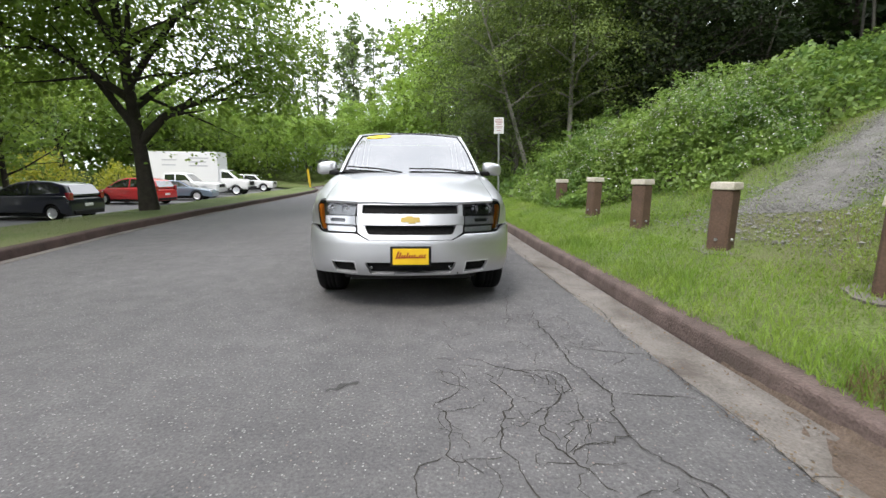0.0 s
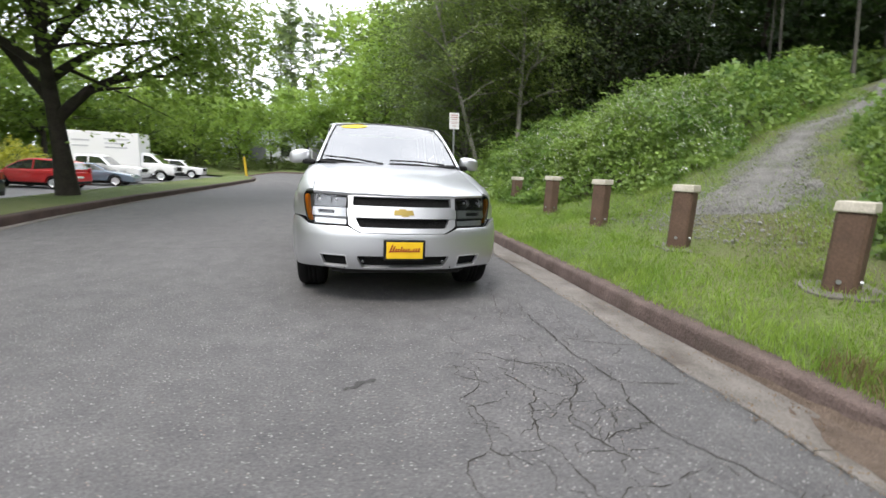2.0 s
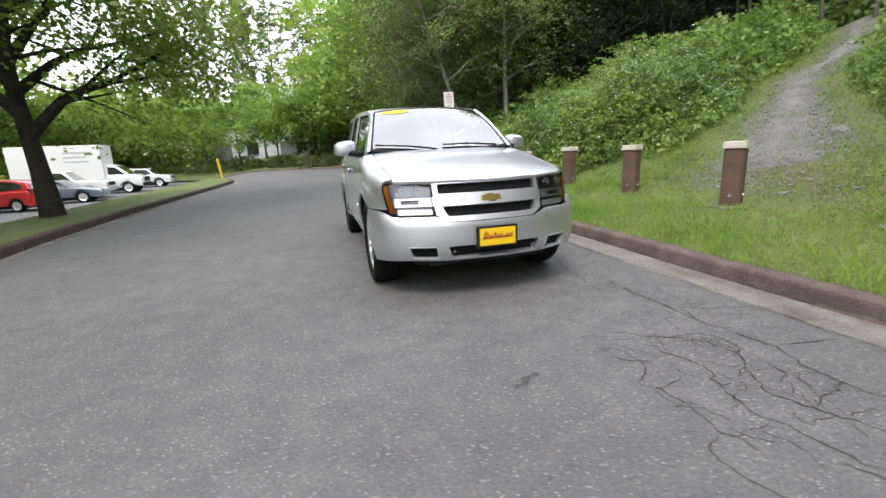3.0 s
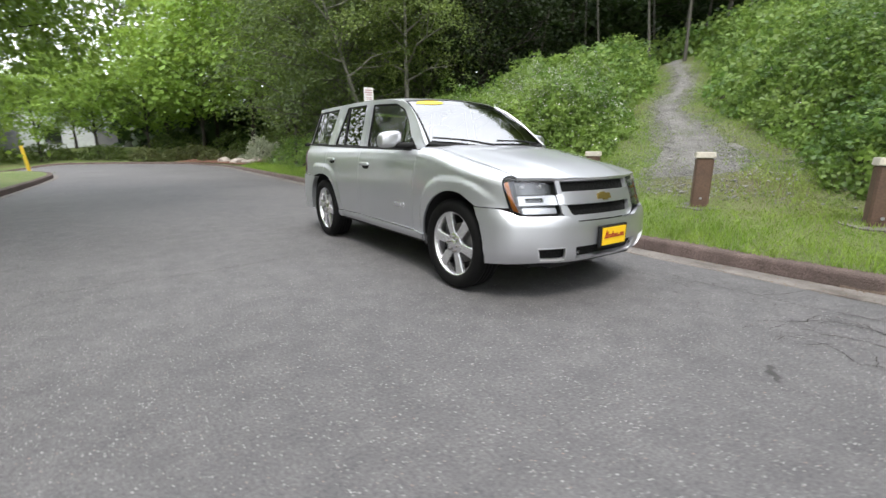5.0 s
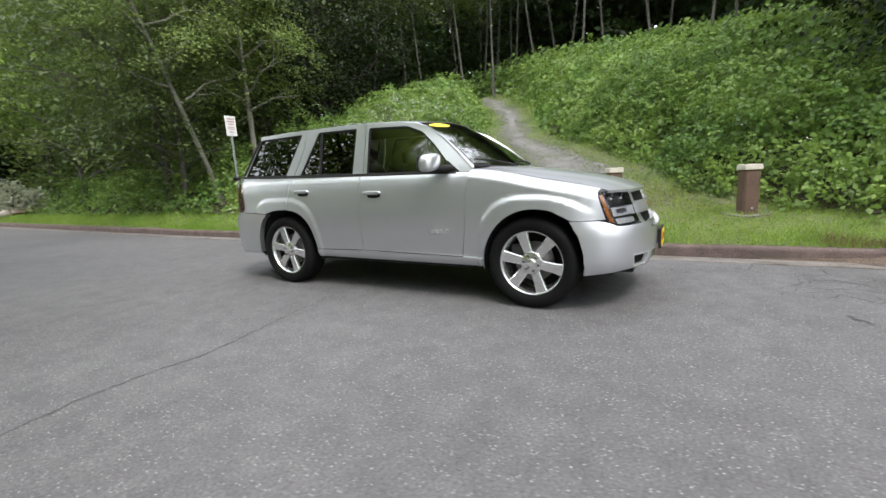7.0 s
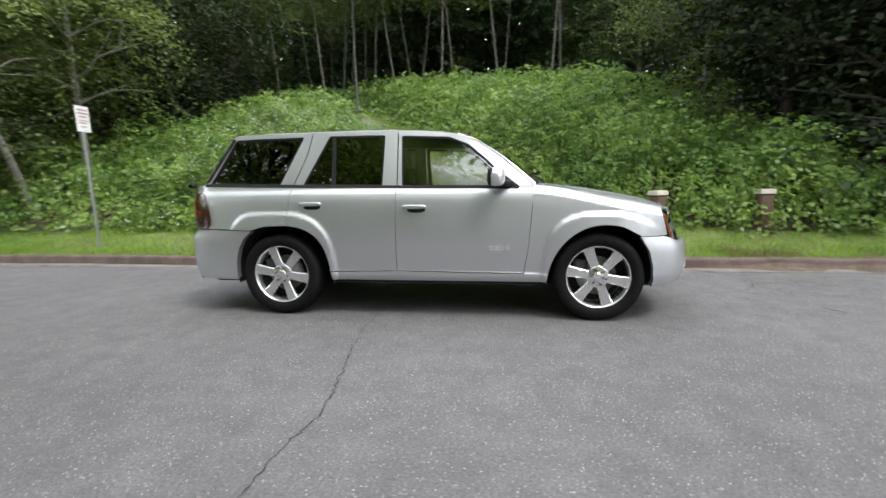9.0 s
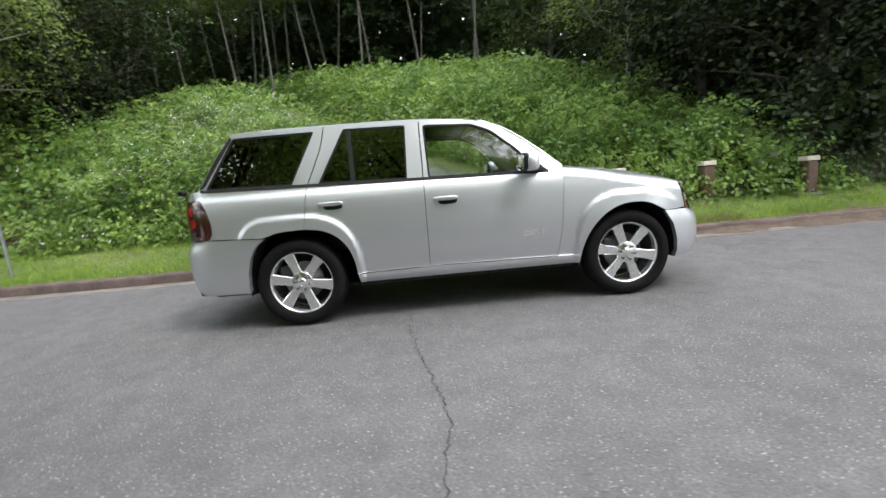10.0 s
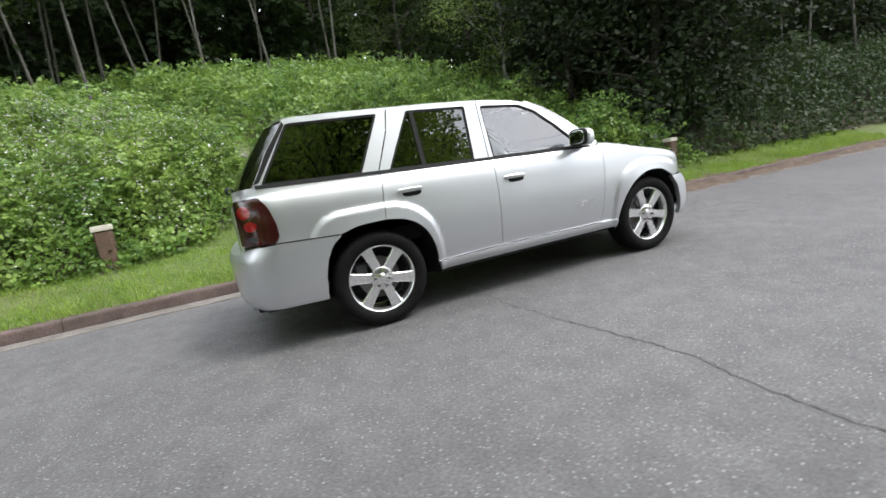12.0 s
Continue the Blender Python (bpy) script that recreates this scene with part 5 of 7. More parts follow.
def roof(u, y):
    ze = ROOF_E(y)
    xe = -house(y, ze)[0]
    a = min(abs(u), 1)
    return (u * xe, y, ze + (ROOF_C(y) - ze) * (1 - a ** 3.2) ** 0.8)


def tail_glass(u, t):
    ye, ze = 3.66 - 0.30 * max(t, 0) ** 1.15, 1.215 + 0.455 * t
    x = u * -house(ye, ze)[0] * 0.995
    return (x, ye + 0.15 * (1 - u ** 4) - 0.02 * t, ze)


def superellipse(cx, cz, rx, rz, n=28, p=0.5):
    return [(cx + rx * math.copysign(abs(math.cos(w)) ** (2 * p), math.cos(w)), cz + rz * math.copysign(abs(math.sin(w)) ** (2 * p), math.sin(w))) for w in (2 * math.pi * k / n for k in range(n))]


# ---------------------------------------------------------------- wheels
def wheel(car, xs, y, turn):
    """Tyre, polished six-spoke rim with nuts and cap, brake behind. xs: -1 or 1, the side of the car."""
    c = (0, y, 0.381)
    ty = lathe([(0.262, 0.878), (0.27, 0.892), (0.285, 0.903), (0.312, 0.912), (0.34, 0.91), (0.36, 0.902), (0.371, 0.888), (0.3785, 0.868), (0.381, 0.845), (0.381, 0.822), (0.374, 0.819), (0.374, 0.812), (0.381, 0.809), (0.381, 0.786), (0.374, 0.783), (0.374, 0.776), (0.381, 0.773), (0.381, 0.748), (0.374, 0.745), (0.374, 0.738), (0.381, 0.735), (0.381, 0.705), (0.377, 0.685), (0.365, 0.665), (0.33, 0.65), (0.27, 0.668)], c, RUBBER, "tyre", car, 64, "black rubber tyre", xs)
    rim = lathe([(0.255, 0.66), (0.243, 0.70), (0.24, 0.80), (0.246, 0.845), (0.252, 0.868), (0.26, 0.884), (0.268, 0.89), (0.274, 0.886), (0.274, 0.872)], c, CHROME, "rim", car, 64, "polished six-spoke alloy wheel", xs)
    for k in range(6):
        w = radians(turn + 60 * k)
        bm = bmesh.new()
        # cross-section ring at three radii, face slightly dished
        rows = []
        for r, half, face, deep in ((0.05, 0.036, 0.868, 0.04), (0.12, 0.039, 0.872, 0.04), (0.2, 0.0425, 0.874, 0.035), (0.258, 0.05, 0.876, 0.03)):
            rows.append([bm.verts.new((x * xs, y - r * math.cos(w) + t * math.sin(w), 0.381 + r * math.sin(w) + t * math.cos(w))) for t, x in ((-half, face - deep), (-half, face - 0.006), (-half + 0.006, face), (half - 0.006, face), (half, face - 0.006), (half, face - deep))])
        for a, b in zip(rows, rows[1:]):
            for i in range(5):
                bm.faces.new((a[i], a[i + 1], b[i + 1], b[i]))
        bmesh.ops.recalc_face_normals(bm, faces=bm.faces)
        part("spoke", bm, CHROME, rim)
    lathe([(0.0, 0.886), (0.004, 0.886), (0.028, 0.886), (0.031, 0.8845), (0.036, 0.877), (0.039, 0.8755), (0.086, 0.8745), (0.09, 0.873), (0.095, 0.866), (0.095, 0.83)], c, CHROME, "hub", rim, 32, "", xs)
    for k in range(6):
        w = radians(turn + 60 * k)
        nut = bmesh.new()
        bmesh.ops.create_cone(nut, cap_ends=True, segments=6, radius1=0.0125, radius2=0.0105, depth=0.026)
        bmesh.ops.transform(nut, matrix=Matrix.Translation((xs * 0.885, y - 0.064 * math.cos(w), 0.381 + 0.064 * math.sin(w))) @ Matrix.Rotation(math.pi / 2 * xs, 4, "Y"), verts=nut.verts)
        part("lug_nut", nut, STEEL, rim)
    lathe([(0.0, 0.80), (0.09, 0.80), (0.095, 0.79), (0.168, 0.788), (0.168, 0.765), (0.0, 0.76)], c, STEEL, "brake_disc", car, 40, "grey brake disc", xs)
    part("caliper", box(min(xs * 0.735, xs * 0.822), max(xs * 0.735, xs * 0.822), y + 0.09, y + 0.19, 0.36, 0.52, 0.02), LAMP_GREY, car, "dark brake caliper")
    lathe([(0.0, 0.70), (0.24, 0.70)], c, DARK, "wheel_back", car, 24, "", xs)


# ---------------------------------------------------------------- the silver car
def silver_car():
    car = thing("parked_suv", "silver metallic SUV with polished wheels parked by the kerb", "car")
    J = math.pi
    for mirror in (False, True):
        sg = 1 if mirror else -1
        # fender
        top = [(y, fender_top(y) + 0.1) for y in (0.541, 0.4, 0.25, 0.1, -0.05, -0.2, -0.35, -0.46, -0.50, -0.535)]
        front = [(nose_corner(z)[1] + 0.004, nose_corner(z)[2]) for z in (0.945, 0.925, 0.9, 0.86, 0.8, 0.734)]
        arch = [p for p in arch_line(ARCH_F, J, 0, 40) if p[1] < 0.7335 or p[0] > -0.2]
        arch = [p for p in arch if not (p[0] < -0.2 and p[1] < 0.734)]
        outline = [(0.627, 0.345), (0.6255, 0.40), (0.5855, 0.635), (0.5535, 1.0)] + top + front + [(-0.33, 0.734)] + arch + [(0.432, 0.345)]
        panel("fender", outline, fender, SILVER, car, mirror=mirror, cell=0.024)
        # doors
        fd = [(0.630, 0.410), (1.7505, 0.426), (1.7475, 0.8), (1.7445, BELT(1.74)), (0.546, BELT(0.548)), (0.5580, 1.0), (0.590, 0.635)]
        door = panel("front_door", fd, side, SILVER, car, mirror=mirror, cell=0.024)
        ra = [p for p in arch_line(ARCH_R, J, 0, 40) if p[0] < 2.772 and p[1] > 0.418]
        rd = [(1.7555, 0.426), (2.386, 0.416)] + ra + [(2.7745, 0.842), (2.7305, BELT(2.728)), (1.7495, BELT(1.752)), (1.7525, 0.8)]
        rdoor = panel("rear_door", rd, side, SILVER, car, mirror=mirror, cell=0.024)
        rq = [(2.7355, BELT(2.738)), (2.7795, 0.842)] + [p for p in arch_line(ARCH_R, J, 0, 40) if p[0] > 2.782 and p[1] > 0.798] + [(3.135, 0.797), (3.56, 0.815), (3.80, 0.82), (3.82, 1.0), (3.80, BELT(3.6) - 0.01), (3.66, BELT(3.65))]
        panel("rear_quarter", rq, side, SILVER, car, mirror=mirror, cell=0.024)
        rocker = [(0.44, 0.33), (2.36, 0.335), (2.372, 0.41), (1.75, 0.42), (0.64, 0.404), (0.43, 0.4)]
        panel("rocker_panel", rocker, lambda y, z: (-side_x(y, z) - 0.011 - 0.011 * math.sin(math.pi * min(max((z - 0.33) / 0.09, 0), 1)), y, z), SILVER, car, mirror=mirror, thick=0.05, cell=0.02)
        # handles
        for d, y0 in ((door, 1.57), (rdoor, 2.535)):
            z0 = 0.985 if d is door else 1.02
            hx = side_x(y0, z0)
            panel("handle_recess", superellipse(y0 - 0.012, z0 - 0.01, 0.08, 0.028, 28, 0.35), side, BLACK_TRIM, d, mirror=mirror, offset=0.002, thick=0.0)
            grip = superball(sg * (hx + 0.014), y0 + 0.005, z0 + 0.013, 0.014, 0.105, 0.018, 0.55, 10, 16)
            part("handle", grip, SILVER, d, "silver pull handle")
        # cabin frames and windows
        roofline = [(y, ROOF_E(y)) for y in (1.742, 1.55, 1.38, 1.2, 1.036, 0.92)] + [(0.8, 1.401), (0.66, 1.275), (0.535, 1.16)]
        fw = rounded([(0.70, 1.157), (1.703, 1.178), (1.716, 1.637), (1.283, 1.620), (1.112, 1.552), (0.946, 1.409), (0.807, 1.265)], 0.03)
        fr = [(0.535, BELT(0.54) + 0.004), (1.742, BELT(1.742) + 0.004)] + roofline
        panel("front_door_frame", fr, house, SILVER, car, [fw], mirror=mirror)
        rw = rounded([(1.884, 1.184), (2.645, 1.203), (2.40, 1.655), (1.866, 1.645)], 0.02)
        rr = [(1.752, BELT(1.752) + 0.004), (2.728, BELT(2.728) + 0.004), (2.60, 1.5), (2.555, ROOF_E(2.555)), (2.3, ROOF_E(2.3)), (2.0, ROOF_E(2.0)), (1.752, ROOF_E(1.752))]
        panel("rear_door_frame", rr, house, SILVER, car, [rw], mirror=mirror)
        qw = rounded([(2.867, 1.208), (3.60, 1.228), (3.345, 1.648), (2.645, 1.654)], 0.025)
        qr = [(2.738, BELT(2.738) + 0.004), (3.66, BELT(3.66) + 0.004), (3.625, 1.28), (3.52, 1.46), (3.40, 1.62), (3.355, 1.68), (3.3, ROOF_E(3.3)), (2.9, ROOF_E(2.9)), (2.565, ROOF_E(2.565)), (2.61, 1.5)]
        panel("quarter_frame", qr, house, SILVER, car, [qw], mirror=mirror)
        for nm, hole, mat, d in (("front_window", fw, SIDE_GLASS, door), ("rear_window", rw, DARK_GLASS, rdoor), ("quarter_window", qw, DARK_GLASS, car)):
            panel("window_seal", hole, house, BLACK_TRIM, car, [grown(hole, -0.016)], mirror=mirror, offset=-0.006, thick=0.02)
            panel(nm, grown(hole, -0.004), house, mat, d, mirror=mirror, offset=-0.014, thick=0.0, cell=0.1)
        panel("pillar_trim", [(3.605, BELT(3.6) + 0.03), (3.652, BELT(3.65) + 0.012), (3.62, 1.28), (3.515, 1.46), (3.395, 1.62), (3.36, 1.665), (3.352, 1.64)], house, BLACK_TRIM, car, mirror=mirror, offset=0.003, thick=0.006, label="black trim on the rear pillar")
        panel("window_divider", [(2.325, 1.19), (2.365, 1.19), (2.372, 1.652), (2.338, 1.652)], house, BLACK_TRIM, rdoor, mirror=mirror, offset=-0.004, thick=0.006)
        panel("belt_moulding", [(0.67, BELT(0.67) - 0.014), (2.7, BELT(2.7) - 0.014), (3.64, BELT(3.64) - 0.012), (3.64, BELT(3.64) + 0.012), (2.7, BELT(2.7) + 0.012), (0.67, BELT(0.67) + 0.012)], lambda y, z: (-(side_x(y, BELT(y)) + 0.003 - 0.4 * (z - BELT(y))), y, z), BLACK_TRIM, car, mirror=mirror, thick=0.03)
        # mirror
        sail = rounded([(0.655, 1.155), (0.83, 1.158), (0.79, 1.262)], 0.01)
        panel("mirror_sail", sail, house, BLACK_TRIM, door, mirror=mirror, offset=0.008, thick=0.015)
        arm = superball(sg * 0.885, 0.79, 1.19, 0.085, 0.06, 0.03, 0.6, 10, 16)
        for q in arm.verts:
            q.co.y += 0.6 * (abs(q.co.x) - 0.87)
        mir = part("door_mirror", arm, BLACK_TRIM, car, "black mirror foot with silver cap")
        cap = superball(sg * 0.99, 0.86, 1.245, 0.115, 0.075, 0.075, 0.62)
        for q in cap.verts:
            q.co.y += 0.25 * (abs(q.co.x) - 0.98) ** 2 * 10 * 0.3
            q.co.y = min(q.co.y, 0.9)
            q.co.z -= 0.12 * (abs(q.co.x) - 0.99)
        part("mirror_cap", cap, SILVER, mir)
        part("mirror_housing", superball(sg * 0.99, 0.906, 1.243, 0.112, 0.026, 0.072, 0.5), BLACK_TRIM, mir, "black plastic mirror housing")
        part("mirror_glass", superball(sg * 0.99, 0.93, 1.243, 0.096, 0.006, 0.058, 0.5), MIRROR_GLASS, mir, "mirror glass")
        # pillars beside the windscreen and the tail glass
        verts, faces = [], []
        for k in range(19):
            t = k / 18
            a = np.array(screen(-0.985, t))
            y, z = 0.535 + (1.22 - 0.535) * t, 0
            z = float(np.interp(y, [0.535, 0.66, 0.8, 0.92, 1.036, 1.2, 1.25], [1.16, 1.275, 1.401, 1.495, 1.576, 1.63, 1.642]))
            b = np.array(house(y, z))
            for j in range(6):
                w = j / 5
                bow = 0.012 * math.sin(math.pi * w)
                p = a * (1 - w) + b * w + np.array((-bow, -bow, bow))
                verts.append(tuple(p) if not mirror else (-p[0], p[1], p[2]))
        for i in range(18):
            for j in range(5):
                q = (i * 6 + j, i * 6 + j + 1, (i + 1) * 6 + j + 1, (i + 1) * 6 + j)
                faces.append(q if not mirror else q[::-1])
        me = mesh_of("windscreen_pillar", verts, faces, SILVER, True)
        part("windscreen_pillar", me, SILVER, car)
        # lamps
        lamp_shape = rounded([(-0.462, 0.918), (-0.472, 0.83), (-0.462, 0.688), (-0.735, 0.686)] + [(-nose_corner(z)[0] + 0.002, z) for z in (0.706, 0.74, 0.78, 0.82, 0.86, 0.895, 0.92)] + [(-nose_corner(0.942)[0] + 0.012, 0.944), (-0.74, 0.948), (-0.66, 0.941)], 0.016)
        lamp = panel("headlamp", lamp_shape, nose, LAMP_GREY, car, mirror=mirror, offset=-0.04, thick=0.0, label="clear headlamp with chrome bowls and amber corner")
        panel("lens", lamp_shape, nose, LENS, lamp, mirror=mirror, offset=0.004, thick=0.0, cell=0.03)
        panel("lamp_rim", grown(lamp_shape, 0.003), nose, BLACK_TRIM, lamp, [grown(lamp_shape, -0.005)], mirror=mirror, offset=0.0, thick=0.045, cell=0.03)
        panel("side_marker", rounded([(-0.766, 0.706)] + [(-nose_corner(z)[0] + 0.009, z) for z in (0.716, 0.76, 0.82, 0.88, 0.91)] + [(-0.793, 0.925), (-0.786, 0.82)], 0.004), nose, AMBER, lamp, mirror=mirror, offset=-0.004, thick=0.03, cell=0.03)
        panel("signal_strip", rounded([(-0.48, 0.700), (-0.48, 0.738), (-0.74, 0.742), (-0.735, 0.70)], 0.008), nose, REFLECTOR, lamp, mirror=mirror, offset=-0.025, thick=0.02, cell=0.03)
        panel("reflector_tray", rounded([(-0.475, 0.838), (-0.475, 0.91), (-0.66, 0.926), (-0.75, 0.93), (-0.75, 0.838)], 0.012), nose, LAMP_TRAY, lamp, mirror=mirror, offset=-0.034, thick=0.0, cell=0.03)
        for cx in (0.555, 0.69):
            n0 = nose(cx, 0.883)
            bowl = bmesh.new()
            bmesh.ops.create_uvsphere(bowl, u_segments=20, v_segments=10, radius=0.05)
            bmesh.ops.delete(bowl, geom=[q for q in bowl.verts if q.co.y < 0.004], context="VERTS")
            bmesh.ops.translate(bowl, verts=bowl.verts, vec=(sg * cx, n0[1] + 0.012, 0.883))
            part("lamp_bowl", smooth_all(bowl), CHROME, lamp)
            bulb = superball(sg * cx, n0[1] + 0.038, 0.883, 0.011, 0.018, 0.011, 1.0, 8, 10)
            part("bulb", bulb, plain("bulb_glass", (0.7, 0.7, 0.72), 0.1), lamp)
        # tail lamps
        tl = rounded([(3.80, 1.14), (3.635, 1.145), (3.585, 1.07), (3.552, 0.95), (3.55, 0.86), (3.582, 0.812), (3.80, 0.822)], 0.02)
        tail = panel("tail_lamp", tl, side, DARK_RED, car, mirror=mirror, offset=0.012, thick=0.02, cell=0.03, label="smoked red tail lamp")
        for cz, r in ((1.055, 0.045), (0.955, 0.036)):
            panel("red_lens", superellipse(3.745 - (1.06 - cz) * 0.25, cz, 0.04, r), side, RED_LENS, tail, mirror=mirror, offset=0.0145, thick=0.002, cell=0.03)
        panel("reverse_lens", superellipse(3.72, 0.865, 0.03, 0.02), side, LAMP_GREY, tail, mirror=mirror, offset=0.0145, thick=0.002, cell=0.03)
        # badge bars on the front door
        for y0, w in ((0.895, 0.032), (0.83, 0.03), (0.755, 0.016)):
            panel("badge", rounded([(y0 - w, 0.612), (y0 + w, 0.612), (y0 + w, 0.655), (y0 - w, 0.655)], 0.012), side, CHROME, door, mirror=mirror, offset=0.004, thick=0.004)
        # wheels and their wells
        wheel(car, sg, 0.0, 49 if not mirror else 17)
        wheel(car, sg, 2.87, 50 if not mirror else 25)
        for yc, low, high in ((-0.0, -0.45, 0.47), (2.86, 2.37, 3.32)):
            verts, faces = [], []
            arch = arch_line(ARCH_F if yc < 1 else ARCH_R, J, 0, 24)
            arch = [(arch[0][0], 0.28)] + arch + [(arch[-1][0], 0.28)]
            for y, z in arch:
                e = (y - yc) * 0.03
                verts += [(sg * (side_x(y, max(z, 0.35)) - 0.012), y + e, z + 0.012), (sg * 0.6, y + e, z + 0.012)]
            faces = [(2 * i, 2 * i + 1, 2 * i + 3, 2 * i + 2) for i in range(len(arch) - 1)]
            me = mesh_of("wheel_well", verts, faces, DARK, False)
            part("wheel_well", me, DARK, car)
            k = len(arch)
            me = bpy.data.meshes.new("wheel_well_wall")
            me.from_pydata([(sg * 0.6, y, z + 0.012) for y, z in arch], [], [tuple(range(k))])
            me.materials.append(DARK)
            part("wheel_well_wall", me, DARK, car)
    # bumpers
    s49, s66, s38, s50 = plan_s(BUMPER_PLAN, 0, 0.49), plan_s(BUMPER_PLAN, 0, 0.66), plan_s(BUMPER_PLAN, 0, 0.385), plan_s(BUMPER_PLAN, 0, 0.505)
    def s_y(y):
        return len(BUMPER_PLAN[BUMPER_PLAN[:, 1] < y]) * 0.01
    half = [(0, 0.322), (s49, 0.326), (s66, 0.334), (s_y(-0.55), 0.318), (s_y(-0.437), 0.305)]
    arch = [p for p in arch_line(ARCH_F, J, 0, 40) if p[0] < -0.2 and 0.31 < p[1] < 0.728]
    half += [(s_y(y), z) for y, z in arch] + [(s_y(-0.325), 0.729), (s_y(-0.47), 0.729), (s_y(-0.545), 0.727), (plan_s(BUMPER_PLAN, 0, 0.85), 0.708), (plan_s(BUMPER_PLAN, 0, 0.8), 0.685), (plan_s(BUMPER_PLAN, 0, 0.735), 0.68), (plan_s(BUMPER_PLAN, 0, 0.475), 0.682), (plan_s(BUMPER_PLAN, 0, 0.43), 0.664), (plan_s(BUMPER_PLAN, 0, 0.36), 0.634), (0, 0.63)]
    outline = half[1:-1]
    outline = outline + [(0, 0.63)] + [(-s, z) for s, z in reversed(outline)] + [(0, 0.322)]
    fog = rounded([(s50 - 0.05, 0.34), (s66, 0.347), (s66 + 0.03, 0.452), (s50 - 0.035, 0.452)], 0.015)
    slot = rounded([(-s38 + 0.04, 0.342), (s38 - 0.04, 0.342), (s38, 0.446), (-s38, 0.446)], 0.02)
    fogm = [(-s, z) for s, z in reversed(fog)]
    bump_ob = panel("front_bumper", outline, bumper, SILVER, car, [fog, fogm, slot], cell=0.035, thick=0.04)
    for hole in (fog, fogm, slot):
        panel("air_intake", grown(hole, 0.01), bumper, GRILLE, bump_ob, offset=-0.035, thick=0.0, cell=0.05, label="black intake mesh")
    for hole in (fog, fogm):
        panel("intake_trim", hole, bumper, REFLECTOR, bump_ob, [grown(hole, -0.008)], offset=0.003, thick=0.02)
    for sg in (-1, 1):
        lampd = superball(sg * 0.335, -0.845, 0.397, 0.014, 0.006, 0.014, 1.0, 8, 12)
        part("fog_lamp", lampd, LAMP_TRAY, bump_ob)
    # grille
    frame_out = [(-0.455, 0.925), (-0.456, 0.83), (-0.452, 0.69), (-0.415, 0.664), (-0.352, 0.633), (0.352, 0.633), (0.415, 0.664), (0.452, 0.69), (0.456, 0.83), (0.455, 0.925), (0.2, 0.935), (-0.2, 0.935)]
    up = rounded([(-0.418, 0.846), (0.418, 0.846), (0.415, 0.922), (-0.415, 0.922)], 0.012)
    low = rounded([(-0.362, 0.674), (0.362, 0.674), (0.398, 0.752), (-0.398, 0.752)], 0.02)
    grille = panel("grille_frame", frame_out, nose, SILVER, car, [up, low], cell=0.04, thick=0.05, label="silver grille surround")
    for hole in (up, low):
        panel("grille_mesh", grown(hole, 0.008), nose, GRILLE, grille, offset=-0.03, thick=0.0, label="black honeycomb grille mesh")
    bar = [(-0.75, 0.752), (-0.40, 0.754), (0.40, 0.754), (0.75, 0.752), (0.745, 0.818), (0.47, 0.822), (0.40, 0.84), (-0.40, 0.84), (-0.47, 0.822), (-0.745, 0.818)]
    slits = [rounded([(a, 0.772), (b, 0.772), (b, 0.803), (a, 0.803)], 0.008) for a, b in ((-0.70, -0.565), (0.565, 0.70))]
    panel("grille_bar", bar, lambda x, z: (x, nose(x, z)[1] - 0.012 + 0.03 * step(0.4, 0.55, abs(x)), z), SILVER, grille, slits, cell=0.04, thick=0.03)
    bow = [(-0.085, 0.775), (-0.02, 0.775), (-0.017, 0.765), (0.04, 0.765), (0.043, 0.775), (0.085, 0.775), (0.075, 0.815), (0.022, 0.815), (0.018, 0.825), (-0.04, 0.825), (-0.045, 0.815), (-0.078, 0.815)]
    panel("badge", bow, nose, GOLD, grille, offset=0.018, thick=0.012, label="gold badge shape")
    # hood
    front = [(x, nose(x, 0.935)[1] - 0.012) for x in np.linspace(-0.742, 0.742, 25)]
    back = [(x, 0.425 + 0.15 * (x / 0.742) ** 2) for x in np.linspace(0.745, -0.745, 15)]
    panel("hood", front + back, hood, SILVER, car, cell=0.05, thick=0.022, inside=(0, 0.3, 0.2))
    panel("cowl", [(x, 0.36 + 0.16 * (x / 0.75) ** 2) for x in np.linspace(-0.74, 0.74, 15)] + [(x, 0.52 + 0.13 * (x / 0.75) ** 2) for x in np.linspace(0.74, -0.74, 15)], lambda x, y: (x, y, 1.17 - 0.01 * (x / 0.75) ** 2), BLACK_TRIM, car, thick=0.03, inside=(0, 0.3, 0.2))
    # windscreen
    full = [(-0.985, 0.0), (0.985, 0.0), (0.985, 1.0), (-0.985, 1.0)]
    ws = panel("windscreen", full, screen, WINDSCREEN, car, cell=0.1, thick=0.0, inside=(0, 1.6, 1.0))
    panel("screen_seal", grown(full, 0.012), screen, BLACK_TRIM, ws, [[(-0.962, 0.03), (0.962, 0.03), (0.962, 0.975), (-0.962, 0.975)]], cell=0.1, thick=0.012, offset=0.003, inside=(0, 1.6, 1.0))
    panel("sticker", superellipse(-0.62, 0.90, 0.245, 0.055, 32, 0.5), screen, STICKER, ws, cell=0.05, thick=0.0, offset=0.004, inside=(0, 1.6, 1.0), label="yellow oval sticker on the glass")
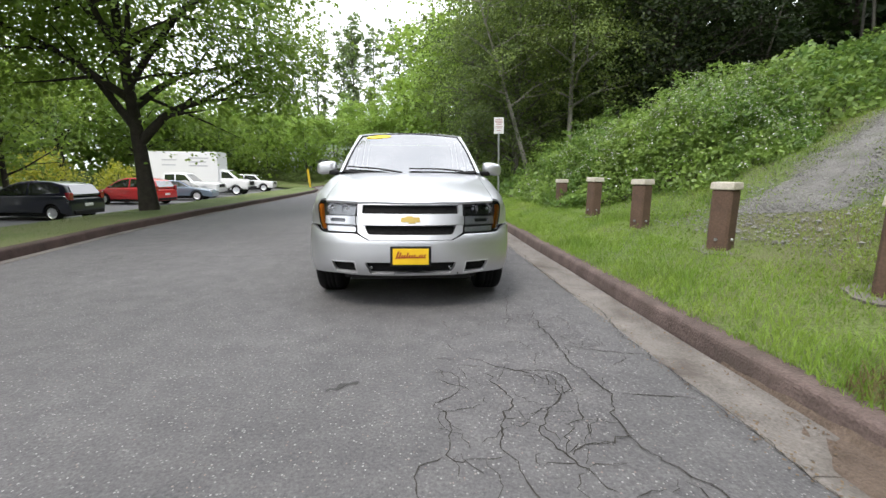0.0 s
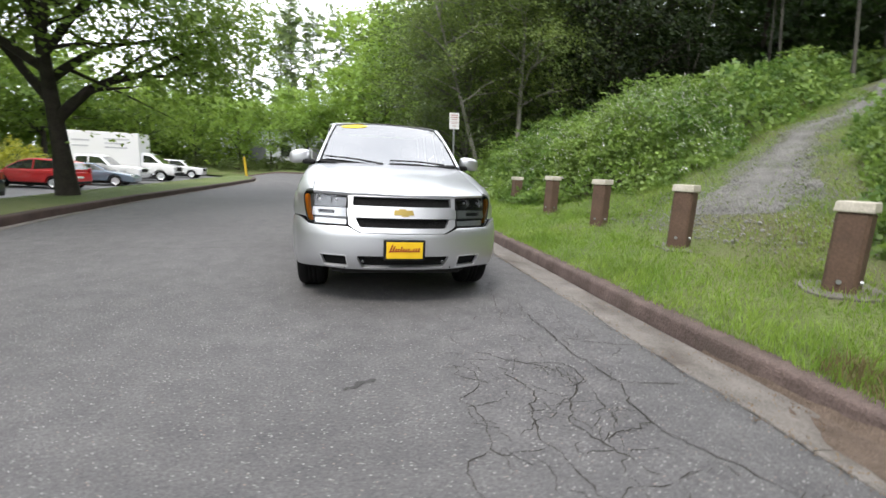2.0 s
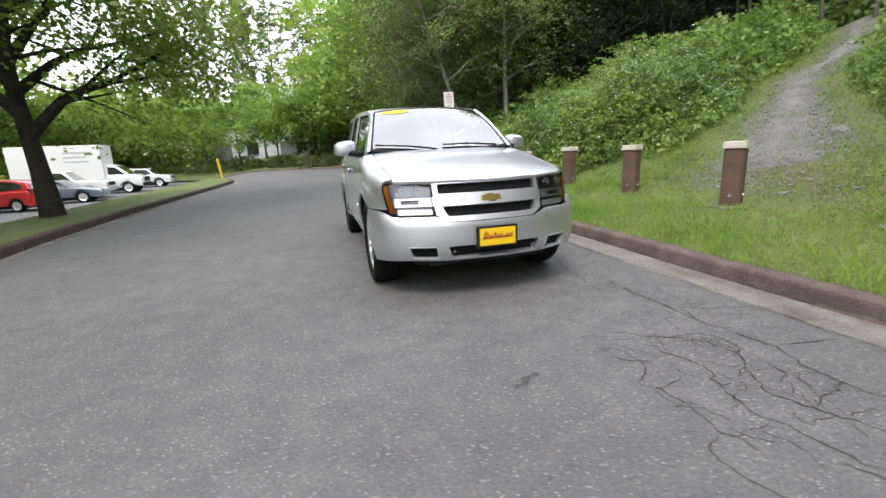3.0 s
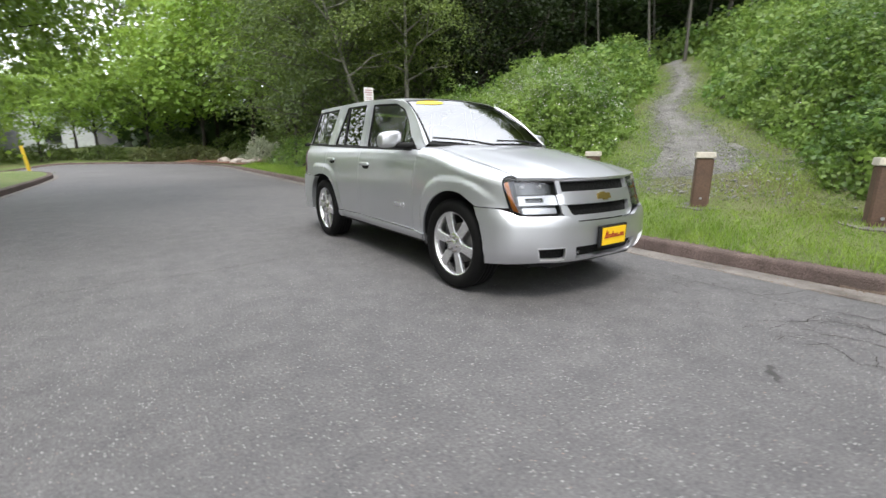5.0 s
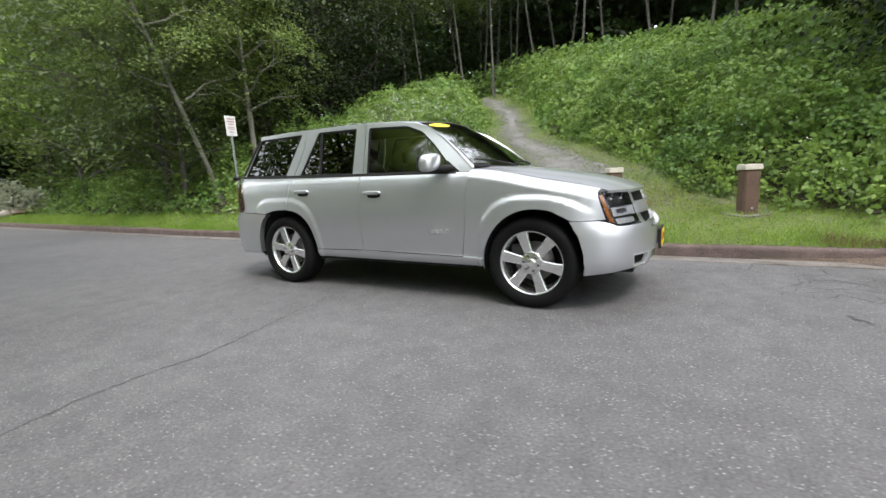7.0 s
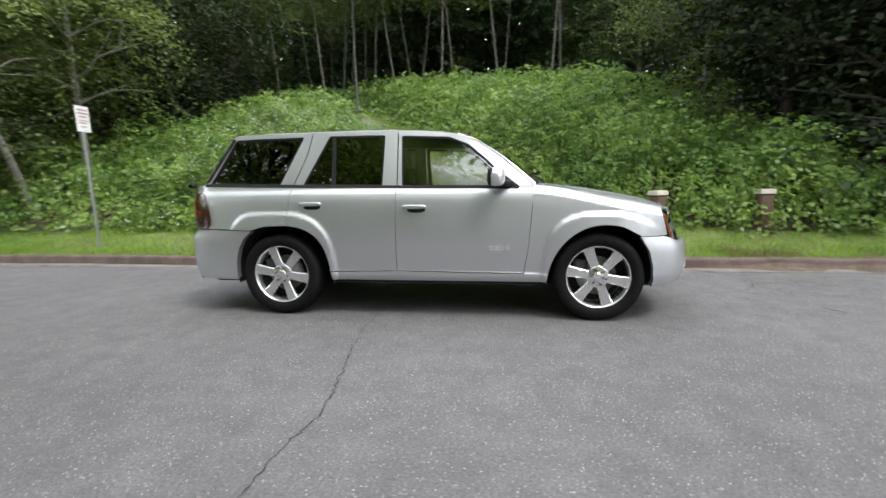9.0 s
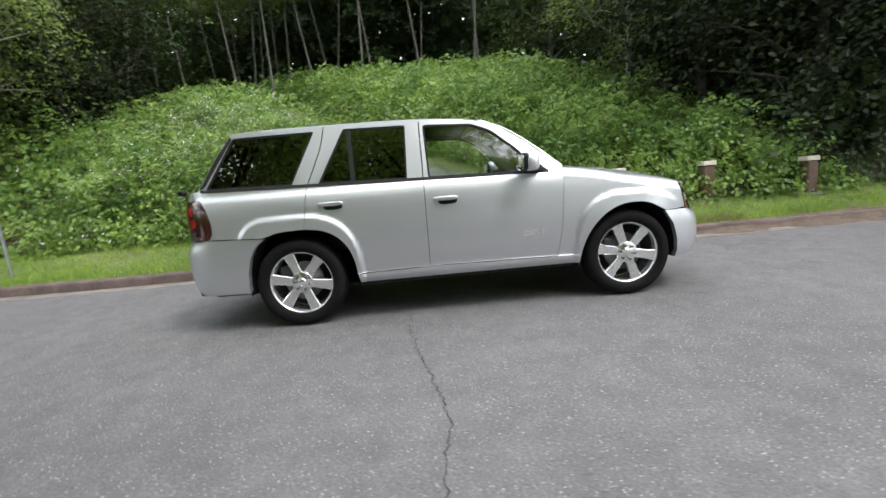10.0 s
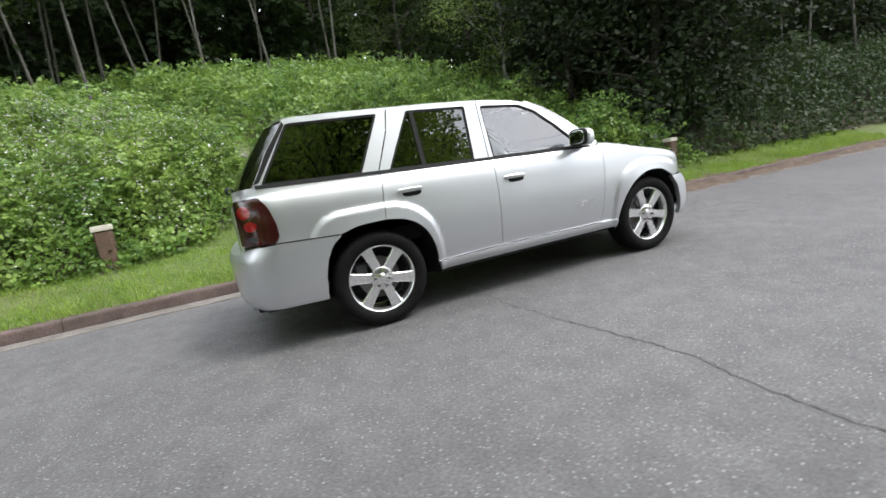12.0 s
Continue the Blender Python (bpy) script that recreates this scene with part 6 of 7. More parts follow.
    for u0, u1, v1 in ((-0.12, -0.93, 0.075), (0.78, -0.02, 0.085)):
        line = [Vector(screen(u0 + (u1 - u0) * t, 0.005 + (v1 - 0.0) * math.sin(math.pi * min(t * 0.72, 0.5)) * 0.85 + 0.0)) + Vector((0, -0.012, 0.02)) for t in np.linspace(0, 1, 12)]
        v, f = tube([tuple(p) for p in line], [0.011] * 5 + [0.009] * 7, 6)
        part("wiper", mesh_of("wiper", v, f, BLACK_TRIM, True), BLACK_TRIM, ws, "black wiper arm and blade")
    # roof and tail
    edge = [(u, 1.105 + 0.10 * u * u) for u in np.linspace(-1, 1, 17)]
    rear = [(u, 3.44 - 0.07 * u * u) for u in np.linspace(1, -1, 17)]
    panel("roof", edge + rear, roof, SILVER, car, cell=0.07, thick=0.02)
    panel("headlining", [(-0.93, 1.25), (0.93, 1.25), (0.93, 3.3), (-0.93, 3.3)], roof, LINER, car, cell=0.15, thick=0.0, offset=-0.04)
    panel("tail_window", [(-1, 0), (1, 0), (1, 0.97), (-1, 0.97)], tail_glass, DARK_GLASS, car, cell=0.1, thick=0.0, label="dark tinted tail window")
    panel("tailgate", [(-0.74, 0.77), (0.74, 0.77), (0.76, 1.215), (-0.76, 1.215)], lambda x, z: (x, 3.85 - 0.05 * (x / 0.74) ** 4 - 0.06 * step(1.05, 1.22, z), z), SILVER, car, thick=0.03)
    v, f = tube([(-0.72, 3.80, 1.225), (-0.76, 3.815, 1.222), (-0.80, 3.80, 1.218)], [0.022, 0.026, 0.02], 8)
    part("glass_hinge", mesh_of("glass_hinge", v, f, BLACK_TRIM, True), BLACK_TRIM, car)
    s33 = lambda y: next(i for i in range(60, len(REAR_PLAN)) if REAR_PLAN[i][1] < y) * 0.01
    arch = [p for p in arch_line(ARCH_R, 0, J, 40) if p[0] > 3.0 and 0.335 < p[1] < 0.79]
    half = [(s33(3.5), 0.335), (s33(3.306), 0.33)] + [(s33(y), z) for y, z in arch] + [(s33(3.135), 0.79), (s33(3.56), 0.806), (s33(3.8), 0.80), (s33(3.86), 0.765), (0.45, 0.755)]
    outline = half + [(-s, z) for s, z in reversed(half)]
    panel("rear_bumper", outline, rear_bumper, SILVER, car, cell=0.04, thick=0.06)
    ledge = [(x, 3.80) for x in np.linspace(-0.78, 0.78, 9)] + [(x, 3.925 - 0.13 * (x / 0.8) ** 4) for x in np.linspace(0.78, -0.78, 9)]
    panel("bumper_step", ledge, lambda x, y: (x, y, 0.752), SILVER, car, thick=0.03, inside=(0, 3.5, 0.2))
    for x in (-0.62, 0.62):
        v, f = tube([(x, 3.55, 0.36), (x, 3.8, 0.352), (x, 3.84, 0.35)], [0.035, 0.037, 0.037], 16)
        part("exhaust_tip", mesh_of("exhaust_tip", v, f, CHROME, True), CHROME, car, "chrome exhaust tip")
    # number plate with bars for its writing
    plate = part("plate_frame", box(-0.172, 0.172, -0.915, -0.89, 0.418, 0.588, 0.006), BLACK_TRIM, car, "black plate frame")
    part("plate", box(-0.15, 0.15, -0.921, -0.9155, 0.436, 0.572, 0.002), PLATE_YELLOW, plate, "yellow dealer plate with a dark red line")
    # slanted strokes of a script that cannot be read
    for k, (x, tall) in enumerate(((-0.122, 0.062), (-0.1, 0.05), (-0.078, 0.03), (-0.058, 0.028), (-0.037, 0.046), (-0.016, 0.028), (0.005, 0.026), (0.026, 0.028), (0.05, 0.012), (0.07, 0.026), (0.09, 0.026), (0.112, 0.028))):
        stroke = box(-0.006, 0.006, -0.9245, -0.9215, 0, tall)
        for q in stroke.verts:
            q.co.x += x + 0.35 * q.co.z
            q.co.z += 0.488 + 0.0008 * k
        part("text_bar", stroke, PLATE_RED, plate)
    part("text_bar", box(-0.125, 0.125, -0.9244, -0.9214, 0.492, 0.5), PLATE_RED, plate)
    # underside and cabin
    part("underbody", box(-0.6, 0.6, -0.6, 3.75, 0.25, 0.5, 0.03), DARK, car)
    # unseen slab added between the wheels to block light under the sills
    part("underbody_light_block", box(-0.84, 0.84, 0.5, 2.36, 0.3, 0.42, 0.02), DARK, car)
    part("front_valance", box(-0.52, 0.52, -0.74, -0.42, 0.27, 0.34, 0.02), DARK, car)
    part("rear_valance", box(-0.76, 0.76, 3.3, 3.8, 0.31, 0.4, 0.02), DARK, car)
    part("engine_bay", box(-0.6, 0.6, -0.6, 0.5, 0.45, 0.9, 0.03), DARK, car)
    part("floor_tub", box(-0.80, 0.80, 0.5, 2.3, 0.42, 0.52, 0.02), DARK, car)
    part("load_floor", box(-0.6, 0.6, 2.3, 3.7, 0.5, 0.86, 0.02), DARK, car)
    for sg in (-1, 1):
        part("door_lining", box(min(sg * 0.78, sg * 0.85), max(sg * 0.78, sg * 0.85), 0.62, 2.35, 0.45, 1.14, 0.02), TRIM_GREY, car)
        part("side_lining", box(min(sg * 0.62, sg * 0.82), max(sg * 0.62, sg * 0.82), 2.4, 3.55, 0.86, 1.16, 0.02), DARK, car)
    dash = superball(0, 0.72, 0.98, 0.78, 0.2, 0.16, 0.45, 12, 40)
    part("dashboard", dash, TRIM_GREY, car)
    ring = [(0.38 + 0.185 * math.cos(w), 1.02 + 0.07 * math.sin(w), 1.02 + 0.17 * math.sin(w)) for w in np.linspace(0, 2 * math.pi, 33)]
    v, f = tube(ring, [0.015] * 33, 8)
    steer = part("steering_wheel", mesh_of("steering_wheel", v, f, BLACK_TRIM, True), BLACK_TRIM, car)
    part("spoke_plate", superball(0.38, 1.01, 1.01, 0.15, 0.02, 0.05, 0.6, 8, 16), BLACK_TRIM, steer)
    for sx in (-0.4, 0.4):
        seat = part("front_seat", superball(sx, 1.52, 0.66, 0.25, 0.27, 0.1, 0.5), TRIM_GREY, car)
        backrest = superball(sx, 1.82, 0.98, 0.23, 0.075, 0.33, 0.5)
        for q in backrest.verts:
            q.co.y += 0.3 * (q.co.z - 0.7)
        part("backrest", backrest, TRIM_GREY, seat)
        part("headrest", superball(sx, 1.99, 1.38, 0.13, 0.05, 0.085, 0.6), TRIM_GREY, seat)
    bench = part("rear_seat", superball(0, 2.5, 0.66, 0.62, 0.25, 0.1, 0.4), TRIM_GREY, car)
    part("backrest", superball(0, 2.8, 0.97, 0.6, 0.08, 0.3, 0.4), TRIM_GREY, bench)
    part("inner_mirror", superball(0.0, 1.1, 1.56, 0.1, 0.015, 0.03, 0.6, 8, 16), BLACK_TRIM, car)
    return car


silver_car()


# ---------------------------------------------------------------- car park, far lawn, backdrop of woods
WHITE_PAINT = car_paint("white_van_paint", (0.78, 0.78, 0.77), 0.0, 0.35)
RED_PAINT = car_paint("red_paint", (0.52, 0.014, 0.016), 0.0, 0.3)
NAVY_PAINT = car_paint("blue_black_paint", (0.006, 0.008, 0.018), 0.0, 0.25, 0.0)
GREY_BLUE = car_paint("grey_blue_paint", (0.16, 0.21, 0.27), 0.4, 0.3)
FAR_GLASS = plain("far_window_glass", (0.02, 0.022, 0.025), 0.06, 0.0, 1.0)
FAR_GLASS.node_tree.nodes["Principled BSDF"].inputs["IOR"].default_value = 2.3
WALL_WHITE = mottled("pale_wall", (0.5, 0.52, 0.54), (0.62, 0.64, 0.66), 0.6, 0.85)
LETTER_GREY = plain("faded_lettering", (0.5, 0.5, 0.52), 0.6)
ROOF_GREY = mottled("grey_roofing", (0.12, 0.12, 0.13), (0.2, 0.2, 0.21), 1.0, 0.9)
LEAF_YELLOW = leafy("golden_leaves", (0.2, 0.22, 0.02), (0.32, 0.33, 0.03), (0.42, 0.42, 0.06), (0.5, 0.5, 0.06))
LEAF_PALE = leafy("silvery_leaves", (0.2, 0.24, 0.17), (0.32, 0.35, 0.26), (0.46, 0.48, 0.38), (0.4, 0.42, 0.25))
LEAF_OLIVE = leafy("olive_leaves", (0.06, 0.08, 0.03), (0.1, 0.12, 0.045), (0.15, 0.16, 0.06), (0.16, 0.18, 0.05))


def extruded(outline, half, narrow=0.0, top=None, base=None):
    """A side view (y, z) drawn out to both sides; narrower towards its top where asked."""
    bm = bmesh.new()
    def width(z):
        return half if top is None else half - narrow * min(max((z - base) / (top - base), 0), 1)
    rings = []
    for s in (-1, -0.93, 0.93, 1):
        inset = 0.03 if abs(s) == 1 else 0.0
        c = np.mean(outline, axis=0)
        rings.append([bm.verts.new((math.copysign(1, s) * width(z) * abs(s), c[0] + (y - c[0]) * (1 - inset), c[1] + (z - c[1]) * (1 - inset))) for y, z in outline])
    n = len(outline)
    for a, b in zip(rings, rings[1:]):
        for i in range(n):
            bm.faces.new((a[i], a[(i + 1) % n], b[(i + 1) % n], b[i]))
    bm.faces.new(rings[0])
    bm.faces.new(list(reversed(rings[-1])))
    bmesh.ops.recalc_face_normals(bm, faces=bm.faces)
    sharp = [e for e in bm.edges if len(e.link_faces) == 2 and e.calc_face_angle(0) > 0.35]
    bmesh.ops.bevel(bm, geom=sharp, offset=0.045, segments=3, affect="EDGES", profile=0.5, clamp_overlap=True)
    return smooth_all(bm)


def far_wheel(root, x, y, r, sg):
    w = lathe([(0.62 * r, -0.11), (0.9 * r, -0.1), (r, -0.07), (r, 0.07), (0.9 * r, 0.1), (0.66 * r, 0.105)], (x, y, r), RUBBER, "wheel", root, 24, "", sg)
    lathe([(0.0, 0.07), (0.2 * r, 0.075), (0.25 * r, 0.06), (0.6 * r, 0.085), (0.66 * r, 0.105)], (x, y, r), REFLECTOR, "rim", w, 18, "", sg)


def vehicle(name, label, paint, m, body, cabin, windows, wheels, half, r=0.32, narrow=0.16, extras=()):
    """A parked vehicle: body and cabin from their side views, windows let into the cabin, wheels, lamps."""
    root = thing(name, label, "vehicle" if "truck" in name else "car", at=m)
    zl = min(z for _, z in body)
    lower = []
    for y in sorted(wheels):
        lower += [(y + (r + 0.06) * math.cos(w), r + (r + 0.06) * math.sin(w)) for w in np.linspace(math.pi, 0, 9) if r + (r + 0.06) * math.sin(w) >= zl]
    part("body", extruded(lower + body, half), paint, root)
    base, top = min(z for _, z in cabin), max(z for _, z in cabin)
    part("cabin", extruded(cabin, half - 0.04, narrow, top, base), paint, root)
    for win in windows:
        for sg in (-1, 1):
            bm = bmesh.new()
            vs = []
            for y, z in win:
                x = (half - 0.04) - narrow * (z - base) / (top - base) + 0.008
                vs.append(bm.verts.new((sg * x, y, z)))
            f = bm.faces.new(vs if sg > 0 else vs[::-1])
            ex = bmesh.ops.extrude_face_region(bm, geom=[f])
            bmesh.ops.translate(bm, verts=[q for q in ex["geom"] if isinstance(q, bmesh.types.BMVert)], vec=(-sg * 0.02, 0, 0))
            bmesh.ops.recalc_face_normals(bm, faces=bm.faces)
            part("window", bm, FAR_GLASS, root)
    for y in wheels:
        for sg in (-1, 1):
            far_wheel(root, sg * (half - 0.1), y, r, 1 if sg > 0 else -1)
    for nm, mat, b in extras:
        part(nm, box(*b, 0.015, 1), mat, root)
    part("underside", box(-half + 0.15, half - 0.15, min(wheels) - 0.3, max(wheels) + 0.3, 0.16, 0.4, 0.02, 1), DARK, root)
    return root


def shield(root, pts_low, pts_high, name="window"):
    """A sloping pane between two crosswise edges: (half width, y, z) each."""
    (w0, y0, z0), (w1, y1, z1) = pts_low, pts_high
    bm = bmesh.new()
    vs = [bm.verts.new(p) for p in ((-w0, y0, z0), (w0, y0, z0), (w1, y1, z1), (-w1, y1, z1))]
    f = bm.faces.new(vs)
    ex = bmesh.ops.extrude_face_region(bm, geom=[f])
    d = Vector((0, z1 - z0, y0 - y1)).normalized() * (0.015 if y1 < y0 else -0.015)
    bmesh.ops.translate(bm, verts=[q for q in ex["geom"] if isinstance(q, bmesh.types.BMVert)], vec=d)
    bmesh.ops.recalc_face_normals(bm, faces=bm.faces)
    part(name, bm, FAR_GLASS, root)


# shapes have their front towards +y before they are turned
HATCH_BODY = [(2.02, 0.22), (2.06, 0.45), (1.98, 0.66), (1.55, 0.82), (0.95, 0.93), (-1.85, 0.98), (-2.0, 0.85), (-2.04, 0.5), (-1.98, 0.22)]
HATCH_CABIN = [(1.25, 0.9), (0.5, 1.36), (0.05, 1.5), (-0.5, 1.54), (-1.2, 1.5), (-1.75, 1.38), (-2.0, 0.95)]
HATCH_WINDOWS = ([(1.02, 0.97), (0.47, 1.31), (0.05, 1.43), (-0.28, 1.46), (-0.28, 0.99)], [(-0.36, 0.99), (-0.36, 1.46), (-1.15, 1.43), (-1.55, 1.3), (-1.6, 1.08)])
LOT_Z = -0.786


def hatchback(name, label, paint, x, y, turn):
    extras = [("tail_lamp", RED_LENS, (sg * 0.74 - 0.09, sg * 0.74 + 0.09, -2.03, -1.86, 0.82, 1.1)) for sg in (-1, 1)]
    extras += [("headlamp", REFLECTOR, (sg * 0.66 - 0.14, sg * 0.66 + 0.14, 1.82, 2.02, 0.6, 0.74)) for sg in (-1, 1)]
    extras += [("rear_plate", SIGN_WHITE, (-0.2, 0.2, -2.06, -2.03, 0.55, 0.67)), ("bumper_trim", BLACK_TRIM, (-0.7, 0.7, -2.07, -2.0, 0.26, 0.4))]
    car = vehicle(name, label, paint, pose(x, y, LOT_Z, 0, 0, turn), HATCH_BODY, HATCH_CABIN, HATCH_WINDOWS, (-1.28, 1.27), 0.86, 0.31, 0.2, extras)
    shield(car, (0.66, -1.99, 1.02), (0.56, -1.78, 1.36))
    shield(car, (0.7, 1.2, 0.95), (0.56, 0.54, 1.35))
    return car


hatchback("hatchback_car", "glossy blue-black hatchback parked on the car park", NAVY_PAINT, -14.9, 14.2, 84)
hatchback("hatchback_car", "bright red compact hatchback parked on the car park", RED_PAINT, -16.2, 22.6, 80)

sedan = vehicle("sedan_car", "grey-blue sedan parked between red car and pickup", GREY_BLUE, pose(-15.6, 26.2, LOT_Z, 0, 0, -82),
                [(2.3, 0.25), (2.34, 0.5), (2.2, 0.68), (1.2, 0.86), (-1.6, 0.93), (-2.25, 0.88), (-2.34, 0.5), (-2.28, 0.25)],
                [(1.1, 0.85), (0.35, 1.3), (-0.75, 1.34), (-1.55, 0.92)], ([(0.9, 0.92), (0.33, 1.26), (-0.2, 1.28), (-0.2, 0.93)], [(-0.27, 0.93), (-0.27, 1.28), (-0.75, 1.27), (-1.3, 0.95)]),
                (-1.4, 1.4), 0.9, 0.32, 0.22, [("headlamp", REFLECTOR, (sg * 0.66 - 0.16, sg * 0.66 + 0.16, 2.1, 2.3, 0.58, 0.72)) for sg in (-1, 1)])
shield(sedan, (0.72, 1.05, 0.9), (0.58, 0.38, 1.3))

pickup = vehicle("pickup_truck", "white pickup truck parked facing the road", WHITE_PAINT, pose(-16.6, 28.9, LOT_Z, 0, 0, -85),
                 [(2.6, 0.4), (2.68, 0.75), (2.6, 1.02), (2.4, 1.1), (1.0, 1.18), (-2.65, 1.16), (-2.7, 0.6), (-2.65, 0.4)],
                 [(1.1, 1.12), (0.5, 1.74), (0.2, 1.8), (-0.9, 1.78), (-1.0, 1.12)], ([(0.88, 1.2), (0.46, 1.66), (-0.1, 1.7), (-0.1, 1.2)], [(-0.18, 1.2), (-0.18, 1.7), (-0.8, 1.68), (-0.85, 1.2)]),
                 (-1.75, 1.75), 0.98, 0.4, 0.18, [("headlamp", REFLECTOR, (sg * 0.76 - 0.14, sg * 0.76 + 0.14, 2.55, 2.7, 0.82, 1.0)) for sg in (-1, 1)] + [("grille", BLACK_TRIM, (-0.58, 0.58, 2.6, 2.7, 0.78, 1.0)), ("bumper", REFLECTOR, (-0.95, 0.95, 2.62, 2.76, 0.48, 0.68))])
shield(pickup, (0.8, 1.06, 1.16), (0.68, 0.52, 1.7))

truck = vehicle("box_truck", "white box truck with a van cab on the car park", WHITE_PAINT, pose(-16.9, 33.6, LOT_Z, 0, 0, -86),
                [(3.4, 0.45), (3.5, 0.8), (3.4, 1.12), (2.9, 1.3), (1.0, 1.4), (-3.9, 0.95), (-3.95, 0.7), (-3.9, 0.45)],
                [(2.75, 1.25), (1.9, 1.98), (1.5, 2.08), (0.9, 2.06), (0.9, 1.25)], ([(2.4, 1.36), (1.88, 1.84), (1.4, 1.9), (1.4, 1.36)],),
                (-2.5, 2.5), 1.0, 0.4, 0.16, [("cargo_box", WHITE_PAINT, (-1.15, 1.15, -4.0, 1.25, 0.95, 3.45)), ("headlamp", REFLECTOR, (-0.95, -0.62, 3.35, 3.5, 0.85, 1.08)), ("headlamp", REFLECTOR, (0.62, 0.95, 3.35, 3.5, 0.85, 1.08)),
                ("grille", BLACK_TRIM, (-0.6, 0.6, 3.42, 3.52, 0.8, 1.1)), ("bumper", BLACK_TRIM, (-0.98, 0.98, 3.42, 3.6, 0.48, 0.68))]
                + [("text_bar", LETTER_GREY, (1.152, 1.158, a, b, z, z + 0.1)) for a, b, z in ((-2.9, -1.8, 2.75), (-0.9, 0.6, 2.9), (-0.9, 0.4, 2.6), (-0.9, 0.5, 2.3), (-2.9, -1.9, 2.35))])
shield(truck, (0.8, 2.68, 1.32), (0.72, 1.95, 1.95))

hidden = vehicle("suv_car", "white SUV parked at the car park's far end", WHITE_PAINT, pose(-15.9, 40.5, LOT_Z, 0, 0, -86),
                 [(2.3, 0.35), (2.38, 0.7), (2.25, 0.95), (1.2, 1.06), (-2.3, 1.1), (-2.36, 0.6), (-2.3, 0.35)],
                 [(1.25, 1.02), (0.6, 1.6), (-2.0, 1.68), (-2.28, 1.06)], ([(1.0, 1.1), (0.55, 1.52), (-0.3, 1.56), (-0.3, 1.1)], [(-0.38, 1.1), (-0.38, 1.56), (-1.9, 1.58), (-2.05, 1.12)]),
                 (-1.45, 1.45), 0.93, 0.37, 0.18, [("headlamp", REFLECTOR, (sg * 0.7 - 0.16, sg * 0.7 + 0.16, 2.2, 2.36, 0.78, 0.94)) for sg in (-1, 1)] + [("grille", BLACK_TRIM, (-0.5, 0.5, 2.28, 2.38, 0.68, 0.92))])
shield(hidden, (0.76, 1.2, 1.06), (0.64, 0.62, 1.56))


def yellow_post(x, y):
    root = thing("marker_post", "slim yellow marker post on the grass tip", "post", at=pose(x, y, float(ground_z(x, y)) - 0.05, 0, -6, 0))
    bm = bmesh.new()
    bmesh.ops.create_cone(bm, cap_ends=True, segments=14, radius1=0.075, radius2=0.07, depth=1.25)
    bmesh.ops.translate(bm, verts=bm.verts, vec=(0, 0, 0.6))
    part("post", bm, YELLOW, root)
    cap = bmesh.new()
    bmesh.ops.create_uvsphere(cap, u_segments=14, v_segments=8, radius=0.072)
    bmesh.ops.translate(cap, verts=cap.verts, vec=(0, 0, 1.22))
    part("cap", cap, YELLOW, root)


yellow_post(-6.95, 26.6)


def shrub(name, label, x, y, wide, tall, mat, count, leaf, seed):
    """A low mound of leaves with stems inside."""
    rng = np.random.default_rng(seed)
    z = float(ground_z(x, y))
    root = thing(name, label, "shrub", at=pose(x, y, z))
    d = rng.normal(size=(count, 3))
    d /= np.linalg.norm(d, axis=1)[:, None]
    d[:, 2] = np.abs(d[:, 2])
    rad = rng.uniform(0.55, 1.0, count) ** 0.5 * (1 + 0.18 * np.sin(d[:, 0] * 5 + seed) * np.cos(d[:, 1] * 6))
    c = d * rad[:, None] * (wide, wide, tall) + (0, 0, 0.05)
    v, f = leaf_quads(c, leaf, rng, 0.4)
    part("foliage", mesh_of("foliage", v, f, mat), mat, root)
    stems = [tube([(0, 0, -0.1), (a * 0.3, b * 0.3, tall * 0.4), (a * 0.7, b * 0.7, tall * 0.75)], [0.03, 0.02, 0.008], 5) for a, b in rng.normal(size=(7, 2)) * wide * 0.7]
    v, f = joined(stems)
    part("stems", mesh_of("stems", v, f, BARK), BARK, root)


SHRUBS = [("golden", LEAF_YELLOW, "golden yellow shrub behind the car park", ((-26, 20, 1.8, 3.0), (-22.5, 24.5, 2.0, 3.0), (-29.5, 20, 1.6, 2.6), (-19.8, 27, 1.5, 2.4))),
          ("silvery", LEAF_PALE, "pale silvery shrub at the planted bed", ((5.0, 31.5, 1.0, 1.9), (4.6, 33.6, 0.8, 0.6), (5.6, 30.2, 0.8, 1.3))),
          ("olive", LEAF_OLIVE, "rounded olive green shrub in the mulch bed", ((0.5, 42.5, 1.2, 1.1), (3.0, 39.5, 1.1, 1.0), (-1.6, 44, 1.3, 1.2), (2.3, 43, 1.4, 1.5), (4.2, 36.8, 0.9, 0.9))),
          ("dark", LEAF_WOOD, "dark green clipped shrub on the far lawn", ((-4.5, 47, 1.8, 1.3), (-8.5, 49, 2.2, 1.4), (-13, 51.5, 2.4, 1.5), (-18, 53, 2.4, 1.5), (-23, 54, 2.6, 1.6), (5.5, 39, 1.6, 1.6), (7.5, 33, 2.0, 2.2), (9.5, 39, 2.8, 3.4), (6.5, 46, 3.0, 3.0), (1.5, 50, 3.0, 2.4), (11.5, 34, 2.8, 3.4), (-34, 30, 2.6, 2.0), (-26, 34, 2.4, 1.8), (-38, 24, 2.8, 2.4)))]
k = 0
for nm, mat, label, places in SHRUBS:
    for x, y, w, h in places:
        k += 1
        shrub(nm + "_shrub", label, x, y, w, h, mat, int(900 + 500 * w), 0.09 + 0.02 * w, 300 + k)

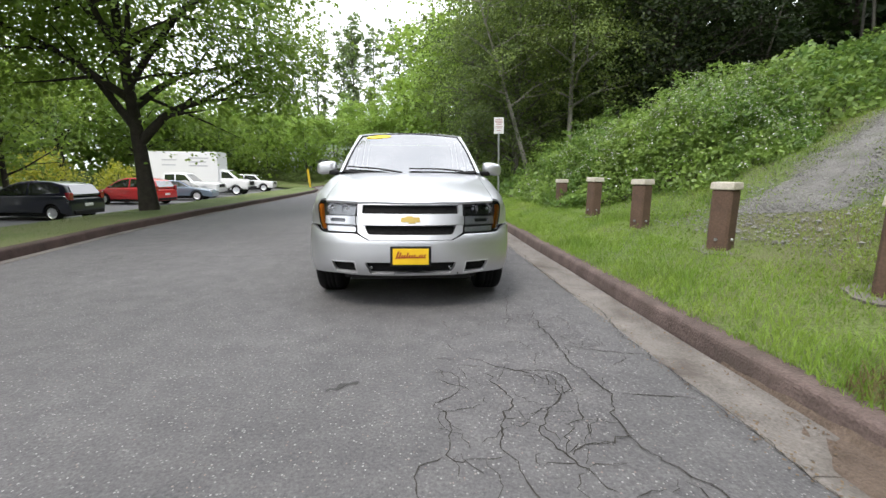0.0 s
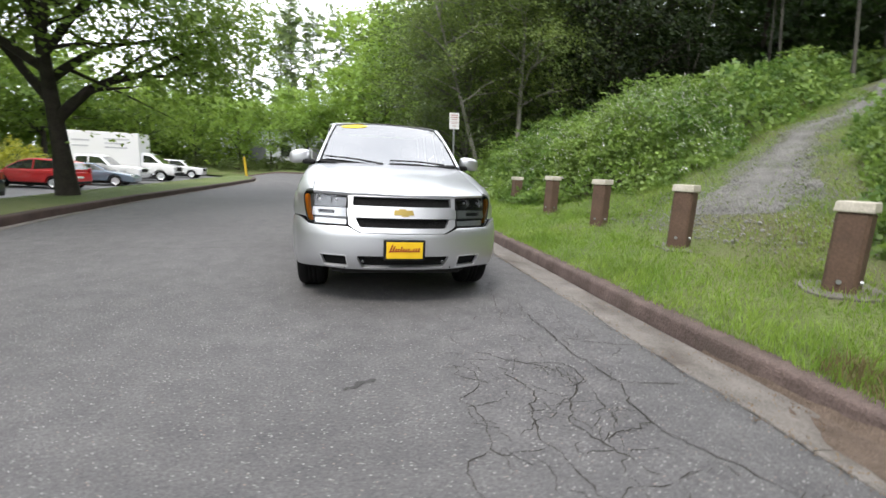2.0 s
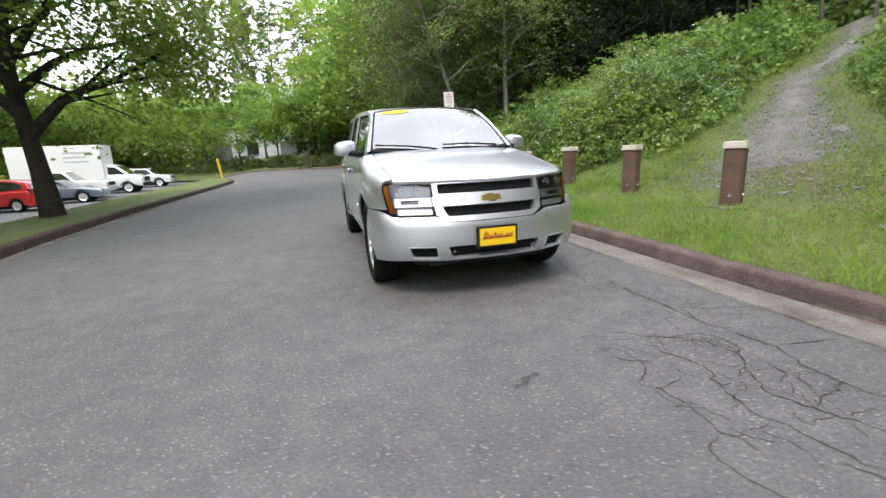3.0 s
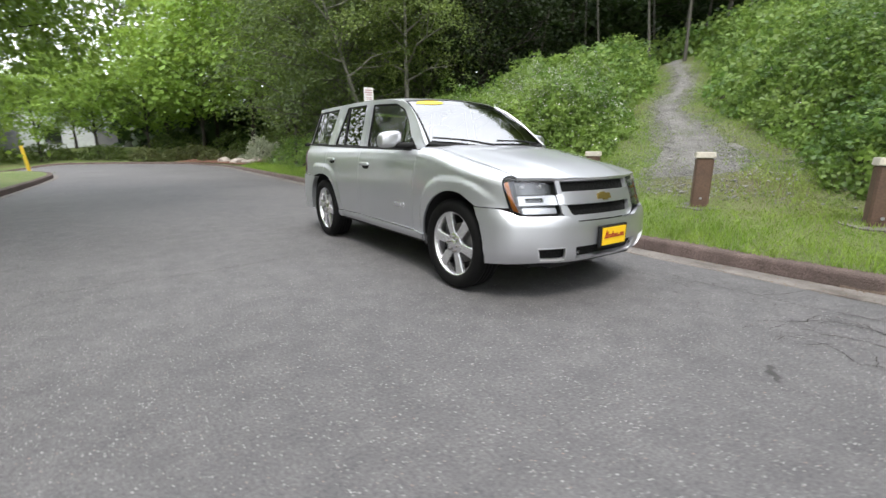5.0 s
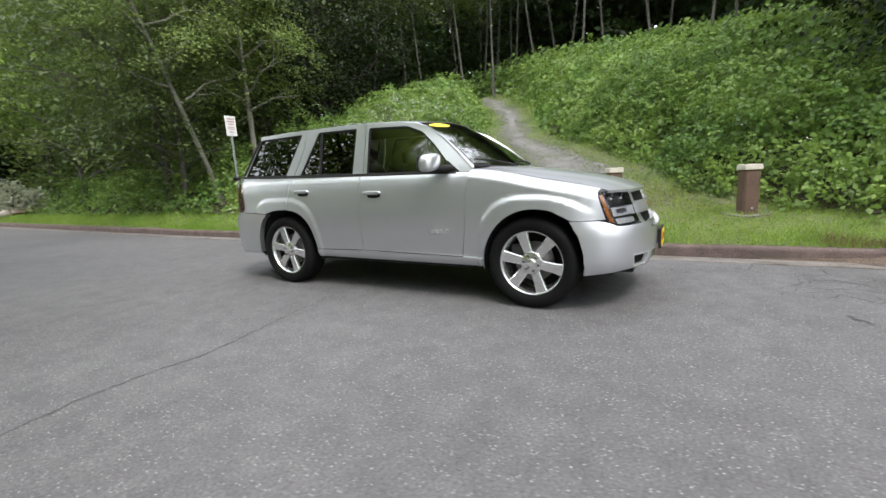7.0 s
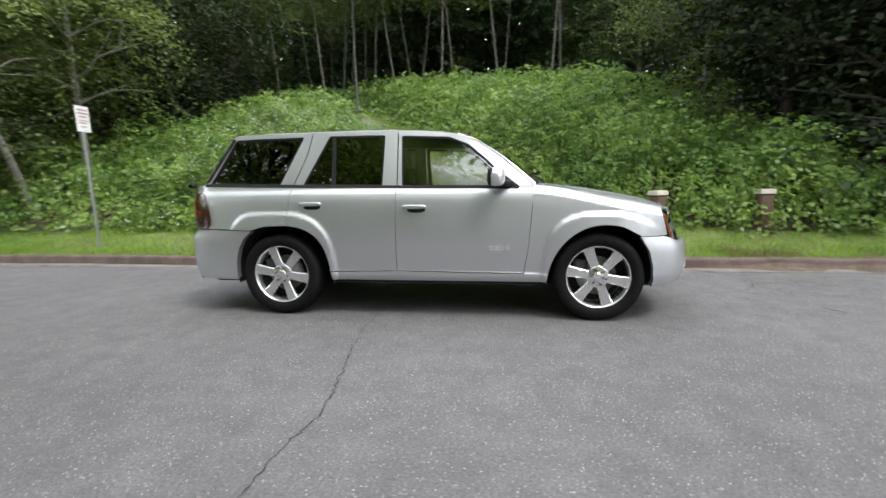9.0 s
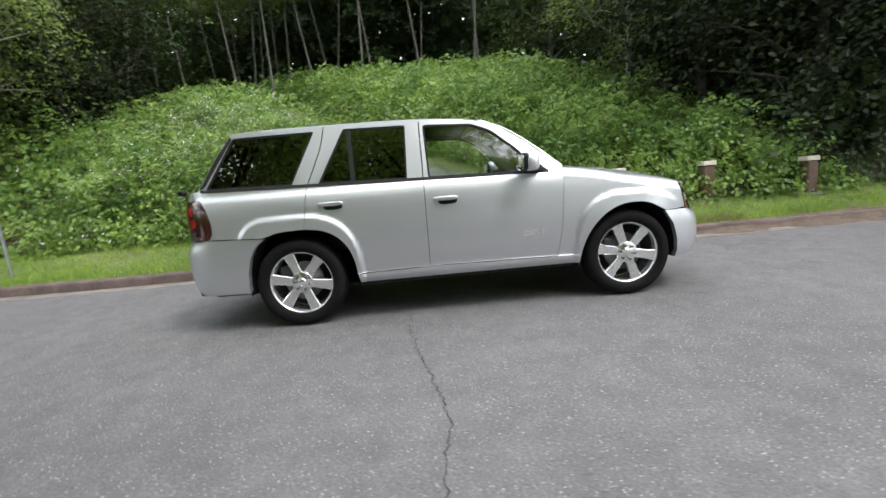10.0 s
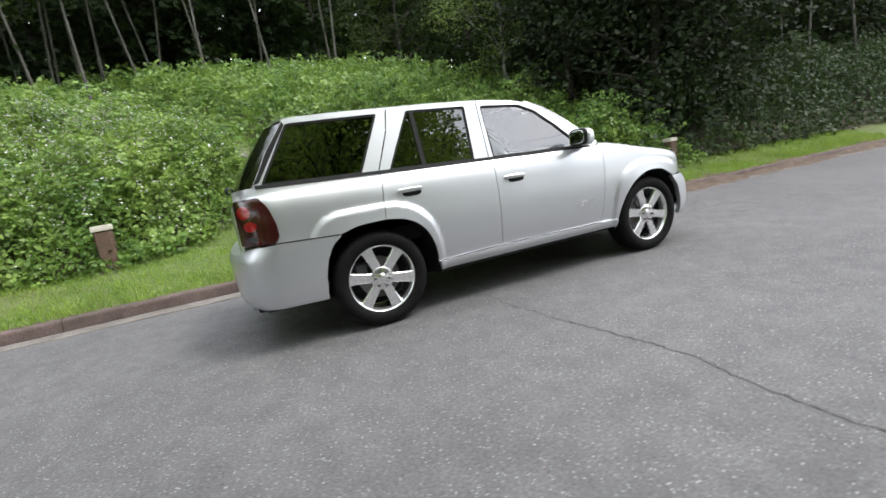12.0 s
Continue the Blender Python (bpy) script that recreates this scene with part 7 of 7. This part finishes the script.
# planted bed with mulch and stones beyond the bend
bed = [(p + n * o) for p, n, o in ((RIGHT_LINE[i], side_normals(RIGHT_LINE)[i], o) for i in range(238, 262, 2) for o in (0.4, 4.6))]
verts = [(q[0], q[1], float(ground_z(q[0], q[1])) + (0.06 if j % 2 == 0 else 0.35)) for j, q in enumerate(bed)]
faces = [(2 * i, 2 * i + 1, 2 * i + 3, 2 * i + 2) for i in range(len(bed) // 2 - 1)]
tagged(part("mulch_bed", mesh_of("mulch_bed", verts, faces, MULCH, True), MULCH), "planting bed of red-brown bark mulch", "planting bed", kind="structure")
rr = random.Random(4)
for i in range(9):
    q = RIGHT_LINE[238 + 2 * i] + side_normals(RIGHT_LINE)[238 + 2 * i] * rr.uniform(0.7, 2.2)
    bm = bmesh.new()
    bmesh.ops.create_icosphere(bm, subdivisions=2, radius=rr.uniform(0.3, 0.6))
    for w in bm.verts:
        w.co = w.co * (1 + 0.25 * noise.noise(w.co * 3 + Vector((i, 0, 0)))) * 1.0
        w.co.z *= 0.65
    rock = part("garden_rock", bm, ROCK)
    rock.matrix_basis = pose(q[0], q[1], float(ground_z(q[0], q[1])) + 0.12, 0, 0, rr.uniform(0, 360))
    tagged(rock, "pale rounded landscaping stone in the mulch bed", "rock", "stones of the bed")


def low_building():
    root = thing("low_building", "long pale low building behind the far trees", "building", at=pose(-10, 72, 1.0, 0, 0, 4))
    wall = box(-14, 14, -4, 4, -0.5, 4.6)
    part("wall", wall, WALL_WHITE, root)
    part("roof", box(-14.4, 14.4, -4.4, 4.4, 4.61, 4.95, 0.05, 1), ROOF_GREY, root)
    for x in np.arange(-12.5, 13, 6.2):
        w = part("window", box(x - 0.8, x + 0.8, -4.06, -4.005, 0.9, 2.6), FAR_GLASS, root)
        part("frame", box(x - 0.9, x + 0.9, -4.05, -4.003, 0.78, 0.88), ROOF_GREY, w)
    for x in (-4.2, 5.0):
        part("door", box(x - 1.2, x + 1.2, -4.1, -4.01, -0.4, 2.6), ROOF_GREY, root)


low_building()


def far_woods():
    """The wood's far depth: one mass of leaves closing every side."""
    rng = np.random.default_rng(91)
    spans = (((44, -60), (52, 45), 26, 44000, 0.8), ((54, 36), (18, 76), 31, 20000, 0.8), ((-60, 88), (30, 92), 13, 9000, 0.8), ((-66, -60), (-62, 80), 15, 9000, 0.8), ((-60, -85), (46, -80), 16, 6000, 0.9), ((16, -30), (44, -40), 22, 6000, 0.7), ((5, -40), (20, -22), 21, 9000, 0.7), ((-2, 70), (30, 36), 8, 7000, 0.6))
    cs = []
    for (x0, y0), (x1, y1), tall, n, s in spans:
        t = rng.uniform(size=n)
        x, y = x0 + (x1 - x0) * t + rng.normal(size=n) * 1.8, y0 + (y1 - y0) * t + rng.normal(size=n) * 1.8
        along_run = t * math.hypot(x1 - x0, y1 - y0)
        crest = tall * (0.78 + 0.12 * np.sin(along_run * 0.7) + 0.1 * np.sin(along_run * 1.9 + 1))
        g = np.where(x > 10, ground_z(np.minimum(x, 60), np.clip(y, -40, 40)), 0.0)
        cs.append(np.stack([x, y, g + crest * rng.uniform(0, 1, n)], axis=1))
    n = 24000
    t = rng.uniform(size=n)
    x, y = -50 + 34 * t + rng.normal(size=n) * 1.5, 8 + 58 * t + rng.normal(size=n) * 1.5
    c = np.stack([x, y, -0.8 + (10.0 + 1.5 * np.sin(t * 40) + 1.2 * np.sin(t * 97)) * rng.uniform(0, 1, n)], axis=1)
    v, f = leaf_quads(c, 0.5, rng, 0.3, 1.3)
    tagged(part("lot_hedgerow", mesh_of("lot_hedgerow", v, f, LEAF_MAPLE), LEAF_MAPLE), "green hedgerow of trees behind the car park", "hedge", kind="stuff")
    v, f = leaf_quads(np.concatenate(cs), 0.95, rng, 0.3, 1.3)
    tagged(part("far_woods", mesh_of("far_woods", v, f, LEAF_DARK), LEAF_DARK), "dark mass of distant woodland closing the view", "woods", kind="stuff")


far_woods()
